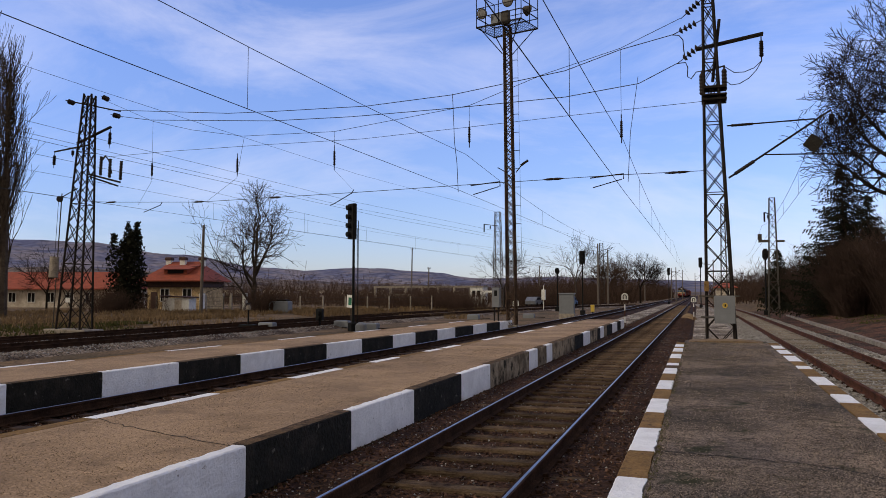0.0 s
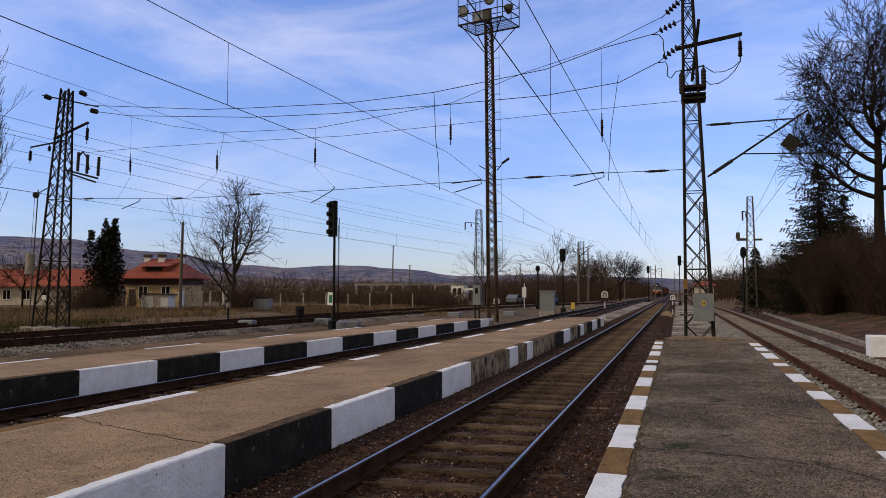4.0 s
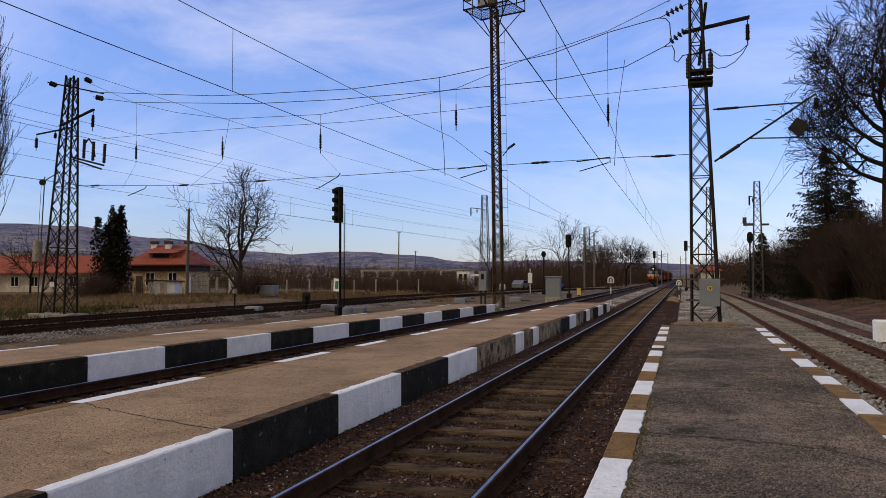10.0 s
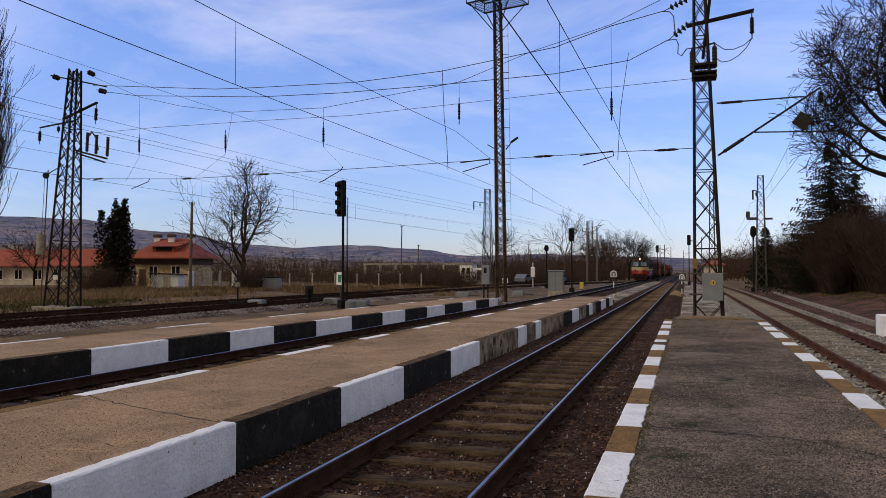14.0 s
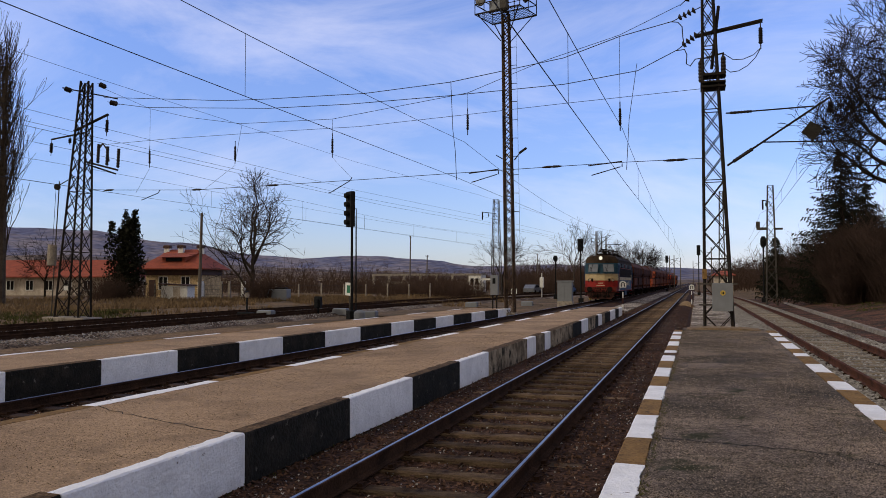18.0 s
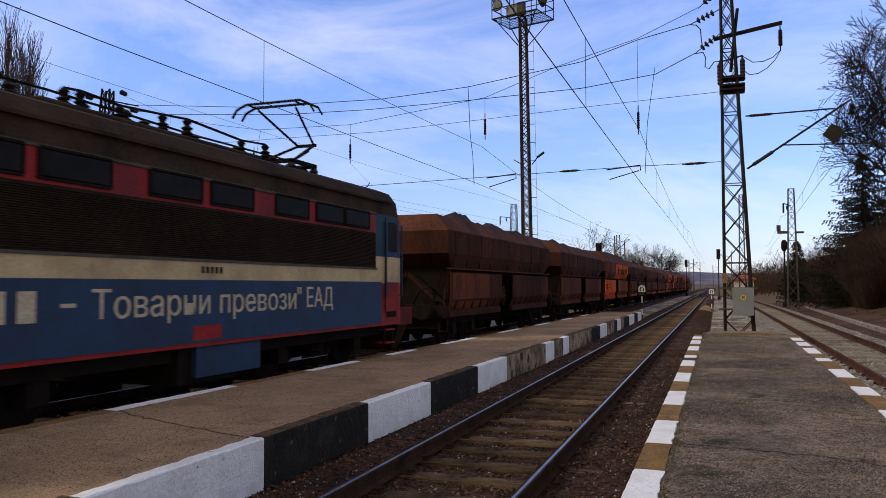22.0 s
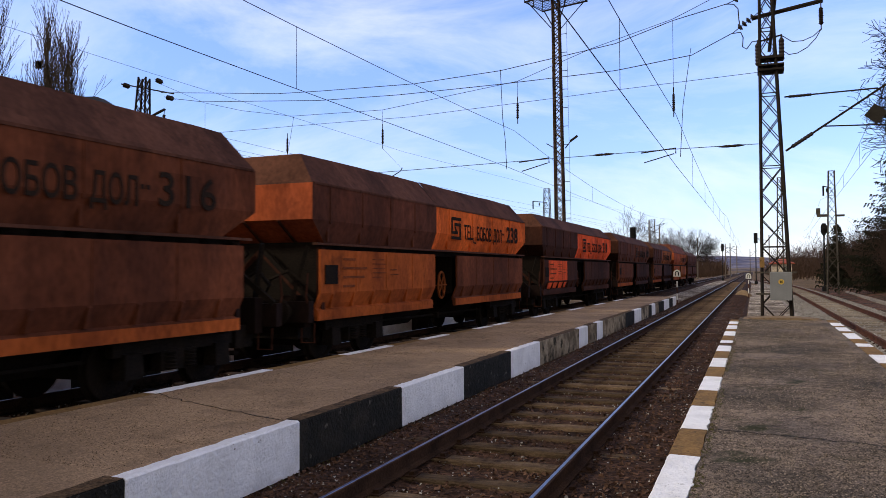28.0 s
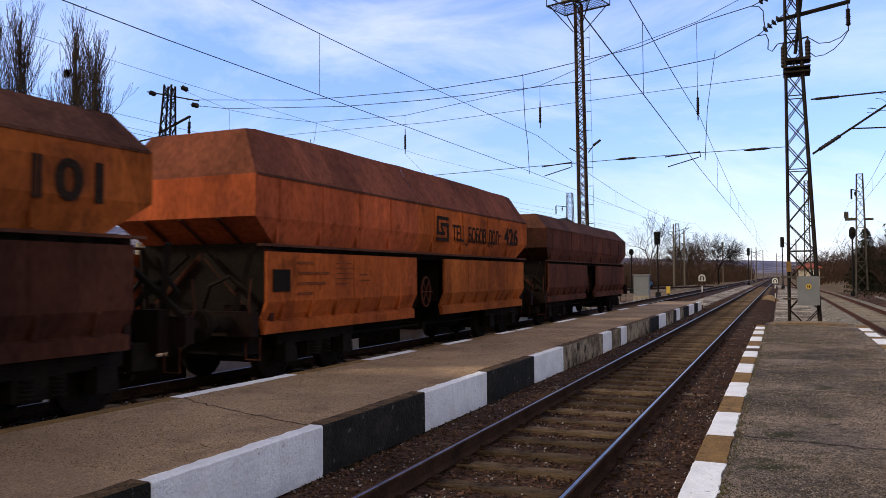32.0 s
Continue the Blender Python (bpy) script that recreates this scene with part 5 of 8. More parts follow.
    for i, (x_, y, h) in enumerate(((0.62, -1.9, 0.24), (0.5, -1.5, 0.3), (0.62, -0.9, 0.22), (0.55, 0.1, 0.3), (0.62, 0.6, 0.33), (0.55, 2.2, 0.26), (0.6, 2.9, 0.3), (0.3, -0.4, 0.28))):
        part("roof_bushing", Mesh().lathe((x_, y, 3.76), (0, 0, 1), [(0, 0.06)] + [(h * k / 8, 0.1 if k % 2 else 0.06) for k in range(1, 8)] + [(h, 0.04), (h + 0.07, 0.08), (h + 0.13, 0.02)], 10), M_UNDER, lo)
    part("roof_cable", Mesh().path([(0.62, -1.9, 4.12), (0.5, -1.5, 4.18), (0.62, -0.9, 4.1), (0.55, 0.1, 4.18), (0.62, 0.6, 4.2), (0.55, 2.2, 4.14), (0.6, 2.9, 4.18)], 0.025), M_UNDER, lo)
    part("roof_hatch", Mesh().chamfer(-0.75, 0.75, -2.4, 2.6, 3.76, 3.9, 0.03), M_LOCO_ROOF, lo)
    part("walkway", Mesh().box(0.75, 0.95, -6.0, 6.0, 3.74, 3.78).box(-0.95, -0.75, -6.0, 6.0, 3.74, 3.78), M_UNDER, lo)
    part("whistle_pair", Mesh().lathe((0.25, -L + 0.9, 3.8), (0, -1, 0), [(0, 0.04), (0.3, 0.05), (0.34, 0.09)], 10), M_UNDER, lo)

    def pantograph(y, raised):
        p = part("pantograph", Mesh().box(-0.65, 0.65, y - 0.5, y - 0.4, 3.98, 4.06).box(-0.65, 0.65, y + 0.4, y + 0.5, 3.98, 4.06).box(-0.65, -0.57, y - 0.5, y + 0.5, 3.98, 4.06).box(0.57, 0.65, y - 0.5, y + 0.5, 3.98, 4.06), M_UNDER, lo)
        for sx in (-0.6, 0.6):
            for sy in (-0.45, 0.45):
                ins = Mesh().lathe((sx, y + sy, 3.74), (0, 0, 1), [(0, 0.06), (0.06, 0.1), (0.1, 0.06), (0.16, 0.1), (0.24, 0.06)], 8)
                part("insulator", ins, M_INSUL, p)
        top = 5.30 if raised else 4.28
        ky, kz = (y + 1.15, 4.62) if raised else (y + 1.45, 4.2)
        arm = Mesh()
        for s in (-1, 1):
            arm.bar((s * 0.42, y - 0.15, 4.05), (s * 0.2, ky, kz), 0.035)
            arm.bar((s * 0.2, ky, kz), (s * 0.45, y - 0.05 if raised else y - 0.3, top - 0.1), 0.025)
        arm.bar((0, y + 0.3, 4.05), (0, ky + 0.12, kz - 0.1), 0.022)
        arm.bar((-0.25, ky, kz), (0.25, ky, kz), 0.045)
        part("arm", arm, M_UNDER, p)
        yy = y - 0.05 if raised else y - 0.3
        hd = Mesh()
        for e in (-0.17, 0.17):
            hd.path([(-0.98, yy + e, top - 0.26), (-0.88, yy + e, top - 0.1), (-0.65, yy + e, top), (0.65, yy + e, top), (0.88, yy + e, top - 0.1), (0.98, yy + e, top - 0.26)], 0.028)
        for sx in (-0.55, 0.55):
            hd.bar((sx, yy - 0.17, top - 0.03), (sx, yy + 0.17, top - 0.03), 0.02)
        part("contact_head", hd, M_UNDER, p)
    # the lowered pantograph over the leading cab, folded back on itself
    p = part("pantograph", Mesh().box(-0.65, 0.65, -5.75, -5.63, 4.0, 4.1).box(-0.65, 0.65, -4.2, -4.08, 4.0, 4.1).box(-0.6, -0.5, -5.75, -4.08, 4.0, 4.1).box(0.5, 0.6, -5.75, -4.08, 4.0, 4.1).box(-0.12, 0.12, -5.2, -4.2, 4.08, 4.3), M_UNDER, lo, "lowered black pantograph")
    for sx in (-0.6, 0.6):
        for y in (-5.7, -4.15):
            part("insulator", Mesh().lathe((sx, y, 3.68), (0, 0, 1), [(0, 0.08), (0.06, 0.13), (0.1, 0.08), (0.16, 0.13), (0.22, 0.08), (0.34, 0.08)], 8), M_INSUL, p)
    part("lower_arm", Mesh().bar((0, -4.2, 4.18), (0, -5.85, 4.5), 0.075, 0.06, 8).bar((0.2, -4.4, 4.12), (0.2, -5.8, 4.35), 0.05, 0.04, 6), M_UNDER, p)
    part("knuckle", Mesh().bar((-0.26, -5.85, 4.5), (0.26, -5.85, 4.5), 0.06, n=8).box(-0.12, 0.12, -6.0, -5.8, 4.3, 4.42), M_UNDER, p)
    for s in (-1, 1):
        part("upper_arm", Mesh().bar((s * 0.2, -5.85, 4.56), (s * 0.5, -3.75, 4.4), 0.045, 0.035, 6), M_UNDER, p)
    part("contact_head", Mesh().path([(-0.95, -3.55, 4.2), (-0.85, -3.55, 4.36), (-0.65, -3.6, 4.45), (0.65, -3.6, 4.45), (0.85, -3.55, 4.36), (0.95, -3.55, 4.2)], 0.03).path([(-0.65, -3.85, 4.44), (0.65, -3.85, 4.44)], 0.05), M_UNDER, p)
    part("lift_spring", Mesh().lathe((0.35, -4.0, 4.2), (0, -1, 0.12), [(0.08 * k, 0.09 if k % 2 else 0.06) for k in range(14)], 8), M_UNDER, p)
    pantograph(4.3, True)
    # the roof gear stands on the crown of the roof
    for ob in lo.children:
        if ob.name.split(".")[0] in ("roof_insulator", "busbar", "roof_bushing", "roof_cable", "roof_hatch", "walkway", "whistle_pair", "pantograph"):
            ob.location.z += 0.14 if ob == p else 0.25
    return lo


LOCO = locomotive()


# ---- masts, lights, signals ----
def lattice(parent, w0, w1, h, n, mat, leg=0.05, brace=0.022, z0=0.0, cross=True, split=True, lean=0.0):
    """A tapered four-legged lattice: legs and one mesh of bracing for each face."""
    def c(i, z):
        w = w0 + (w1 - w0) * (z - z0) / h
        return Vector(((-1, 1, 1, -1)[i] * w / 2 + lean * (z - z0) / h, (-1, -1, 1, 1)[i] * w / 2, z))
    for i in range(4):
        part("leg", Mesh().bar(c(i, z0), c(i, z0 + h), leg, leg), mat, parent)
    zs, z = [z0], z0
    total = sum(1.0 - 0.45 * k / n for k in range(n))
    for k in range(n):
        z += h / total * (1.0 - 0.45 * k / n)
        zs.append(z)
    for i in range(4):
        j = (i + 1) % 4
        m = Mesh()
        for k, (a, b) in enumerate(zip(zs, zs[1:])):
            ends = [(c(i, a), c(j, b)), (c(j, a), c(i, b))] if cross else [(c(i, a) if k % 2 else c(j, a), c(j, b) if k % 2 else c(i, b))]
            if k % 3 == 2:
                ends.append((c(i, b), c(j, b)))
            for p, q in ends:
                if split:
                    part("brace", Mesh().bar(p, q, brace), mat, parent)
                else:
                    m.bar(p, q, brace)
        if not split:
            tagged(part("bracing", m, mat, parent), kind="stuff")


def insulator_string(m, p, q, n=3, r=0.11):
    """Discs in the middle of a stretch of wire."""
    p, q = Vector(p), Vector(q)
    d = (q - p)
    for i in range(n):
        c = p + d * (0.3 + 0.4 * (i / max(n - 1, 1)))
        m.lathe(c, d, [(-0.02, r * 0.4), (0, r), (0.03, r * 0.9), (0.08, r * 0.35)], 8)
    m.bar(p, q, 0.016)
    return m


def hanging_insulator(m, p, ln=0.6, r=0.07):
    x, y, z = p
    m.bar((x, y, z), (x, y, z - ln), 0.018)
    prof = [(0, r * 0.35), (ln * 0.04, r * 0.8)]
    for k in range(1, 9):
        prof += [(ln * (0.04 + 0.062 * k - 0.02), r * 0.55), (ln * (0.04 + 0.062 * k), r * (0.85 if k % 4 else 1.0))]
    m.lathe((x, y, z - ln * 0.22), (0, 0, -1), prof + [(ln * 0.6, r * 0.35)], 8)
    return m


# the lattice mast at the end of the asphalt platform
MR = Vector((0.68, 26.6, -0.3))
mast = thing("lattice_mast", "tall lattice steel mast with insulators, bracket arm and switch box", "catenary mast", pose(*MR))
lattice(mast, 0.88, 0.27, 12.6, 17, M_STEEL, 0.046, 0.02, lean=-0.24)
part("footing", Mesh().chamfer(-0.6, 0.6, -0.6, 0.6, -0.1, 0.14, 0.03), M_CONC, mast)
part("switch_box", Mesh().chamfer(-0.21, 0.4, -0.72, -0.5, 1.10, 1.96, 0.015), M_CAB, mast, "grey steel switch box")
part("warning_disc", Mesh().lathe((0.1, -0.722, 1.66), (0, -1, 0), [(0, 0.08), (0.006, 0.08)], 20), M_YELLOW, mast, "round yellow warning sign")
part("disc_bars", Mesh().box(0.065, 0.085, -0.734, -0.729, 1.62, 1.7).box(0.105, 0.135, -0.734, -0.729, 1.62, 1.7), M_SIGNAL, mast)
part("box_rail", Mesh().box(-0.65, 0.55, -0.52, -0.48, 1.92, 1.97), M_STEEL_G, mast)
part("box_rail", Mesh().box(-0.62, 0.5, -0.52, -0.48, 1.26, 1.31), M_STEEL_G, mast)
part("small_box", Mesh().chamfer(-0.5, -0.36, -0.5, -0.36, 2.1, 2.42, 0.01), M_KERB, mast, "small ochre box")
part("cross_bar", Mesh().bar((-0.62, 0.0, 10.08), (1.45, 0, 10.4), 0.04).bar((-0.62, 0.12, 10.05), (1.45, 0.12, 10.37), 0.04), M_STEEL, mast)
part("platform_frame", Mesh().box(-0.47, 0.3, -0.35, 0.35, 8.27, 8.33).box(-0.47, 0.3, -0.35, 0.35, 8.42, 8.47).box(-0.42, 0.3, -0.3, 0.3, 8.66, 8.74), M_STEEL, mast)
for sx, zz in ((-0.45, 8.5), (0.24, 8.6)):
    m = Mesh().lathe((sx, -0.1, zz), (0, 0, 1), [(0, 0.06)] + [(0.055 * k, 0.088 if k % 2 else 0.07) for k in range(1, 13)] + [(0.72, 0.03), (0.8, 0.03)], 10)
    part("post_insulator", m, M_INSUL, mast)
part("switch_arm", Mesh().bar((-0.12, -0.1, 8.9), (0.12, -0.1, 10.95), 0.05).bar((-0.45, -0.1, 9.25), (0.26, -0.1, 9.4), 0.03), M_STEEL, mast)
part("drop_insulator", hanging_insulator(Mesh(), (1.38, 0, 10.35), 0.9, 0.085), M_INSUL, mast)
part("jumper_cable", Mesh().path([(1.36, 0, 9.45), (1.22, 0, 9.2), (0.98, 0, 8.95), (0.7, 0, 8.8), (0.45, 0, 8.78), (0.26, 0, 8.95)], 0.014).path([(1.36, 0, 9.47), (1.15, 0, 9.28), (0.85, 0, 9.17), (0.55, 0, 9.18), (0.26, 0, 9.4)], 0.014), M_WIRE, mast)
for i, (ax, az, bx, bz) in enumerate(((-0.28, 11.85, -1.08, 11.2), (-0.3, 11.1, -1.38, 10.67), (-0.28, 10.35, -1.23, 9.68))):
    part("strain_insulator", insulator_string(Mesh(), (ax, 0.1, az), (bx, 0.2, bz), 4, 0.12), M_INSUL, mast)
part("loop_cable", Mesh().path([(-1.38, 0.15, 10.67), (-1.15, 0.12, 10.62), (-1.02, 0.1, 10.45), (-1.0, 0.1, 10.1), (-0.95, 0.1, 9.75)], 0.018, 6).path([(-1.23, 0.15, 9.68), (-0.95, 0.1, 9.68), (-0.88, 0.1, 9.5), (-0.9, 0.1, 9.2), (-0.78, 0.05, 9.1), (-0.62, 0, 9.3), (-0.45, -0.05, 9.3)], 0.018, 6), M_WIRE, mast)
br = Mesh().bar((0.3, 0, 7.45), (2.9, 0, 7.5), 0.028).bar((0.32, 0, 5.75), (3.35, 0, 7.75), 0.042).bar((1.4, 0, 6.45), (5.2, 0, 6.3), 0.026)
part("bracket_arm", br, M_STEEL, mast)
part("bracket_insulator", Mesh().lathe((0.42, 0, 7.45), (1, 0, 0.02), [(0, 0.035)] + [(0.05 * k, 0.048 if k % 2 else 0.038) for k in range(1, 14)], 8), M_INSUL, mast)
part("bracket_insulator", Mesh().lathe((0.5, 0, 5.87), (0.84, 0, 0.55), [(0, 0.05)] + [(0.05 * k, 0.062 if k % 2 else 0.05) for k in range(1, 15)], 8), M_INSUL, mast)
part("end_insulator", hanging_insulator(Mesh(), (3.36, 0, 7.75), 0.6, 0.11), M_INSUL, mast)
M_SQ = material("sign_back", (0.03, 0.027, 0.022), (0.022, 0.019, 0.015), 0.8, 4, 40, 0.1, spec=0.1)
sq = part("square_sign", Mesh().box(-0.225, 0.225, -0.012, 0.012, -0.225, 0.225), M_SQ, mast, "grey square plate hung on a corner", m=pose(2.82, -0.05, 6.72, 0, 38, 0))

# the floodlight tower
M_STEEL_T = material("tower_steel", (0.085, 0.055, 0.036), (0.03, 0.02, 0.015), 0.85, 1.5, 40, 0.2, spec=0.1, mix=(0.42, 0.58))
tower = thing("floodlight_tower", "slender lattice floodlight tower with lamp cage", "light tower", pose(-9.55, 41.2, -0.3))
lattice(tower, 0.46, 0.34, 16.7, 36, M_STEEL_T, 0.05, 0.024, lean=-0.2)
part("foot_stub", Mesh().chamfer(-0.3, 0.3, -0.3, 0.3, 0, 0.35, 0.02), M_CONC, tower)
for k in range(13):
    part("rung", Mesh().path([(0.2 - 0.012 * k, 0, 2.8 + k), (0.5 - 0.012 * k, 0, 2.8 + k), (0.5 - 0.012 * k, 0.12, 2.8 + k)], 0.018), M_STEEL, tower)
part("ladder_rail", Mesh().bar((0.55, 0.05, 2.5), (0.36, 0.05, 15.5), 0.008), M_WIRE, tower)
# the lamp cage is turned on the tower and stands on four struts
CAGE = pose(-0.2, 0, 0.42, 0, 0, -15.5)
cage = part("cage_deck", Mesh().box(-1.4, 1.4, -1.0, -0.94, 16.16, 16.24), M_STEEL, tower, m=CAGE)
part("deck_beam", Mesh().box(-1.4, 1.4, 0.94, 1.0, 16.16, 16.24), M_STEEL, cage)
for z in (16.2, 16.75, 17.25, 18.1):
    for a, b in (((-1.38, -0.98), (1.38, -0.98)), ((1.38, -0.98), (1.38, 0.98)), ((1.38, 0.98), (-1.38, 0.98)), ((-1.38, 0.98), (-1.38, -0.98))):
        part("rail", Mesh().bar((*a, z), (*b, z), 0.03 if z < 17 else 0.022), M_STEEL, cage)
for x, y in [(x, y) for x in (-1.38, 0.0, 1.38) for y in (-0.98, 0.98)] + [(x, 0) for x in (-1.38, 1.38)]:
    part("upright", Mesh().bar((x, y, 16.2), (x, y, 18.1), 0.028), M_STEEL, cage)
gr = Mesh()
for i in range(23):
    gr.bar((-1.38 + i * 0.1255, -0.98, 16.2), (-1.38 + i * 0.1255, 0.98, 16.2), 0.010)
for i in range(9):
    gr.bar((-1.38, -0.98 + i * 0.245, 16.2), (1.38, -0.98 + i * 0.245, 16.2), 0.012)
part("grating", gr, M_STEEL, cage)
for sx in (-1, 1):
    for sy in (-1, 1):
        part("strut", Mesh().bar((sx * 0.2, sy * 0.2, 14.75), (sx * 1.25, sy * 0.9, 16.2), 0.03), M_STEEL, cage)
M_LAMP_GL = material("dull_lamp_glass", (0.30, 0.29, 0.27), (0.2, 0.19, 0.175), 0.3, 4, 30, 0, spec=0.5, fine_amount=0.1)
for x, y, z, tx, ty in ((-1.15, -0.8, 17.0, -0.1, -1), (0.5, -0.85, 17.35, 0.15, -1), (-0.5, 0.7, 16.95, -0.5, 1), (0.95, 0.7, 17.2, 0.6, 1)):
    fl = part("floodlight", Mesh().lathe((x, y, z), (tx, ty, -0.3), [(-0.36, 0.09), (-0.24, 0.2), (-0.04, 0.29), (0.02, 0.31), (0.03, 0.27)], 18), M_STEEL_G, cage, "round floodlight housing")
    part("lens", Mesh().lathe(Vector((x, y, z)) + Vector((tx, ty, -0.3)).normalized() * 0.03, (tx, ty, -0.3), [(0, 0.26), (0.02, 0.2), (0.03, 0.05)], 18), M_LAMP_GL, fl)
part("lamp_panel", Mesh().chamfer(-0.75, -0.1, -0.5, -0.38, 16.35, 16.95, 0.03), M_CAB, cage, "pale flat floodlight")
part("ballast_box", Mesh().chamfer(-0.05, 0.35, -0.55, -0.3, 16.3, 17.0, 0.02), M_STEEL_G, cage)
part("horn_lamp", Mesh().bar((0.25, 0, 8.6), (0.7, -0.1, 9.1), 0.03).bar((0.55, -0.1, 8.95), (0.95, -0.15, 9.2), 0.07), M_STEEL, tower)
part("side_arm", Mesh().bar((-0.25, 0, 8.6), (-0.75, -0.1, 8.9), 0.03), M_STEEL, tower)

box = thing("junction_cabinet", "grey steel junction cabinet at the foot of the tower", "cabinet", pose(-10.35, 40.9, -0.3))
part("body", Mesh().chamfer(-0.2, 0.2, -0.15, 0.15, 1.3, 2.35, 0.02), M_CAB, box)
part("leg", Mesh().box(-0.14, -0.08, -0.05, 0.05, 0, 1.3).box(0.08, 0.14, -0.05, 0.05, 0, 1.3), M_STEEL, box)
part("label_plate", Mesh().box(-0.08, 0.08, -0.16, -0.152, 1.9, 2.2), M_SIGNAL, box)

# the left lattice mast
ML = Vector((-28.3, 30.0, -0.1))
ml = thing("lattice_mast", "heavy lattice mast carrying span wires, brackets and a counterweight", "catenary mast", Matrix.Translation(ML) @ Matrix.Rotation(radians(2.1), 4, Vector((-0.686, 0.728, 0))) @ pose(0, 0, 0, 0, 0, 14))
lattice(ml, 1.16, 0.38, 11.5, 13, M_STEEL, 0.058, 0.022)
part("footing", Mesh().chamfer(-1.0, 1.0, -0.9, 0.9, -0.15, 0.14, 0.04), M_CONC, ml)
part("tension_arm", Mesh().bar((-1.2, 0, 11.2), (1.6, 0, 10.7), 0.04), M_STEEL, ml)
for p, q in (((-1.15, -0.1, 11.18), (-0.6, -0.1, 11.0)), ((0.55, 0, 11.45), (1.1, -0.1, 11.2)), ((1.1, 0, 10.55), (1.75, -0.1, 10.4))):
    part("tension_insulator", insulator_string(Mesh(), p, q, 4, 0.13), M_INSUL, ml)
part("upper_bracket", Mesh().bar((-0.5, 0, 9.1), (1.25, -0.2, 9.9), 0.045).bar((-0.5, 0.1, 9.1), (1.25, -0.1, 9.9), 0.045), M_STEEL, ml)
part("hanging_insulator", hanging_insulator(Mesh(), (1.22, -0.15, 9.85), 1.0, 0.1), M_INSUL, ml)
part("left_bracket", Mesh().bar((-1.9, 0.5, 8.75), (0.0, 0.3, 9.1), 0.045), M_STEEL, ml)
part("left_insulator", hanging_insulator(Mesh(), (-1.88, 0.5, 8.75), 0.8, 0.1), M_INSUL, ml)
part("left_insulator", hanging_insulator(Mesh(), (-0.9, 0.4, 8.9), 0.4, 0.09), M_INSUL, ml)
part("bus_bracket", Mesh().bar((0.2, 0, 7.6), (2.1, -0.6, 7.15), 0.06).bar((0.2, 0.2, 7.5), (1.9, -0.4, 7.0), 0.05), M_STEEL, ml)
for x, zz in ((0.95, 7.5), (1.4, 7.4), (1.95, 7.3)):
    part("post_insulator", Mesh().lathe((x, -0.3, zz), (0, 0, 1), [(0, 0.05)] + [(0.07 * k, 0.085 if k % 2 else 0.06) for k in range(1, 14)], 8), M_INSUL, ml)
part("bus_loop", Mesh().path([(0.95, -0.3, 8.2), (1.15, -0.3, 8.45), (1.35, -0.3, 8.2), (1.5, -0.3, 7.6)], 0.05), M_INSUL, ml)
part("pulley_arm", Mesh().bar((-0.3, 0, 6.9), (-0.9, -0.4, 6.35), 0.03).lathe((-0.9, -0.48, 6.3), (0, 1, 0), [(0, 0.15), (0.08, 0.15)], 14), M_STEEL, ml)
part("weight_rope", Mesh().bar((-0.95, -0.45, 6.3), (-0.95, -0.45, 3.5), 0.012), M_WIRE, ml)
wt = part("weight_rod", Mesh().bar((-0.95, -0.45, 2.5), (-0.95, -0.45, 3.6), 0.02), M_STEEL, ml)
for k in range(6):
    part("weight_disc", Mesh().lathe((-0.95, -0.45, 2.55 + k * 0.165), (0, 0, 1), [(0, 0.2), (0.01, 0.21), (0.15, 0.21), (0.16, 0.2)], 14), M_CONC, wt)
part("guide_pole", Mesh().bar((-0.95, -0.2, -0.1), (-0.95, -0.2, 6.6), 0.03), M_STEEL_G, ml)
part("name_plate", Mesh().box(-0.1, 0.1, -0.75, -0.735, 1.4, 1.62), M_SIGN_W, ml)


def far_mast(x, y, h, w, label, arm):
    o = thing("far_lattice_mast", label, "catenary mast", pose(x, y, -0.3), group="distant masts of the line")
    lattice(o, w, w * 0.5, h, 12, M_STEEL_G, 0.04, 0.018, split=False)
    if arm:
        part("arm", Mesh().bar((0, 0, h * 0.86), (arm, 0, h * 0.88), 0.05).bar((arm, 0, h * 0.88), (arm, 0, h * 0.8), 0.07), M_STEEL, o)
        part("insulator", hanging_insulator(Mesh(), (arm * 0.55, 0, h * 0.87), 0.5, 0.1), M_INSUL, o)
    return o


far_mast(-21.3, 85, 11.2, 1.1, "grey lattice mast with a short side arm", -1.6)
fm = far_mast(5.95, 70, 10.0, 0.85, "grey lattice mast with switchgear beside the siding", -0.6)
part("switch_gear", Mesh().box(-1.1, -0.3, -0.2, 0.2, 6.3, 6.5).box(-1.15, -0.85, -0.15, 0.15, 6.5, 7.0), M_STEEL_G, fm)
part("side_bracket", Mesh().box(0.3, 0.9, -0.2, 0.2, 6.3, 6.45), M_STEEL_G, fm)
far_mast(-17.4, 150, 11.6, 1.2, "thin lattice mast far down the line", -1.5)
far_mast(1.9, 64, 9.0, 0.5, "thin grey lattice mast behind the platform", 0)
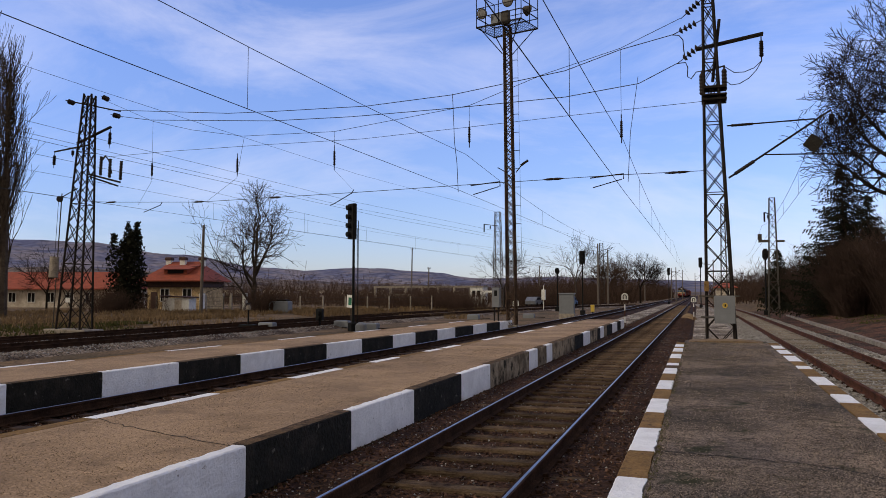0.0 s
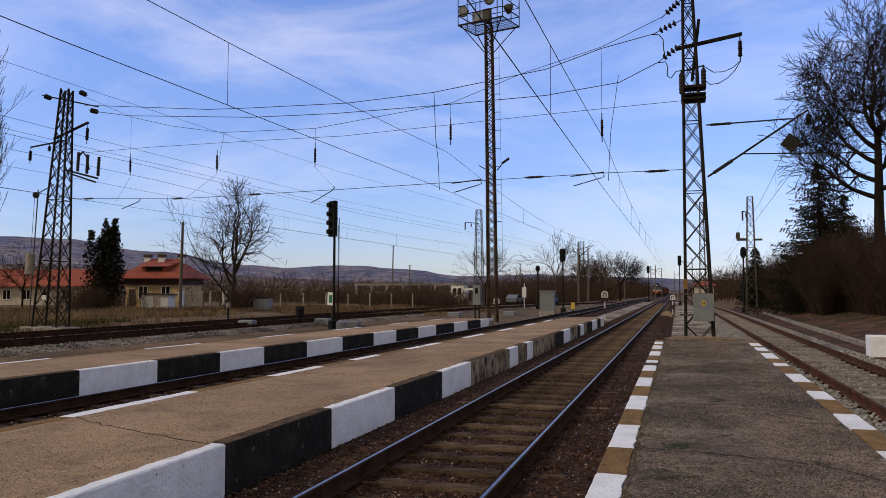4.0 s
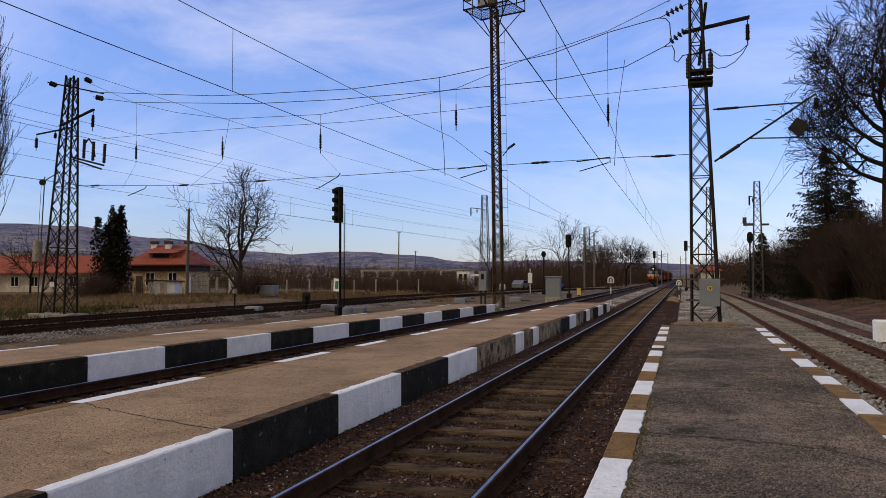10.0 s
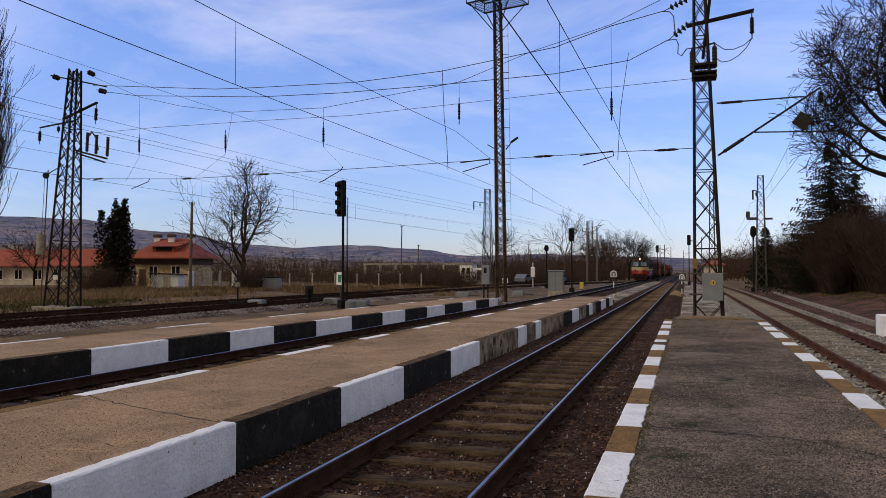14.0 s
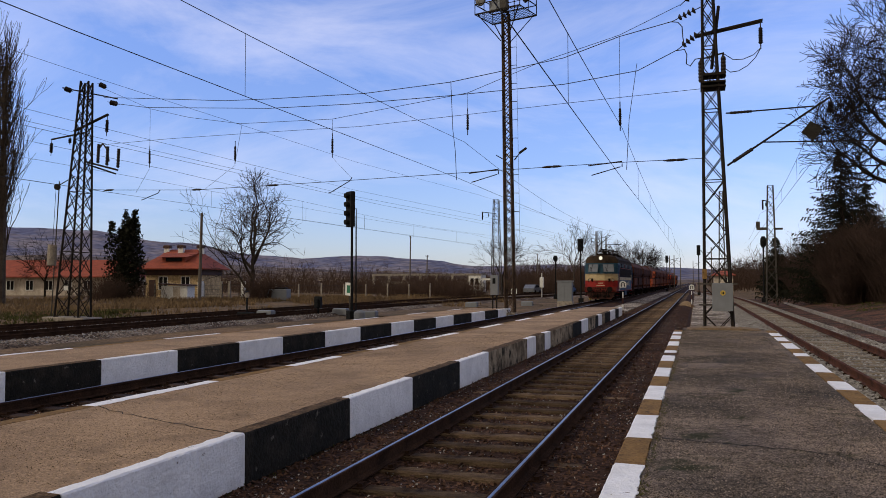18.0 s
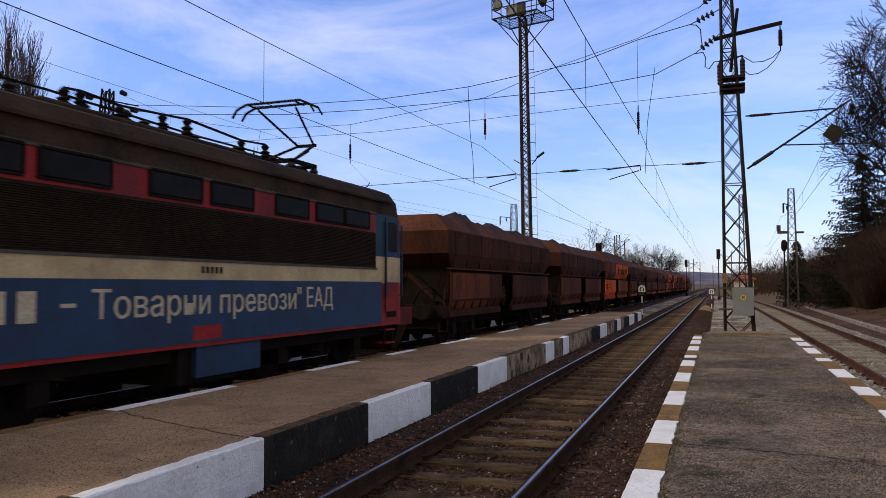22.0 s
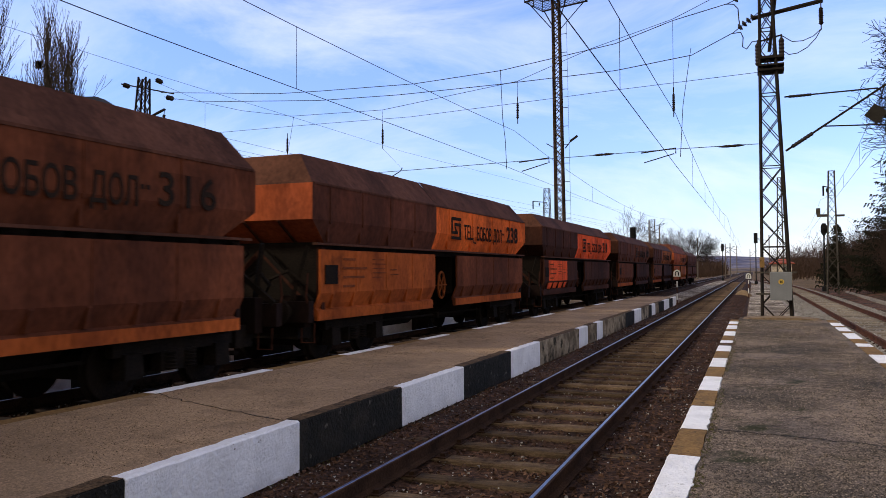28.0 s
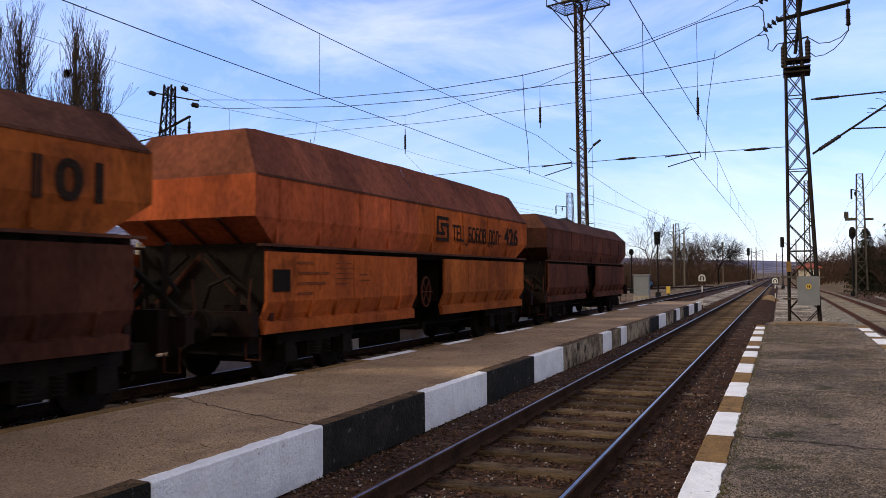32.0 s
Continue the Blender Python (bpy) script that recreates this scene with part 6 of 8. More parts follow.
for i, (x, y, h) in enumerate(((-12.0, 190, 9.5), (-6.4, 205, 8.5), (-4.4, 240, 9.0), (-1.0, 280, 9.0), (3.0, 170, 9.0), (2.5, 230, 9.0), (-13.5, 125, 9.0), (-14.2, 118, 9.5), (-4.9, 190, 8.2))):
    o = thing("catenary_pole", "pale concrete line pole in the distance", "pole", pose(x, y, -0.3), group="distant poles")
    part("shaft", Mesh().bar((0, 0, 0), (0, 0, h), 0.15, 0.1, 8), M_POLE, o)
    part("cantilever", Mesh().bar((0, 0, h - 1.2), (2.2 if i % 2 else -2.2, 0, h - 0.6), 0.05).bar((0, 0, h - 2.4), (2.2 if i % 2 else -2.2, 0, h - 0.6), 0.05), M_STEEL, o)


def light_signal(x, y, z, h, label, turn=0.0, big=1.0, lamps=3, round_top=False):
    o = thing("light_signal", label, "railway signal", pose(x, y, z, 0, 0, turn), group="light signals along the tracks")
    part("mast", Mesh().bar((0, 0, 0), (0, 0, h * 0.8), 0.075, 0.065, 10), M_SIGNAL, o)
    part("base", Mesh().chamfer(-0.22, 0.22, -0.22, 0.22, -0.1, 0.45, 0.05), M_SIGNAL, o)
    hh = h * 0.2 * big
    hd = Mesh()
    w = 0.26 if big < 1.3 else 0.31
    if round_top:
        hd.prism([(-w, 0.25), (-w * 0.5, 0), (w * 0.5, 0), (w, 0.25), (w, hh - 0.25), (w * 0.5, hh), (-w * 0.5, hh), (-w, hh - 0.25)], -0.12, 0.12)
    else:
        hd.chamfer(-w, w, -0.12, 0.12, 0, hh, 0.04)
    head = part("head", hd, M_SIGNAL, o, m=pose(0, -0.1, h - hh))
    for k in range(lamps):
        zz = hh * (k + 0.5) / lamps
        part("hood", Mesh().lathe((0, -0.12, zz + 0.02), (0, -1, -0.1), [(0, 0.13), (0.22, 0.14), (0.23, 0.12)], 12), M_SIGNAL, head)
    part("neck", Mesh().bar((0, 0, h * 0.78), (0, -0.1, h - hh + 0.05), 0.1), M_SIGNAL, o)
    return o


s = light_signal(-17.9, 39.0, -0.3, 6.95, "tall black four-lamp signal with ladder", turn=-38, big=1.4, lamps=4)
part("ladder", Mesh().path([(0.35, 0.1, 0.2), (0.35, 0.1, 6.0), (0.12, 0.1, 6.0)], 0.025).path([(0.25, 0.1, 0.2), (0.25, 0.1, 5.6)], 0.02), M_SIGNAL, s)
part("relay_pot", Mesh().lathe((0.9, 0, 0), (0, 0, 1), [(0, 0.3), (0.35, 0.3), (0.42, 0.24), (0.5, 0.1)], 14), M_CAB, s, "pale domed relay pot")
light_signal(-10.5, 75, -0.3, 6.1, "black light signal between the tracks", lamps=3)
light_signal(-5.5, 160, -0.3, 7.1, "distant black light signal", lamps=3)
light_signal(0.35, 120, -0.3, 7.3, "black light signal beside the main track", lamps=3)
light_signal(6.1, 80, -0.3, 6.3, "black signal with cut-corner head at the siding", big=0.85, lamps=1, round_top=True)
light_signal(-15.5, 90, -0.2, 4.9, "small black signal near the yard tracks", big=0.7, lamps=1, round_top=True)


def stop_disc(x, y, z, h, label):
    """A white board with an arch on a striped post."""
    o = thing("whistle_board", label, "track sign", pose(x, y, z), group="small track boards")
    ps = [(0, 0), (0.35, 1), (0.7, 0), (1.05, 1)]
    for a, c in ps:
        if a < h - 0.4:
            part("post_section", Mesh().bar((0, 0, a), (0, 0, min(a + 0.35, h - 0.3)), 0.035, n=8), M_SIGN_W if c else M_RUST_R, o)
    bd = [(0.19 * math.cos(w), 0.19 * math.sin(w)) for w in [math.pi * k / 10 for k in range(11)]]
    m = Mesh().prism([(-0.19, -0.2)] + [(0.19, -0.2)] + bd[:-1] + [(-0.19, 0.0)], -0.01, 0.01)
    b = part("board", m, M_SIGN_W, o, m=pose(0, 0, h))
    g = Mesh()
    pts = [(-0.085, -0.014, -0.15), (-0.085, -0.014, 0.0)] + [(-0.085 * math.cos(w), -0.014, 0.085 * math.sin(w)) for w in [math.pi * k / 8 for k in range(1, 8)]] + [(0.085, -0.014, 0.0), (0.085, -0.014, -0.15)]
    g.path(pts, 0.028)
    part("arch_mark", g, M_SIGNAL, b)
    return o


stop_disc(-10.9, 48, -0.3, 1.45, "white arch-marked board on a striped post by the tower")
stop_disc(-4.0, 45.6, -0.28, 1.85, "white arch-marked board on a striped post at the platform end")
d3 = stop_disc(-0.34, 60, -0.3, 1.6, "white arch-marked board with a sandy mound behind")
single("sand_mound", Mesh().lathe((-0.75, 64, -0.32), (0, 0, 1), [(0, 0.7), (0.15, 0.6), (0.35, 0.4), (0.5, 0.14)], 14), M_SAND, "small pale sand heap beside the track", "sand mound")

cab = thing("relay_cabinet", "grey steel relay cabinet with two doors", "cabinet", pose(-9.6, 60, -0.3))
part("plinth", Mesh().box(-0.6, 0.6, -0.3, 0.3, 0, 0.5), M_CONC, cab)
part("body", Mesh().chamfer(-0.56, 0.56, -0.28, 0.28, 0.5, 2.0, 0.03), M_CAB, cab)
part("roof_lip", Mesh().chamfer(-0.62, 0.62, -0.34, 0.34, 2.0, 2.08, 0.03), M_CAB, cab)
part("door", Mesh().box(-0.52, -0.02, -0.295, -0.28, 0.6, 1.9), M_CAB, cab)
part("door", Mesh().box(0.02, 0.52, -0.295, -0.28, 0.6, 1.9), M_CAB, cab)

# ---- overhead wires ----
def wire(pts, r=0.013, label="dark overhead wire", n=1):
    m = Mesh()
    m.path(pts, r, 4)
    return single("overhead_wire", m, M_WIRE, label, "wire", group="overhead wires")


def sagged(p, q, sag, n=14):
    p, q = Vector(p), Vector(q)
    return [tuple(p.lerp(q, i / n) - Vector((0, 0, sag * 4 * (i / n) * (1 - i / n)))) for i in range(n + 1)]


def run(name, pts, r=0.012):
    return wire(pts, r, name)


def line_pair(track_name, cx, contact, carrier, droppers):
    """Contact and carrier wire through (y, z) points, and droppers at some y."""
    def height(pts, y):
        for (a, za), (b, zb) in zip(pts, pts[1:]):
            if a <= y <= b:
                return za + (zb - za) * (y - a) / (b - a)
        return pts[-1][1]
    run("dark contact wire above the " + track_name, [(cx(y), y, z) for y, z in contact], 0.0085)
    run("dark carrier wire above the " + track_name, [(cx(y), y, z) for y, z in carrier], 0.0085)
    for y in droppers:
        d = Mesh().bar((cx(y), y, height(carrier, y)), (cx(y), y, height(contact, y)), 0.006)
        single("dropper_wire", d, M_WIRE, "thin vertical dropper of the overhead line", "wire", group="dropper wires")


def hung(y0, z0, y1, z1, sag, n=12):
    return [(y0 + (y1 - y0) * i / n, z0 + (z1 - z0) * i / n - 4 * sag * (i / n) * (1 - i / n)) for i in range(n + 1)]


line_pair("train track", lambda y: -8.55 + 0.01 * max(y - 28, 0), [(-35, 5.3), (9, 5.37), (28, 5.64), (85, 5.6), (140, 5.6), (260, 5.6)],
          hung(-32, 7.2, 29, 7.16, 0.62) + hung(29, 7.16, 85, 7.1, 0.9)[1:] + hung(85, 7.1, 140, 7.1, 0.8)[1:] + hung(140, 7.1, 200, 7.1, 0.8)[1:], [13.5, 2, 36, 44, 55, 66, 76, 95, 108, 122])
line_pair("near track", lambda y: -2.3, [(-35, 5.1), (27, 5.14), (50, 5.35), (140, 5.4), (250, 5.4)],
          hung(-30, 6.9, 26.5, 6.86, 0.55) + hung(26.5, 6.86, 80, 6.9, 0.62)[1:] + hung(80, 6.9, 135, 6.9, 0.6)[1:] + hung(135, 6.9, 190, 6.9, 0.6)[1:], [14.9, 4, 34, 43, 52, 62, 72, 92, 106, 120])
line_pair("siding", lambda y: 3.85 if y < 27 else 3.85 + 0.03 * (y - 27), [(-30, 5.95), (26.6, 5.95), (70, 6.0), (120, 6.0)],
          hung(-30, 8.0, 26.6, 7.45, 0.2) + hung(26.6, 7.45, 70, 7.4, 0.8)[1:] + hung(70, 7.4, 120, 7.2, 0.6)[1:], [36, 45, 55])
line_pair("yard track", lambda y: -22.0 if y < 60 else -22.0 + (y - 60) * 0.06, [(-20, 5.2), (27, 5.25), (85, 5.4), (140, 5.4)],
          hung(-20, 6.9, 29, 6.62, 0.1) + hung(29, 6.62, 85, 6.7, 0.3)[1:] + hung(85, 6.7, 140, 6.7, 0.4)[1:], [34, 41, 50, 60, 70])
line_pair("outer track", lambda y: -25.5 if y < 60 else -25.5 + (y - 60) * 0.05, [(-20, 5.7), (29, 5.8), (85, 5.9), (140, 5.9)],
          hung(-20, 6.6, 30, 6.72, 0.05) + hung(30, 6.72, 85, 7.1, 0.1)[1:] + hung(85, 7.1, 140, 7.0, 0.3)[1:], [37, 48, 58])
for k, (x, z) in enumerate(((-28, 11.75), (-28, 9.35), (-28, 8.82), (-25.5, 8.0))):
    run("thin feeder wire along the yard", [(x, -20, z - 0.1), (x, 26, z - 0.02), (x, 31, z), (x + 0.8, 60, z + 0.05), (x + 4, 86, z), (x + 9, 150, z)], 0.011)


def span(x, z):
    """A point in the plane of the cross-span between the two masts."""
    f = (0.68 - x) / 28.98
    return (x, 26.6 + 3.4 * f, z)


def across(label, pts, r):
    wire([span(x, z) for x, z in pts], r, label)


across("upper cross-span wire between the masts", [(-0.7, 10.37), (-2.4, 10.1), (-4.35, 9.6), (-8.7, 9.21), (-12.4, 9.16), (-17, 9.4), (-19.3, 9.55), (-22.6, 9.95), (-26.5, 10.42)], 0.014)
across("second cross-span wire between the masts", [(-0.55, 9.38), (-1.8, 8.85), (-4.35, 8.66), (-8.7, 8.7), (-13.1, 8.8), (-17, 9.0), (-23.8, 9.68), (-25.8, 10.06)], 0.014)
across("third cross-span wire with hangers", [(-0.4, 10.9), (-2.4, 10.15), (-5.2, 9.55), (-8.0, 8.73), (-13.9, 8.27), (-18.5, 8.48), (-21.3, 9.0), (-23.6, 9.6), (-26.9, 11.0)], 0.010)
across("thin fourth cross-span wire", [(0.3, 8.02), (-4.4, 7.98), (-8, 7.92), (-12.6, 7.86), (-17, 8.0), (-22.6, 8.14), (-26.4, 8.17)], 0.009)
across("lower steady wire across all tracks", [(0.3, 5.73), (-2.5, 5.77), (-8, 5.76), (-12.6, 5.74), (-17, 5.74), (-20.9, 5.75), (-26, 6.0), (-27.3, 6.09)], 0.012)
for x, z0, z1 in ((-2.4, 10.1, 6.85), (-8.0, 8.73, 7.15), (-13.87, 8.25, 6.7), (-18.4, 8.45, 6.75), (-23.6, 9.6, 6.9)):
    m = Mesh()
    p, q = span(x, z0), span(x - (0.35 if -20 < x < -15 else 0), z1)
    m.bar(p, q, 0.007)
    hanging_insulator(m, (q[0], q[1], q[2] + 1.0), 1.0, 0.06)
    single("hanger_insulator", m, M_INSUL, "vertical hanger with a dark rod insulator", "insulator", group="hangers of the cross-span")
wire([span(-8.68, 9.25), span(-8.6, 7.4), span(-8.5, 6.6), span(-8.45, 5.5)], 0.012, "vertical hanger over the train track")
wire([span(-1.82, 9.1), span(-2.1, 7.2), span(-2.2, 5.5)], 0.012, "vertical hanger over the near track")
for x, z, hl in ((-0.6, 5.73, 0.4), (-4.8, 5.77, 0.38), (-16.75, 5.74, 0.3), (-20.83, 5.76, 0.3), (-26.08, 6.0, 0.32)):
    single("section_insulator", Mesh().lathe(span(x, z), (1, -0.117, 0), [(-hl, 0.015), (-hl * 0.6, 0.04), (-hl * 0.2, 0.045), (0, 0.035), (hl * 0.2, 0.045), (hl * 0.6, 0.04), (hl, 0.015)], 8), M_INSUL, "dark rod insulator in the steady wire", "insulator", group="steady wire insulators")
for x in (-3.5, -7.95):
    m = Mesh().path([span(x, 5.72), span(x + 1.15, 5.80), (span(x + 1.15, 5.62))], 0.022).path([span(x + 1.1, 5.62), span(x + 0.1, 5.38)], 0.018)
    single("steady_arm", m, M_STEEL, "bent steel steady arm", "steady arm", group="steady arms over the tracks")


for x, z0 in ((-13.9, 5.34), (-23.9, 5.5)):
    m = Mesh().path([span(x, z0 - 0.02), span(x + 0.85, 5.72), span(x + 0.95, 5.86)], 0.018).path([span(x, z0 - 0.02), span(x - 0.15, z0 - 0.06)], 0.018)
    single("steady_arm", m, M_STEEL, "straight steel steady arm over the yard track", "steady arm", group="steady arms over the tracks")
for x, z0, x1, z1 in ((-18.75, 6.7, -20.4, 5.75), (-13.87, 6.7, -13.0, 5.86), (-23.6, 6.85, -24.4, 5.8)):
    wire([span(x, z0), span(x1, z1)], 0.006, "slack pull-off wire below a hanger")


# ---- buildings ----
def hip_roof(m, x0, x1, y0, y1, z0, z1, ridge):
    cx, hx = (x0 + x1) / 2, ridge / 2
    cy = (y0 + y1) / 2
    return m.add([(x0, y0, z0), (x1, y0, z0), (x1, y1, z0), (x0, y1, z0), (cx - hx, cy, z1), (cx + hx, cy, z1), (x0, y0, z0 - 0.12), (x1, y0, z0 - 0.12), (x1, y1, z0 - 0.12), (x0, y1, z0 - 0.12)],
                 [(0, 1, 5, 4), (1, 2, 5), (2, 3, 4, 5), (3, 0, 4), (6, 9, 8, 7), (0, 6, 7, 1), (1, 7, 8, 2), (2, 8, 9, 3), (3, 9, 6, 0)])


def window(parent, x, y, z, w, h):
    f = part("window", Mesh().box(x - w / 2, x + w / 2, y - 0.05, y, z, z + h), M_GLASS, parent)
    fr = Mesh().box(x - w / 2 - 0.06, x + w / 2 + 0.06, y - 0.09, y - 0.03, z - 0.08, z).box(x - w / 2 - 0.06, x + w / 2 + 0.06, y - 0.09, y - 0.03, z + h, z + h + 0.06)
    fr.box(x - w / 2 - 0.06, x - w / 2, y - 0.09, y - 0.03, z, z + h).box(x + w / 2, x + w / 2 + 0.06, y - 0.09, y - 0.03, z, z + h).box(x - 0.03, x + 0.03, y - 0.09, y - 0.03, z, z + h)
    part("frame", fr, M_SIGN_W, f)


house = thing("house", "stone-walled house with orange tiled hip roof and chimneys", "house", pose(-54.4, 74, -0.2, 0, 0, 12))
part("wall", Mesh().box(-3.0, 3.0, -3, 3, 0, 3.3), M_STONEW, house)
part("upper_boards", Mesh().box(-3.15, 3.15, -3.15, 3.15, 2.6, 3.35), M_WOOD, house)
part("roof", hip_roof(Mesh(), -3.75, 3.75, -3.8, 3.8, 3.35, 5.5, 3.0), M_ROOF, house, "orange clay tile hip roof")
dm = part("dormer", Mesh().add([(-1.3, -2.7, 4.05), (1.3, -2.7, 4.05), (1.3, -2.7, 4.55), (-1.3, -2.7, 4.55), (-1.6, -3.0, 4.55), (1.6, -3.0, 4.55), (2.1, -0.8, 5.1), (-2.1, -0.8, 5.1)], [(0, 1, 2, 3), (4, 5, 6, 7), (0, 3, 7), (1, 6, 2)]), M_ROOF, house)
part("dormer_window", Mesh().box(-0.9, 0.9, -2.74, -2.7, 4.1, 4.5), M_GLASS, dm)
for x, y in ((-1.9, -0.2), (-0.1, -0.6), (1.75, 0.3)):
    c = part("chimney", Mesh().box(x - 0.3, x + 0.3, y - 0.26, y + 0.26, 4.6, 5.65), M_SIGN_W, house, "white chimney")
    part("cap", Mesh().chamfer(x - 0.38, x + 0.38, y - 0.34, y + 0.34, 5.65, 5.98, 0.08), M_WOOD, c)
window(house, -1.0, -3, 1.1, 0.9, 1.3)
window(house, 1.5, -3, 1.1, 0.9, 1.3)
part("door", Mesh().box(-2.6, -1.9, -3.06, -3.0, 0, 2.1), M_WOOD, house)

barn = thing("long_building", "long low plastered building with faded red tiled roof", "building", pose(-79, 80, -0.2, 0, 0, 14))
part("wall", Mesh().box(-13, 11, -3, 3, 0, 2.6), M_PLASTER, barn)
part("roof", hip_roof(Mesh(), -13.6, 11.6, -3.8, 3.8, 2.55, 4.7, 22), M_ROOF, barn, "long red tiled roof")
for k, x in enumerate((-11, -8.5, -6, -3.5, -1, 1.5, 4, 6.5)):
    window(barn, x, -3, 0.9, 0.9, 1.1)
part("door", Mesh().box(8.6, 9.6, -3.06, -3, 0, 2.0), M_WOOD, barn)
annex = thing("small_house", "small house with weathered tiled roof", "house", pose(-66.5, 50, -0.2, 0, 0, 25))
part("wall", Mesh().box(-3, 3, -2.5, 2.5, 0, 1.9), M_PLASTER, annex)
part("roof", hip_roof(Mesh(), -3.6, 3.6, -3.1, 3.1, 1.9, 3.2, 3), M_ROOF, annex)
window(annex, 0, -2.5, 0.6, 0.8, 0.9)

shed = thing("garden_shed", "small whitewashed shed with a dark flat roof", "shed", pose(-50.0, 67, -0.2, 0, 0, 15))
part("wall", Mesh().box(-1.35, 1.35, -1, 1, 0, 1.5), M_SIGN_W, shed)
part("roof", Mesh().add([(-1.6, -1.2, 1.62), (1.6, -1.2, 1.5), (1.6, 1.2, 1.5), (-1.6, 1.2, 1.62), (-1.6, -1.2, 1.74), (1.6, -1.2, 1.6), (1.6, 1.2, 1.6), (-1.6, 1.2, 1.74)], [(0, 3, 2, 1), (4, 5, 6, 7), (0, 1, 5, 4), (1, 2, 6, 5), (2, 3, 7, 6), (3, 0, 4, 7)]), M_WOOD, shed)
part("door", Mesh().box(-0.1, 0.6, -1.04, -1, 0, 1.4), M_PLASTER, shed)

ruin = thing("ruined_hall", "roofless concrete hall with bare pillars and beams", "ruin", pose(-43, 122, -0.3))
part("wall", Mesh().box(-9, 8, 4, 4.3, 0, 2.0), M_CONC, ruin)
for x in (-9, -6.2, -3.4, -0.6, 2.2, 5.0, 7.8):
    part("pillar", Mesh().box(x - 0.18, x + 0.18, 0, 0.36, 0, 3.0), M_CONC, ruin)
part("beam", Mesh().box(-9.2, 8, -0.03, 0.39, 3.0, 3.3), M_CONC, ruin)
hut = thing("white_hut", "white concrete hut with two dark windows", "hut", pose(-33.2, 120, -0.3))
part("wall", Mesh().box(-1.0, 1.0, -1.5, 1.5, 0, 3.1), M_SIGN_W, hut)
part("roof", Mesh().box(-1.15, 1.15, -1.7, 1.7, 3.1, 3.25), M_CONC, hut)
for x in (-0.45, 0.35):
    part("window", Mesh().box(x - 0.25, x + 0.25, -1.53, -1.5, 1.5, 2.5), M_GLASS, hut)
part("porch_frame", Mesh().box(1.1, 1.35, -1.5, -1.2, 0, 2.2).box(3.0, 3.3, -1.5, -1.2, 0, 2.2).box(1.1, 3.3, -1.5, -1.2, 2.2, 2.5), M_SIGN_W, hut)
sth = thing("trackside_hut", "pale trackside hut far behind the platform", "hut", pose(4.3, 140, -0.3))
part("wall", Mesh().box(-1.5, 1.5, -2, 2, 0, 3.1), M_PLASTER, sth)
part("roof", hip_roof(Mesh(), -1.9, 1.9, -2.5, 2.5, 3.1, 3.8, 1.2), M_ROOF, sth)
window(sth, 0.6, -2, 1.5, 0.9, 1.1)

# poles, fence and yard furniture
def wood_pole(x, y, h, label, r=0.13):
    o = thing("utility_pole", label, "utility pole", pose(x, y, -0.3), group="wooden poles")
    part("shaft", Mesh().bar((0, 0, 0), (0.15, 0, h), r, r * 0.65, 8), M_POLE, o)
    part("insulator_pins", Mesh().bar((-0.1, 0, h - 0.2), (0.4, 0, h - 0.2), 0.03).bar((-0.1, 0, h - 0.2), (-0.1, 0, h), 0.03).bar((0.4, 0, h - 0.2), (0.4, 0, h), 0.03), M_STEEL, o)


wood_pole(-42.5, 60, 8.2, "tall leaning wooden utility pole by the house", 0.17)
wood_pole(-44.7, 120, 9.5, "wooden utility pole in the shrubs")
wood_pole(-41.8, 120, 6.3, "short wooden pole in the shrubs")
wood_pole(-27.5, 140, 7.0, "distant wooden pole behind the yard")
fp = thing("concrete_fence", "row of slim concrete fence posts with wire", "fence", pose(0, 0, 0))
for i in range(13):
    x = -52 + i * 2.0
    y = 66 + i * 1.3
    part("post", Mesh().box(x - 0.06, x + 0.06, y - 0.06, y + 0.06, -0.3, 1.5 + 0.15 * noise.noise((i * 1.7, 0, 0))), M_CONC, fp)
for z in (0.4, 0.9, 1.3):
    part("fence_wire", Mesh().path([(-52 + i * 2.0, 66 + i * 1.3, z) for i in range(13)], 0.012), M_WIRE, fp)
gate = thing("gate_posts", "pair of pale concrete gate posts with wire gate", "gate", pose(-39.5, 64, -0.25))
for x, r in ((-5.7, 0.2), (-3.4, 0.09), (-2.5, 0.09), (-1.0, 0.17)):
    part("post", Mesh().chamfer(x - r, x + r, -r, r, 0, 2.0, 0.03), M_SIGN_W if r > 0.1 else M_CONC, gate)
part("gate_frame", Mesh().path([(-3.3, 0, 0.2), (-1.2, 0, 0.2), (-1.2, 0, 1.7), (-3.3, 0, 1.7), (-3.3, 0, 0.2)], 0.03), M_STEEL, gate)
cart = thing("cable_reel_box", "grey metal bin with a cable reel in the grass", "bin", pose(-35.4, 62, -0.2))
part("body", Mesh().chamfer(-0.7, 0.8, -0.4, 0.4, 0.25, 1.25, 0.05), M_CAB, cart)
part("reel", Mesh().ring((-0.85, -0.2, 0.75), (0.3, 1, 0), 0.45, 0.06, 18, 6), M_CAB, cart)
part("lid", Mesh().chamfer(-0.4, 0.6, -0.35, 0.35, 1.25, 1.4, 0.05), M_STEEL, cart)
part("foot", Mesh().box(-0.6, -0.5, -0.3, 0.3, 0, 0.25).box(0.6, 0.7, -0.3, 0.3, 0, 0.25), M_STEEL, cart)


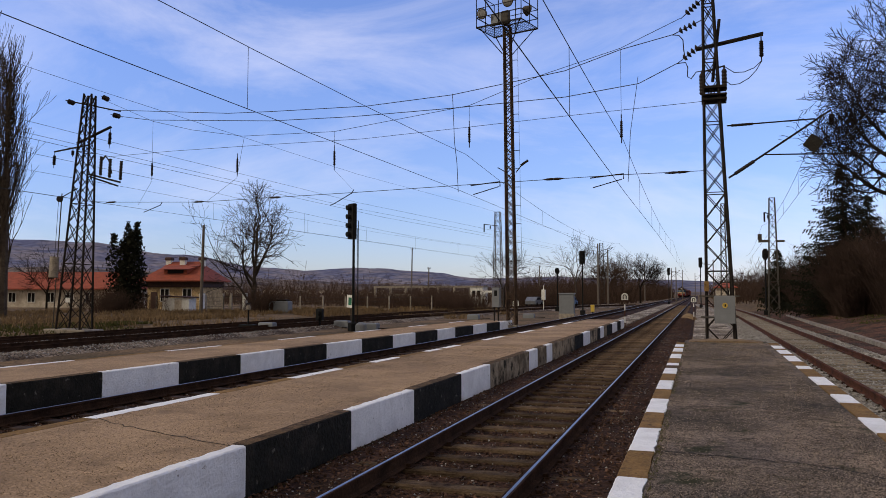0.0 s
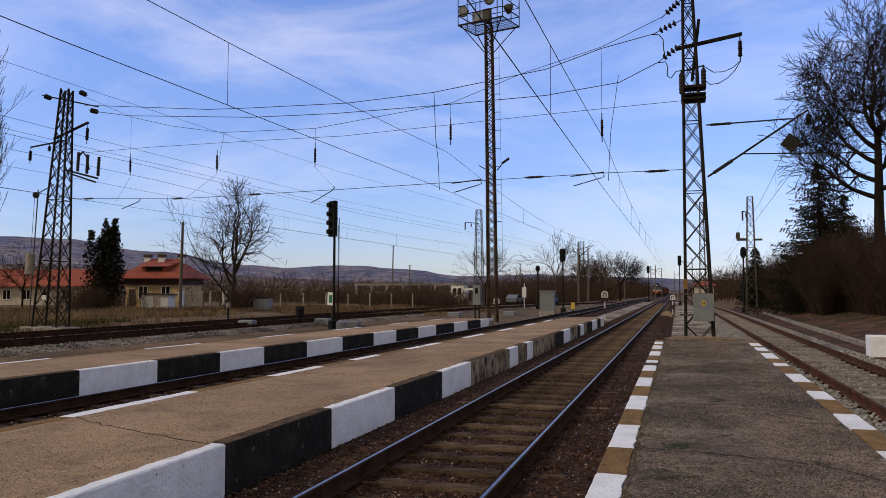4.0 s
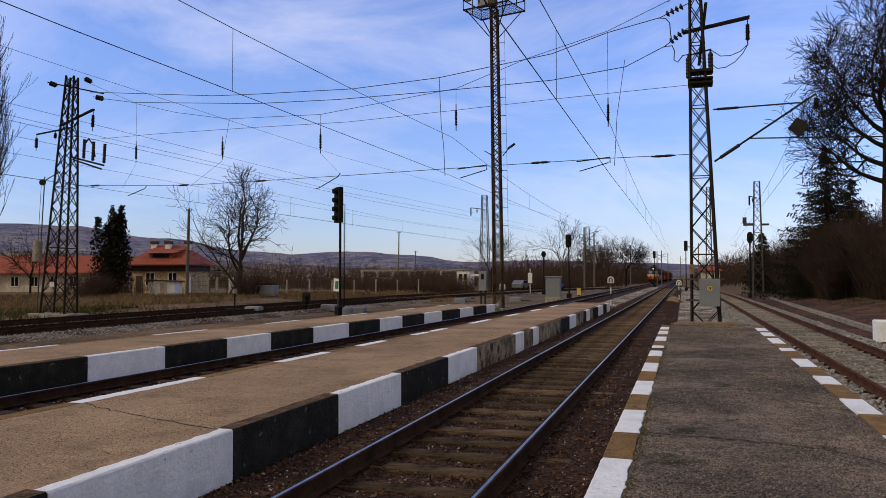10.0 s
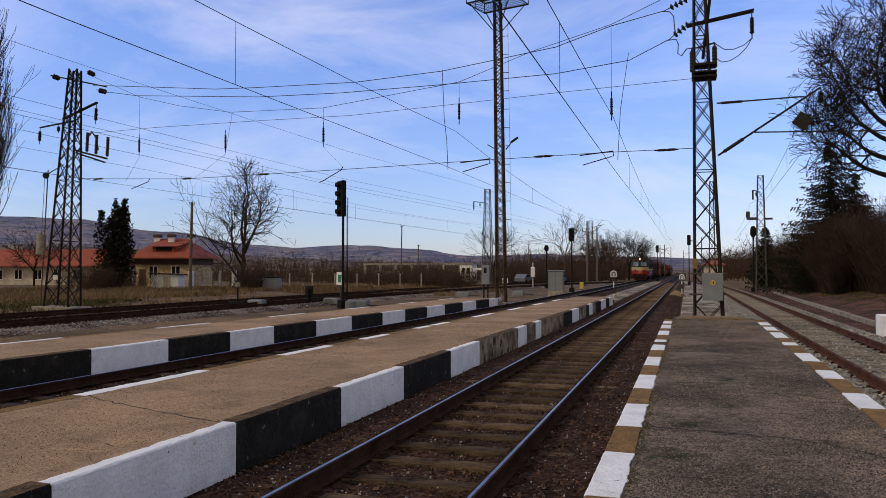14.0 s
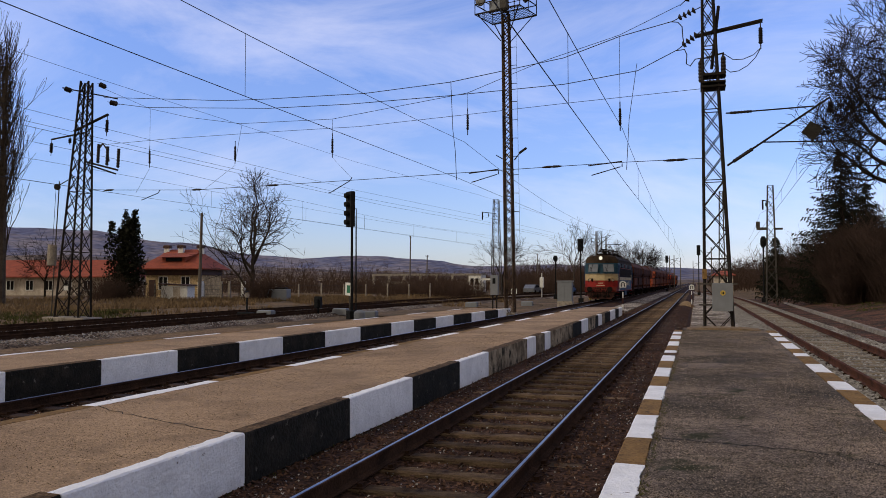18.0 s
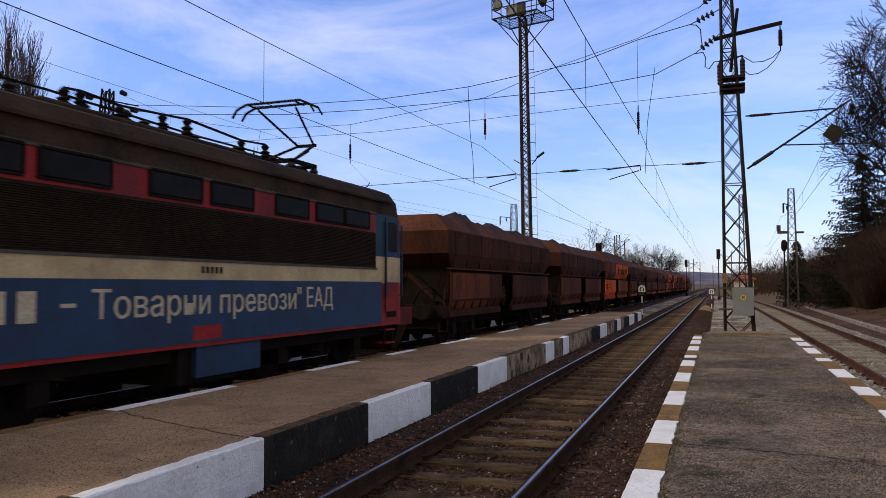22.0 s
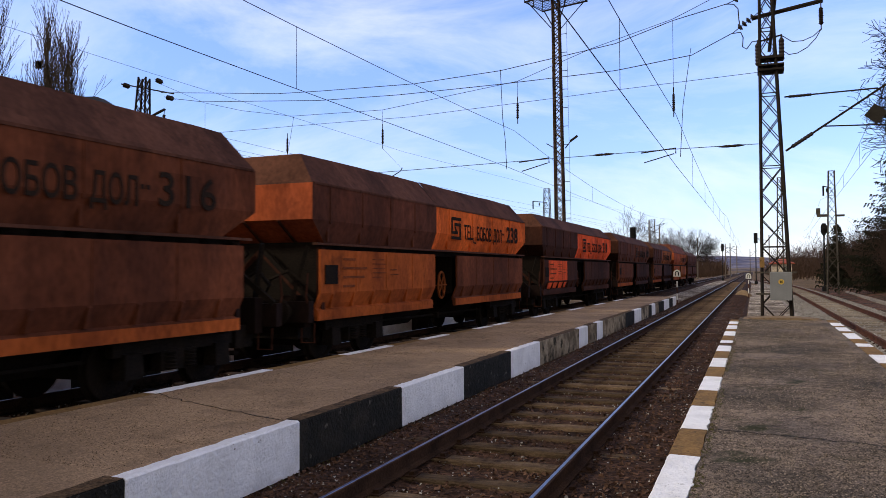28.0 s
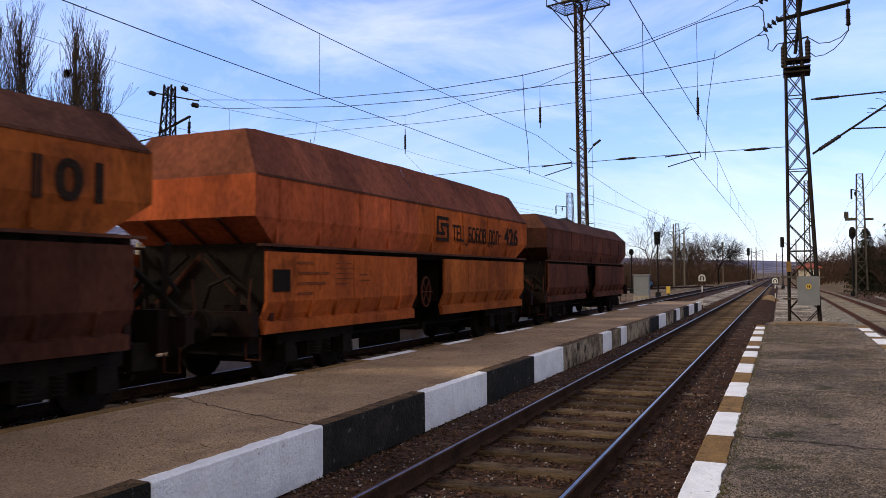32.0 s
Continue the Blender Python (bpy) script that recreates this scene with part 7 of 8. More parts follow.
def dwarf_signal(x, y, label):
    o = thing("dwarf_signal", label, "shunting signal", pose(x, y, -0.3), group="low shunting signals")
    part("post", Mesh().bar((0, 0, 0), (0, 0, 0.5), 0.06, n=8), M_SIGNAL, o)
    part("head", Mesh().chamfer(-0.2, 0.2, -0.12, 0.12, 0.45, 1.15, 0.05), M_SIGNAL, o)
    for z in (0.62, 0.92):
        part("hood", Mesh().lathe((0, -0.12, z), (0, -1, 0), [(0, 0.11), (0.18, 0.12), (0.19, 0.1)], 12), M_SIGNAL, o)
    return o


dwarf_signal(-21.2, 41.5, "low black shunting signal by the yard track")
lever = thing("point_lever", "low point lever with a round lantern", "point lever", pose(-24.0, 38.3, -0.25))
part("post", Mesh().bar((0, 0, 0), (0, 0, 1.1), 0.05, n=8), M_SIGNAL, lever)
part("lantern", Mesh().lathe((0, 0, 1.05), (0, 0, 1), [(0, 0.09), (0.06, 0.13), (0.2, 0.13), (0.3, 0.06)], 12), M_CONC, lever)
part("lantern_cap", Mesh().lathe((0, 0, 1.38), (0, 0, 1), [(0, 0.16), (0.08, 0.05)], 12), M_SIGNAL, lever)
part("base", Mesh().box(-0.5, 0.5, -0.2, 0.2, 0, 0.25), M_SIGNAL, lever)
for x, y in ((-22.9, 38.5), (-17.0, 39.3), (-20.2, 42.5), (-13.0, 62), (-16.5, 58)):
    pm = thing("point_machine", "low grey point machine box between the rails", "point machine", pose(x, y, -0.3), group="point machines")
    part("case", Mesh().chamfer(-0.45, 0.45, -0.25, 0.25, 0.05, 0.42, 0.05), M_CAB, pm)
    part("rod", Mesh().bar((0.4, 0, 0.15), (1.3, 0, 0.12), 0.03), M_STEEL, pm)
gs = thing("green_track_sign", "white square board with a green mark on a leaning stake", "track sign", pose(-19.5, 42, -0.3, 0, 3, -25))
part("stake", Mesh().bar((0.15, 0, 0), (0, 0, 1.5), 0.04), M_STEEL_G, gs)
part("board", Mesh().box(-0.3, 0.3, -0.05, -0.02, 1.2, 1.95), M_SIGN_W, gs)
part("mark", Mesh().box(-0.14, 0.14, -0.06, -0.05, 1.35, 1.8), M_GREEN, gs)
yb = thing("yellow_marker", "small yellow box on a post", "marker", pose(-9.7, 76, -0.3))
part("post", Mesh().box(-0.05, 0.05, -0.05, 0.05, 0, 0.3), M_STEEL, yb)
part("box", Mesh().chamfer(-0.18, 0.18, -0.12, 0.12, 0.3, 0.95, 0.04), M_YELLOW, yb)
wb = thing("white_signal_box", "white boxed instrument case on a pole", "instrument case", pose(-17.5, 92, -0.3))
part("pole", Mesh().bar((0, 0, 0), (0, 0, 3.0), 0.05, n=8), M_SIGN_W, wb)
part("case", Mesh().chamfer(-0.22, 0.22, -0.2, 0.2, 1.3, 2.5, 0.05), M_SIGN_W, wb)


def parked_car(x, y, col, label):
    o = thing("parked_car", label, "car", pose(x, y, -0.2, 0, 0, 85))
    p = [(-2.0, 0.35), (2.0, 0.35), (2.05, 0.75), (1.2, 0.95), (0.6, 1.42), (-1.0, 1.45), (-1.8, 1.0), (-2.05, 0.9)]
    part("body", Mesh().prism(p, -0.8, 0.8), material("car_paint", col, None, 0.3, 2, 40, 0), o, m=pose(0, 0, 0, 0, 0, 0))
    part("glass", Mesh().prism([(0.55, 1.0), (0.95, 1.0), (0.5, 1.36), (-0.9, 1.38), (-1.4, 1.0)], -0.81, 0.81), M_GLASS, o)
    for sx in (-1.25, 1.25):
        for sy in (-0.75, 0.75):
            part("wheel", Mesh().lathe((sx, sy - 0.1, 0.32), (0, 1, 0), [(0, 0.32), (0.2, 0.32)], 14), M_UNDER, o)


parked_car(-18.5, 118, (0.03, 0.12, 0.28), "blue parked car beyond the yard")
parked_car(-23.5, 116, (0.16, 0.165, 0.175), "silver parked car beyond the yard")

# ---- trees ----
def grow(m, rnd, p, d, r, ln, depth, spread, up, taper=0.72, kids=(2, 3), sides=5, twig=0.006, bend=0.13):
    """Branches that fork until they are twigs."""
    q = p
    steps = 3 if depth > 1 else 2
    for k in range(steps):
        nd = (d + Vector((rnd.gauss(0, 1), rnd.gauss(0, 1), rnd.gauss(0, 1))) * bend + Vector((0, 0, up))).normalized()
        e = q + nd * ln / steps
        r2 = max(r * (1 - (1 - taper) / steps), twig)
        m.bar(q, e, r, r2, sides if r > 0.05 else 3, False)
        q, d, r = e, nd, r2
        if depth > 0 and k < steps - 1 and rnd.random() < 0.75:
            side = d.orthogonal().normalized()
            side.rotate(Matrix.Rotation(rnd.uniform(0, 6.28), 3, d))
            grow(m, rnd, q, (d + side * spread * rnd.uniform(0.8, 1.4)).normalized(), r * 0.55, ln * rnd.uniform(0.55, 0.8), depth - 1, spread, up, taper, kids, sides, twig, bend)
    if depth > 0:
        n = rnd.randint(*kids)
        ph = rnd.uniform(0, 6.28)
        for i in range(n):
            side = d.orthogonal().normalized()
            side.rotate(Matrix.Rotation(ph + 6.28 * i / n + rnd.uniform(-0.4, 0.4), 3, d))
            grow(m, rnd, q, (d + side * spread * rnd.uniform(0.6, 1.2)).normalized(), r * rnd.uniform(0.6, 0.8), ln * rnd.uniform(0.68, 0.9), depth - 1, spread, up, taper, kids, sides, twig, bend)


def bare_tree(x, y, z, h, label, seed, depth=5, spread=0.6, up=0.05, trunk=0.22, mat=None, lean=(0, 0), stems=1, category="bare tree", twig=0.008, first=0.3, kids=(2, 3)):
    rnd = random.Random(seed)
    o = thing("bare_tree", label, category, pose(x, y, z))
    t, c = Mesh(), Mesh()
    for s_ in range(stems):
        d = Vector((lean[0] + rnd.uniform(-0.25, 0.25) * (stems > 1), lean[1] + rnd.uniform(-0.1, 0.1) * (stems > 1), 1)).normalized()
        base = Vector((0.25 * s_, 0, -0.1))
        top = base + d * h * first
        t.bar(base, top, trunk, trunk * 0.8, 8, False)
        for i in range(3 if stems == 1 else 2):
            side = Vector((math.cos(2.1 * i + seed), math.sin(2.1 * i + seed), 0))
            grow(c, rnd, top, (d + side * spread * rnd.uniform(0.5, 1.0)).normalized(), trunk * 0.62, h * 0.24, depth, spread, up, kids=kids, twig=twig)
    part("trunk", t, mat or M_BARK, o)
    part("crown", c, mat or M_BARK, o)
    return o


def poplar(x, y, z, h, label, seed):
    rnd = random.Random(seed)
    o = thing("poplar_tree", label, "bare tree", pose(x, y, z), group="row of bare poplars")
    t, c = Mesh(), Mesh()
    t.bar((0, 0, 0), (0, 0, h * 0.35), 0.4, 0.28, 8, False)
    t.bar((0, 0, h * 0.35), (0.1, 0, h * 0.95), 0.28, 0.03, 6, False)
    for i in range(46):
        zz = h * (0.10 + 0.72 * i / 46)
        a = rnd.uniform(0, 6.28)
        ln = h * (0.30 - 0.15 * i / 46) * rnd.uniform(0.8, 1.15)
        grow(c, rnd, Vector((0, 0, zz)), Vector((math.cos(a) * 0.2, math.sin(a) * 0.2, 1)).normalized(), 0.085 * (1.15 - i / 60), ln * 0.5, 3, 0.17, 0.22, 0.7, (2, 2), 4, 0.015)
    part("trunk", t, M_BARK_L, o)
    part("crown", c, M_BARK_L, o)


poplar(-51.3, 45.0, -0.2, 22.5, "tall bare upright poplar with a mistletoe clump", 3)
poplar(-49.4, 45.2, -0.2, 21.3, "tall bare upright poplar in a row", 4)
poplar(-54.6, 48.0, -0.2, 19.0, "thin bare upright poplar", 5)
poplar(-57.6, 45.0, -0.2, 25.0, "tall bare upright poplar in a row", 6)
poplar(-59.3, 44.0, -0.2, 24.0, "tall bare upright poplar in a row", 7)
mist = Mesh()
rm_ = random.Random(9)
for i in range(240):
    d = Vector((rm_.gauss(0, 1), rm_.gauss(0, 1), rm_.gauss(0, 1.4))).normalized() * rm_.uniform(0.25, 0.5)
    mist.bar((d.x * 0.1, d.y * 0.1, d.z * 0.1), d, 0.02, 0.012, 3, False)
tagged(part("mistletoe", mist, M_BARK, None, m=pose(-51.7, 44.6, 18.0)), "dark mistletoe clump high in a poplar", "mistletoe")



def spreading_tree(x, y, z, label, seed, limbs, trunk, depth, twig, mat=None, thick=0.46, lift=0.25):
    """A heavy trunk with bent limbs of (height, azimuth, reach, rise), each ending in forked twigs."""
    rnd = random.Random(seed)
    o = thing("bare_tree", label, "bare tree", pose(x, y, z))
    top = max(l[0] for l in limbs)
    t = Mesh()
    k = [(0.25 * noise.noise((i * 0.8, seed, 0)), 0.25 * noise.noise((i * 0.8, seed, 4)), top * i / 7) for i in range(8)]
    for i in range(7):
        t.bar(k[i], k[i + 1], trunk * (1 - 0.075 * i), trunk * (1 - 0.075 * (i + 1)), 9, False)
    part("trunk", t, mat or M_BARK, o)
    for h, azm, reach, rise in limbs:
        m = Mesh()
        f = min(h / top * 7, 6.99)
        i = int(f)
        p = Vector(k[i]).lerp(Vector(k[i + 1]), f - i)
        d = Vector((math.cos(radians(azm)), math.sin(radians(azm)), lift)).normalized()
        r = trunk * thick
        n = 6
        for j in range(n):
            d = (d + Vector((rnd.gauss(0, 0.2), rnd.gauss(0, 0.2), rise * 0.22))).normalized()
            q = p + d * reach / n
            m.bar(p, q, r, r * 0.82, 6, False)
            r *= 0.82
            p = q
            if j > 0:
                for _ in range(2):
                    sd = d.orthogonal().normalized()
                    sd.rotate(Matrix.Rotation(rnd.uniform(0, 6.28), 3, d))
                    grow(m, rnd, p, (d + sd * rnd.uniform(0.6, 1.1)).normalized(), r * 0.55, reach * rnd.uniform(0.22, 0.34), depth - 1, 0.62, 0.03, 0.72, (2, 3), 5, twig, 0.24)
        grow(m, rnd, p, d, r, reach * 0.3, depth, 0.6, 0.03, 0.72, (2, 3), 5, twig, 0.24)
        part("limb", m, mat or M_BARK, o)


spreading_tree(13.9, 62, 0.4, "large spreading bare tree with dense dark twigs", 21,
               [(8.0, 178, 5.2, 0.5), (9.2, 150, 4.6, 1.2), (10.5, 200, 5.0, 1.0), (10.0, 20, 5.0, 1.0), (8.6, -30, 5.0, 0.8), (11.5, 165, 5.6, 1.8), (12.2, 60, 5.2, 2.2), (12.6, 240, 5.2, 2.4), (12.8, 130, 6.0, 3.2), (12.8, 330, 5.5, 3.0)], 0.46, 4, 0.021)
spreading_tree(-38.3, 62, -0.2, "wide bare tree with a leaning second stem among shrubs", 11,
               [(0.8, 208, 6.2, 0.4), (2.2, 212, 5.0, 0.0), (3.0, 200, 4.6, 0.4), (3.4, 40, 4.0, 0.3), (3.9, 35, 4.4, 1.4), (4.2, 120, 4.2, 1.6), (4.3, 250, 4.6, 1.4), (4.4, 60, 4.6, 3.0)], 0.24, 3, 0.014, M_BARK_M, 0.62, 1.3)
spreading_tree(20.5, 66, 0.6, "bare tree with dark twigs behind the shrubs", 22,
               [(5.0, 160, 4.6, 0.8), (6.5, 40, 4.6, 1.0), (7.5, 200, 5.0, 1.5), (8.0, 280, 5.0, 1.5), (9.0, 120, 5.0, 3.0), (9.0, 0, 5.0, 3.0)], 0.34, 3, 0.018)
bare_tree(-25.5, 105, -0.2, 8, "small bare round tree by the yard", 31, 4, 0.6, 0.02, 0.16, M_BARK, twig=0.014)
bare_tree(-18.6, 125, -0.2, 11.5, "pale birch with hanging twigs", 32, 4, 0.5, -0.02, 0.16, M_BARK_L, twig=0.016)
bare_tree(-15.0, 165, -0.2, 9.5, "bare tree beside the line", 33, 5, 0.5, 0.04, 0.22, M_TWIG, twig=0.014, first=0.2)
bare_tree(-12.0, 175, -0.2, 9.8, "bare round tree beside the line", 34, 5, 0.6, 0.02, 0.24, M_BARK, twig=0.014)
bare_tree(-16.5, 150, -0.2, 7, "bare bushy tree beside the line", 35, 5, 0.55, 0.02, 0.2, M_TWIG, twig=0.014)
bare_tree(-58, 44, -0.2, 8, "bare fruit tree by the buildings", 36, 4, 0.65, 0.0, 0.14, M_BARK, twig=0.012)
bare_tree(-62, 62, -0.2, 6.5, "bare fruit tree before the long building", 37, 4, 0.65, 0.0, 0.12, M_BARK, twig=0.014)


def conifer(x, y, z, h, w, label, seed, levels=26, droop=0.3):
    """A spruce: whorls of drooping boughs, each a spine with hanging sprays."""
    rnd = random.Random(seed)
    o = thing("conifer_tree", label, "conifer", pose(x, y, z))
    part("trunk", Mesh().bar((0, 0, 0), (0, 0, h * 0.98), h * 0.018, 0.02, 8, False), M_BARK, o)
    c = Mesh()
    for lv in range(levels):
        f = (lv + 0.3) / levels
        ln = w * (1 - f) ** 0.85 + 0.15
        for b in range(20 if f < 0.7 else 12):
            z0 = h * (0.05 + 0.93 * f + rnd.uniform(-0.6, 0.6) / levels)
            a = rnd.uniform(0, 6.28)
            l1 = ln * rnd.choice((0.7, 0.85, 0.95, 1.0, 1.15)) * rnd.uniform(0.9, 1.1)
            d = Vector((math.cos(a), math.sin(a), 0))
            sd = Vector((-math.sin(a), math.cos(a), 0))
            n = max(4, int(l1 / 0.2))
            for k in range(n):
                t = (k + 0.5) / n
                p = d * l1 * t + Vector((0, 0, z0 - droop * l1 * t + 0.24 * l1 * t * t + rnd.uniform(-0.06, 0.06)))
                wd = (0.12 + 0.32 * (1 - t)) * (0.6 + 0.2 * l1) * rnd.uniform(0.5, 1.2)
                hang = rnd.uniform(0.1, 0.42)
                for s_ in (-1, 1):
                    e = p + sd * s_ * wd + d * rnd.uniform(0.05, 0.25) - Vector((0, 0, hang * rnd.uniform(0.4, 1.0)))
                    c.add([p - d * 0.06, p + d * 0.09, e], [(0, 1, 2)])
                c.add([p - sd * 0.05, p + sd * 0.05, p + d * 0.22 - Vector((0, 0, hang * 0.8))], [(0, 1, 2)])
    part("crown", c, M_NEEDLE, o)


def cypress(x, y, z, h, w, label, seed):
    rnd = random.Random(seed)
    o = thing("conifer_tree", label, "conifer", pose(x, y, z))
    part("trunk", Mesh().bar((0, 0, 0), (0, 0, h * 0.9), 0.18, 0.03, 8, False), M_BARK, o)
    c = Mesh()
    tops = [(rnd.uniform(-0.6, 0.6) * w, rnd.uniform(-0.6, 0.6) * w, h * rnd.uniform(0.75, 1.0)) for _ in range(7)]
    for i in range(4200):
        tx, ty, th = rnd.choice(tops)
        f = rnd.random()
        zz = 0.3 + (th - 0.3) * f
        rr = w * 0.62 * (1 - f ** 2.5) * rnd.uniform(0.4, 1.05)
        a = rnd.uniform(0, 6.28)
        b = Vector((tx * (0.4 + 0.6 * f) + math.cos(a) * rr, ty * (0.4 + 0.6 * f) + math.sin(a) * rr, zz))
        s = rnd.uniform(0.12, 0.3)
        for k in range(2):
            q = [b + Vector((rnd.uniform(-1, 1), rnd.uniform(-1, 1), rnd.uniform(-0.4, 1.5))) * s for _ in range(3)]
            c.add(q, [(0, 1, 2)])
    part("crown", c, M_NEEDLE, o)


cypress(-54.3, 64.5, -0.2, 8.9, 2.3, "dark dense evergreen beside the house", 51)
conifer(10.7, 66.5, 0.1, 11.9, 4.5, "dark spruce with drooping boughs", 52, 34)
conifer(13.4, 72, 0.5, 9.6, 4.2, "dark spruce behind the shrubs", 53, 30)
conifer(7.9, 88, 0.0, 6.5, 1.9, "narrow dark spruce behind the signal", 54, 20)


def thicket(name, label, boxes, count, h, mat, seed, r=0.012, ln=(0.8, 1.6)):
    """Many thin upright stems with forks, one mass."""
    rnd = random.Random(seed)
    m = Mesh()
    for i in range(count):
        x0, x1, y0, y1 = boxes[i % len(boxes)]
        x, y = rnd.uniform(x0, x1), rnd.uniform(y0, y1)
        hh = h * rnd.uniform(0.55, 1.0) * (0.9 + 0.75 * noise.noise((x * 0.42, y * 0.2, seed)))
        p = Vector((x, y, ground_z(x, y) - 0.05))
        d = Vector((rnd.gauss(0, 0.22), rnd.gauss(0, 0.22), 1)).normalized()
        for k in range(3):
            q = p + d * hh / 3
            m.bar(p, q, r * (1.3 - 0.35 * k), r * (0.95 - 0.35 * k), 3, False)
            for s_ in range(3):
                e = q + Vector((rnd.gauss(0, 0.4), rnd.gauss(0, 0.4), rnd.uniform(0.2, 0.9))) * hh * 0.28
                m.bar(q, e, r * 0.6, r * 0.35, 3, False)
            p = q
            d = (d + Vector((rnd.gauss(0, 0.25), rnd.gauss(0, 0.25), 0.1))).normalized()
    single(name, m, mat, label, "shrubs", kind="stuff")


thicket("shrub_belt", "belt of bare brown shrubs on the bank", [(8.9, 12, 70, 120), (9.3, 12.5, 57, 66), (12.2, 22, 46, 76), (10.8, 15, 48, 62)], 14000, 4.6, M_SHRUB, 61, 0.017)
thicket("shrub_belt", "leafless brown shrubs beyond the yard", [(-62, -36, 128, 150), (-30, -20, 118, 150), (-34, -16, 130, 190), (-90, -52, 100, 124)], 5600, 3.4, M_TWIG, 62, 0.022)
thicket("low_brush", "low dark brush before the ruined hall", [(-50, -30, 96, 112), (-36, -26, 84, 100)], 3200, 2.1, M_TWIG, 65, 0.016)
thicket("hedge_bushes", "bare bushes before the house", [(-60, -50, 62, 66), (-38.5, -36, 60, 64), (-31, -27, 88, 96), (-51.5, -49, 56, 59)], 1200, 2.2, M_TWIG, 63, 0.014)
thicket("far_woods", "low bare woods far along the line", [(-60, -20, 200, 320), (8, 40, 120, 300), (-220, -70, 130, 260), (-36, -13, 150, 260), (-20, -11.2, 230, 420), (5, 14, 160, 400)], 6500, 6.0, M_TWIG, 64, 0.05)


def grass_field(name, label, boxes, count, mat, seed, h=(0.15, 0.45)):
    rnd = random.Random(seed)
    m = Mesh()
    for i in range(count):
        x0, x1, y0, y1 = boxes[i % len(boxes)]
        x, y = rnd.uniform(x0, x1), rnd.uniform(y0, y1)
        z = ground_z(x, y) - 0.02
        if noise.noise((x * 0.22, y * 0.12, seed)) + 0.5 * noise.noise((x * 0.9, y * 0.6, seed)) < -0.08:
            continue
        for k in range(3):
            a = rnd.uniform(0, 6.28)
            hh = rnd.uniform(*h)
            w = 0.02 + 0.0004 * y
            t = (x + rnd.gauss(0, 0.35) * hh, y + rnd.gauss(0, 0.35) * hh, z + hh)
            m.add([(x - math.cos(a) * w, y - math.sin(a) * w, z), (x + math.cos(a) * w, y + math.sin(a) * w, z), t], [(0, 1, 2)])
    single(name, m, mat, label, "grass", kind="stuff")


grass_field("dry_grass", "tufts of dry yellow winter grass", [(-60, -29, 30, 64), (-45, -27.5, 34, 80), (-38, -18, 60, 100)], 19000, M_STRAW, 71, (0.12, 0.42))
grass_field("green_weeds", "patches of green weeds and moss", [(-40, -28, 22, 34), (8.6, 12, 30, 75), (-34, -30, 33, 38)], 9000, M_WEED, 72, (0.08, 0.2))
grass_field("dead_leaves", "brown leaf litter on the bank", [(8.2, 10.5, 15, 80), (5.9, 7.4, 14, 60)], 9000, M_TWIG, 73, (0.03, 0.09))

def tufts(name, label, rows, count, mat, seed, h):
    """Small tufts along kerbs: rows of (x, half width, y0, y1, z)."""
    rnd = random.Random(seed)
    m = Mesh()
    for i in range(count):
        x, w, y0, y1, z = rows[i % len(rows)]
        y = y0 + (y1 - y0) * rnd.random() ** 1.4
        if noise.noise((x * 2, y * 0.5, seed)) < -0.05:
            continue
        x += rnd.gauss(0, w)
        for k in range(4):
            a, hh = rnd.uniform(0, 6.28), h * rnd.uniform(0.4, 1.2)
            m.add([(x - math.cos(a) * 0.006, y - math.sin(a) * 0.006, z), (x + math.cos(a) * 0.006, y + math.sin(a) * 0.006, z), (x + rnd.gauss(0, 0.5) * hh, y + rnd.gauss(0, 0.5) * hh, z + hh)], [(0, 1, 2)])
    single(name, m, mat, label, "moss", kind="stuff")


tufts("kerb_moss", "thin moss and grass along the kerbs", [(-0.38, 0.02, 3, 25, PLAT_Z - 0.01), (-4.02, 0.05, 5, 40, -0.22)], 2000, M_WEED, 91, 0.018)

def grit(name, label, x0, x1, y0, y1, z, count, size, mats, seed):
    """Worn-out grains that stand proud of a surface."""
    rnd = random.Random(seed)
    heaps = [Mesh() for _ in mats]
    for i in range(count):
        y = y0 + (y1 - y0) * rnd.random() ** 1.5
        x = rnd.uniform(x0(y), x1(y))
        if noise.noise((x * 1.1, y * 0.8, seed)) < rnd.uniform(-0.6, 0.25):
            continue
        s_ = rnd.uniform(*size) * (1 + 0.03 * y)
        a = rnd.uniform(0, 6.28)
        heaps[i % len(mats)].add([(x + s_ * math.cos(a + 2.1 * k), y + s_ * math.sin(a + 2.1 * k), z) for k in range(3)] + [(x + rnd.uniform(-0.3, 0.3) * s_, y + rnd.uniform(-0.3, 0.3) * s_, z + s_ * rnd.uniform(0.5, 1.0))], [(0, 1, 3), (1, 2, 3), (2, 0, 3)])
    for m, mat in zip(heaps, mats):
        single(name, m, mat, label, "grit", kind="stuff")


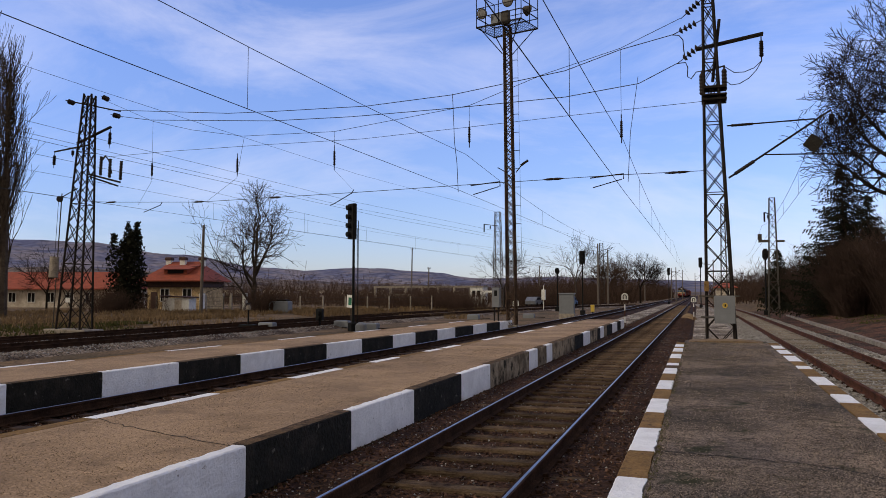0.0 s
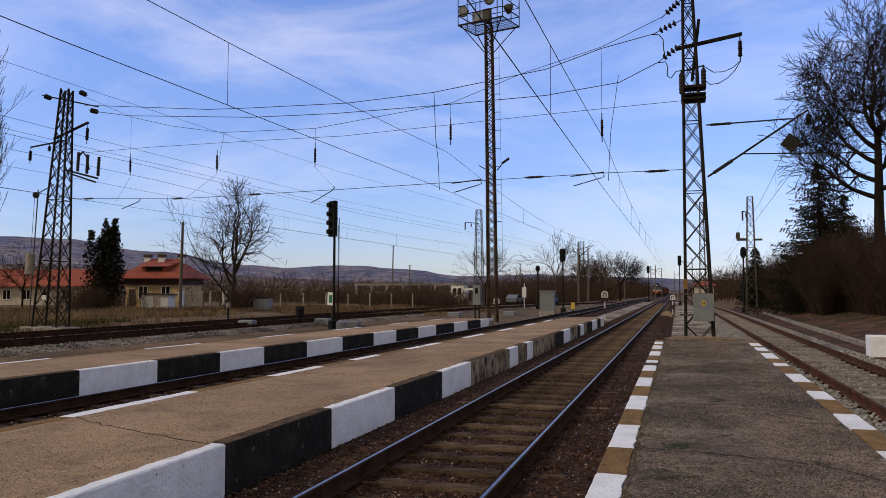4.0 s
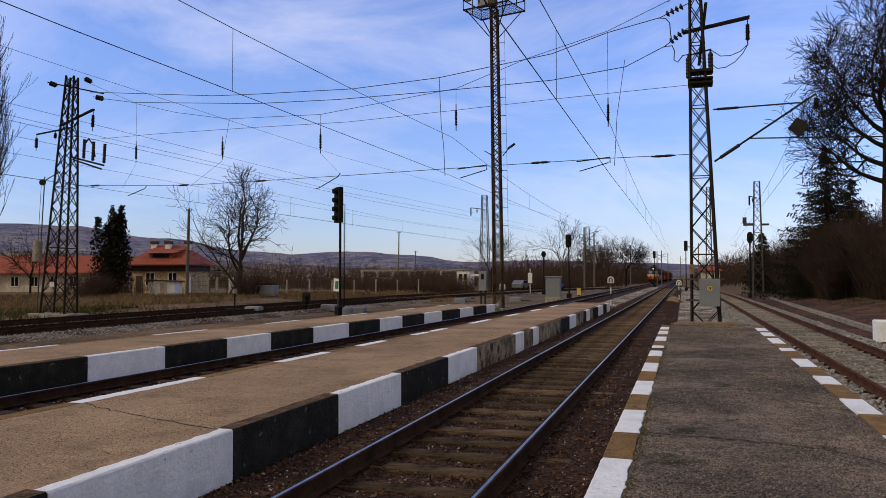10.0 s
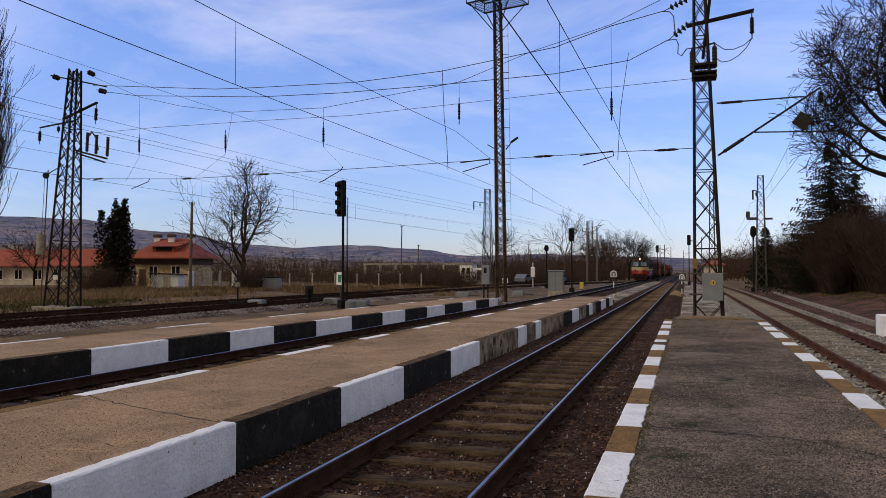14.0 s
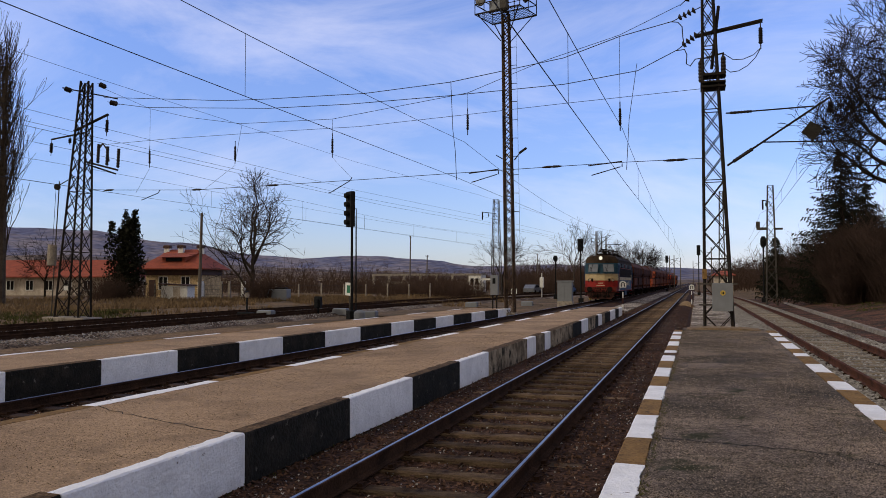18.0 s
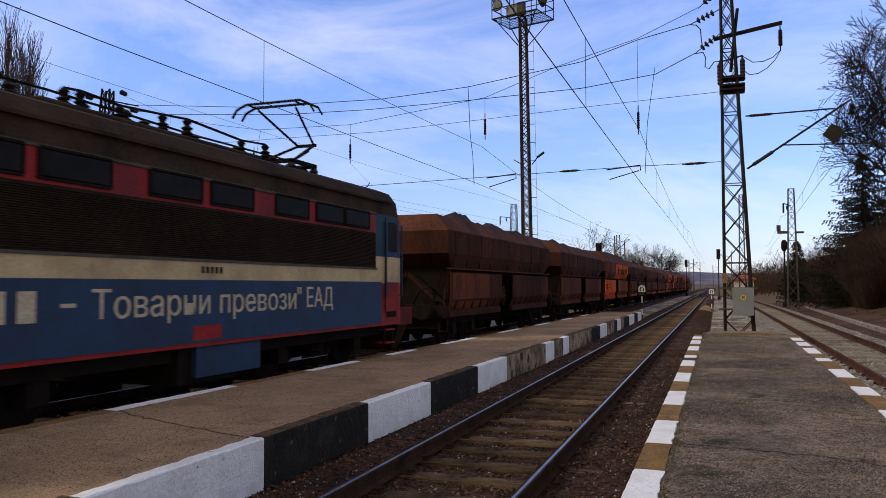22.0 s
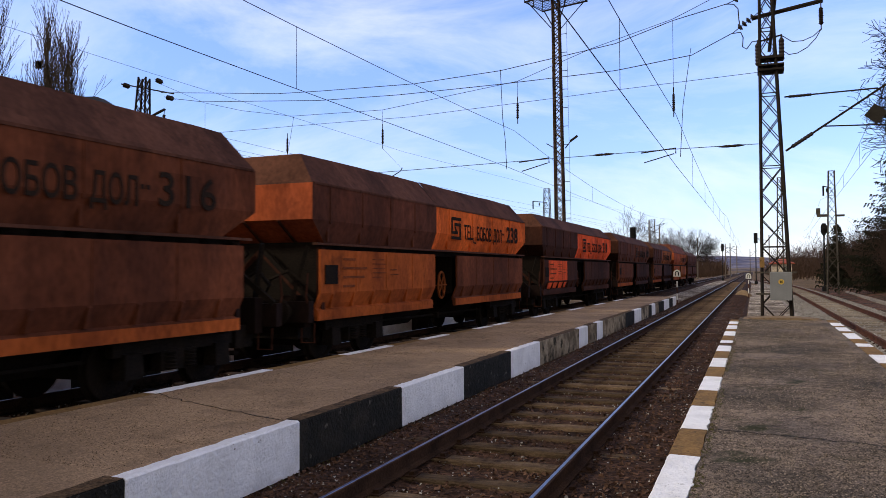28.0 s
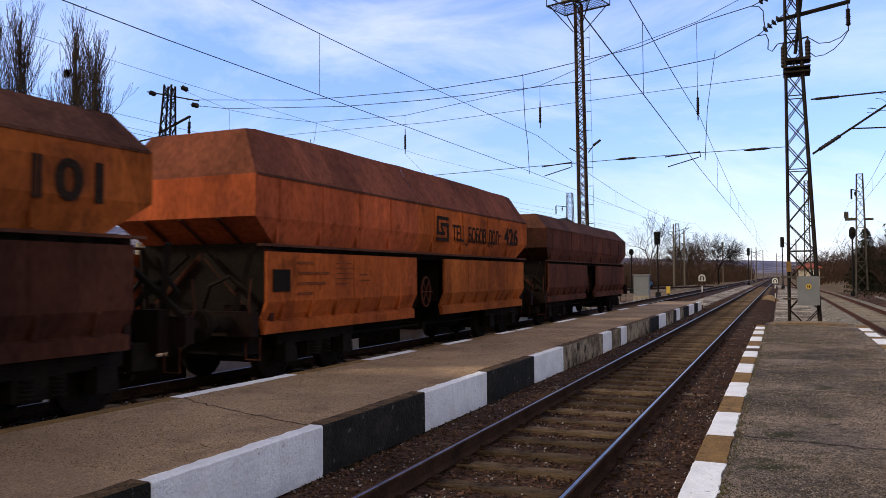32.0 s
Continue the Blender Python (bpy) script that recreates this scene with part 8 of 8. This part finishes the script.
M_GRIT_P = material("pale_grit", (0.30, 0.24, 0.185), (0.2, 0.155, 0.115), 0.95, 3, 40, 0.2, spec=0.1)
M_GRIT_D = material("dark_grit", (0.06, 0.048, 0.038), (0.035, 0.03, 0.022), 0.95, 3, 40, 0.2, spec=0.1)
grit("asphalt_grit", "coarse worn grains of the asphalt surface", lambda y: -0.4, lambda y: 1.7, 3.2, 24.5, PLAT_Z - 0.008, 64000, (0.005, 0.011), (M_GRIT_P, M_GRIT_D, M_ASPHALT), 101)
grit("screed_grit", "sandy grains on the worn screed", lambda y: pa_far(y) + 0.25, lambda y: pa_near(y) - 0.2, 4.5, 22, PLAT_Z - 0.005, 16000, (0.004, 0.008), (M_CRUMB, M_SAND), 102)

# ---- distance ----
def ridge(name, label, dist, profile, depth, mat, seed, wob):
    m = Mesh()
    n = 160
    for i in range(n + 1):
        a = -75 + 110 * i / n
        k = 0
        while k < len(profile) - 2 and profile[k + 1][0] < a:
            k += 1
        (a0, h0), (a1, h1) = profile[k], profile[k + 1]
        f = min(max((a - a0) / (a1 - a0), 0), 1)
        f = f * f * (3 - 2 * f)
        h = (h0 + (h1 - h0) * f) * dist * (1 + wob * noise.noise((a * 0.35, seed, 0))) + dist * 0.0012 * noise.noise((a * 1.3, seed, 9))
        dx, dy = math.sin(radians(a)), math.cos(radians(a))
        m.v += [(dx * dist * 0.72, dy * dist * 0.72, -6), (dx * dist * 0.9, dy * dist * 0.9, h * 0.55), (dx * dist, dy * dist, h), (dx * (dist + depth), dy * (dist + depth), -6)]
        if i:
            b = (i - 1) * 4
            m.f += [(b + q, b + q + 1, b + q + 5, b + q + 4) for q in range(3)]
    single(name, m, mat, label, kind="structure", smooth=True)


ridge("backdrop_hills", "long wooded hills on the horizon, blue haze in their colour", 3600, [(-75, 0.068), (-50, 0.065), (-44, 0.061), (-36, 0.047), (-32, 0.034), (-28, 0.030), (-24, 0.034), (-20, 0.029), (-15, 0.020), (-10, 0.022), (-4, 0.018), (4, 0.014), (35, 0.02)], 900, M_HILL, 2, 0.06)
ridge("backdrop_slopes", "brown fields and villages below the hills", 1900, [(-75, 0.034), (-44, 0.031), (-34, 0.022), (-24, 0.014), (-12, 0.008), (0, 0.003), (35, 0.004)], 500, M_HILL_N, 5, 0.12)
vil = Mesh()
rv_ = random.Random(81)
for i in range(170):
    a = radians(rv_.uniform(-42, -14))
    d = rv_.uniform(1350, 1750)
    x, y = math.sin(a) * d, math.cos(a) * d
    z = max(0.0, (d / 1900 - 0.72) * 55 * min(1, max(0.15, (-math.degrees(a) - 8) / 30)))
    w = rv_.uniform(3, 6)
    vil.box(x - w, x + w, y - 4, y + 4, z - 4, z + 5)
single("far_village", vil, M_PLASTER, "scattered pale houses of a far village", "village", kind="stuff")


# ---- the train runs ----
def loco_rear(t):
    """Distance along the track of the locomotive's rear end."""
    u = t - 25.0
    y = -32.71 - 16.563 * u + 0.058 * u * u
    if t < 12:
        y -= 52.0 * ((12 - t) / 12) ** 1.5
    if t > 28:
        y += 0.033 * (t - 28) ** 2
    return y


SLACK = (0.05, 0.3, -0.1, 0, 0.1, 0.2, -0.25, -0.2, 0.12, 0.33, 0.3, 0.3)     # play in the couplings


def at_track(y, half):
    a, b = t2x(y - half), t2x(y + half)
    return pose(t2x(y), y, 0, 0, 0, -math.degrees(math.atan2(b - a, 2 * half)))


def motions():
    times = [i * 0.5 for i in range(65)]
    walk(LOCO, [(t, at_track(loco_rear(t) - 7.6, 4.2)) for t in times])
    for i, w in enumerate(WAGONS):
        walk(w, [(t, at_track(loco_rear(t) + 1.24 + 15.152 * (i + 1) - 6.25 + SLACK[i], 4.7)) for t in times])

    # the wheels roll while their vehicle is near
    for ws, vehicle, y, r in WHEELS:
        off = -7.6 if vehicle == LOCO else 1.24 + 15.152 * (WAGONS.index(vehicle) + 1) - 6.25 + SLACK[WAGONS.index(vehicle)]
        rows = [(0.0, pose(0, y, r))]
        for k in range(1, 800):
            t = k * 0.04
            if -14 < loco_rear(t) + off < 75:
                rows.append((t, pose(0, y, r, math.degrees(-(loco_rear(t) - loco_rear(0.04)) / r) % 360)))
        if len(rows) > 1:
            rows.insert(1, (rows[1][0] - 0.04, rows[1][1]))
            rows[0] = (0.0, rows[1][1])
            rows.append((32.0, rows[-1][1]))
        else:
            rows.append((32.0, rows[0][1]))
        walk(ws, rows)


motions()
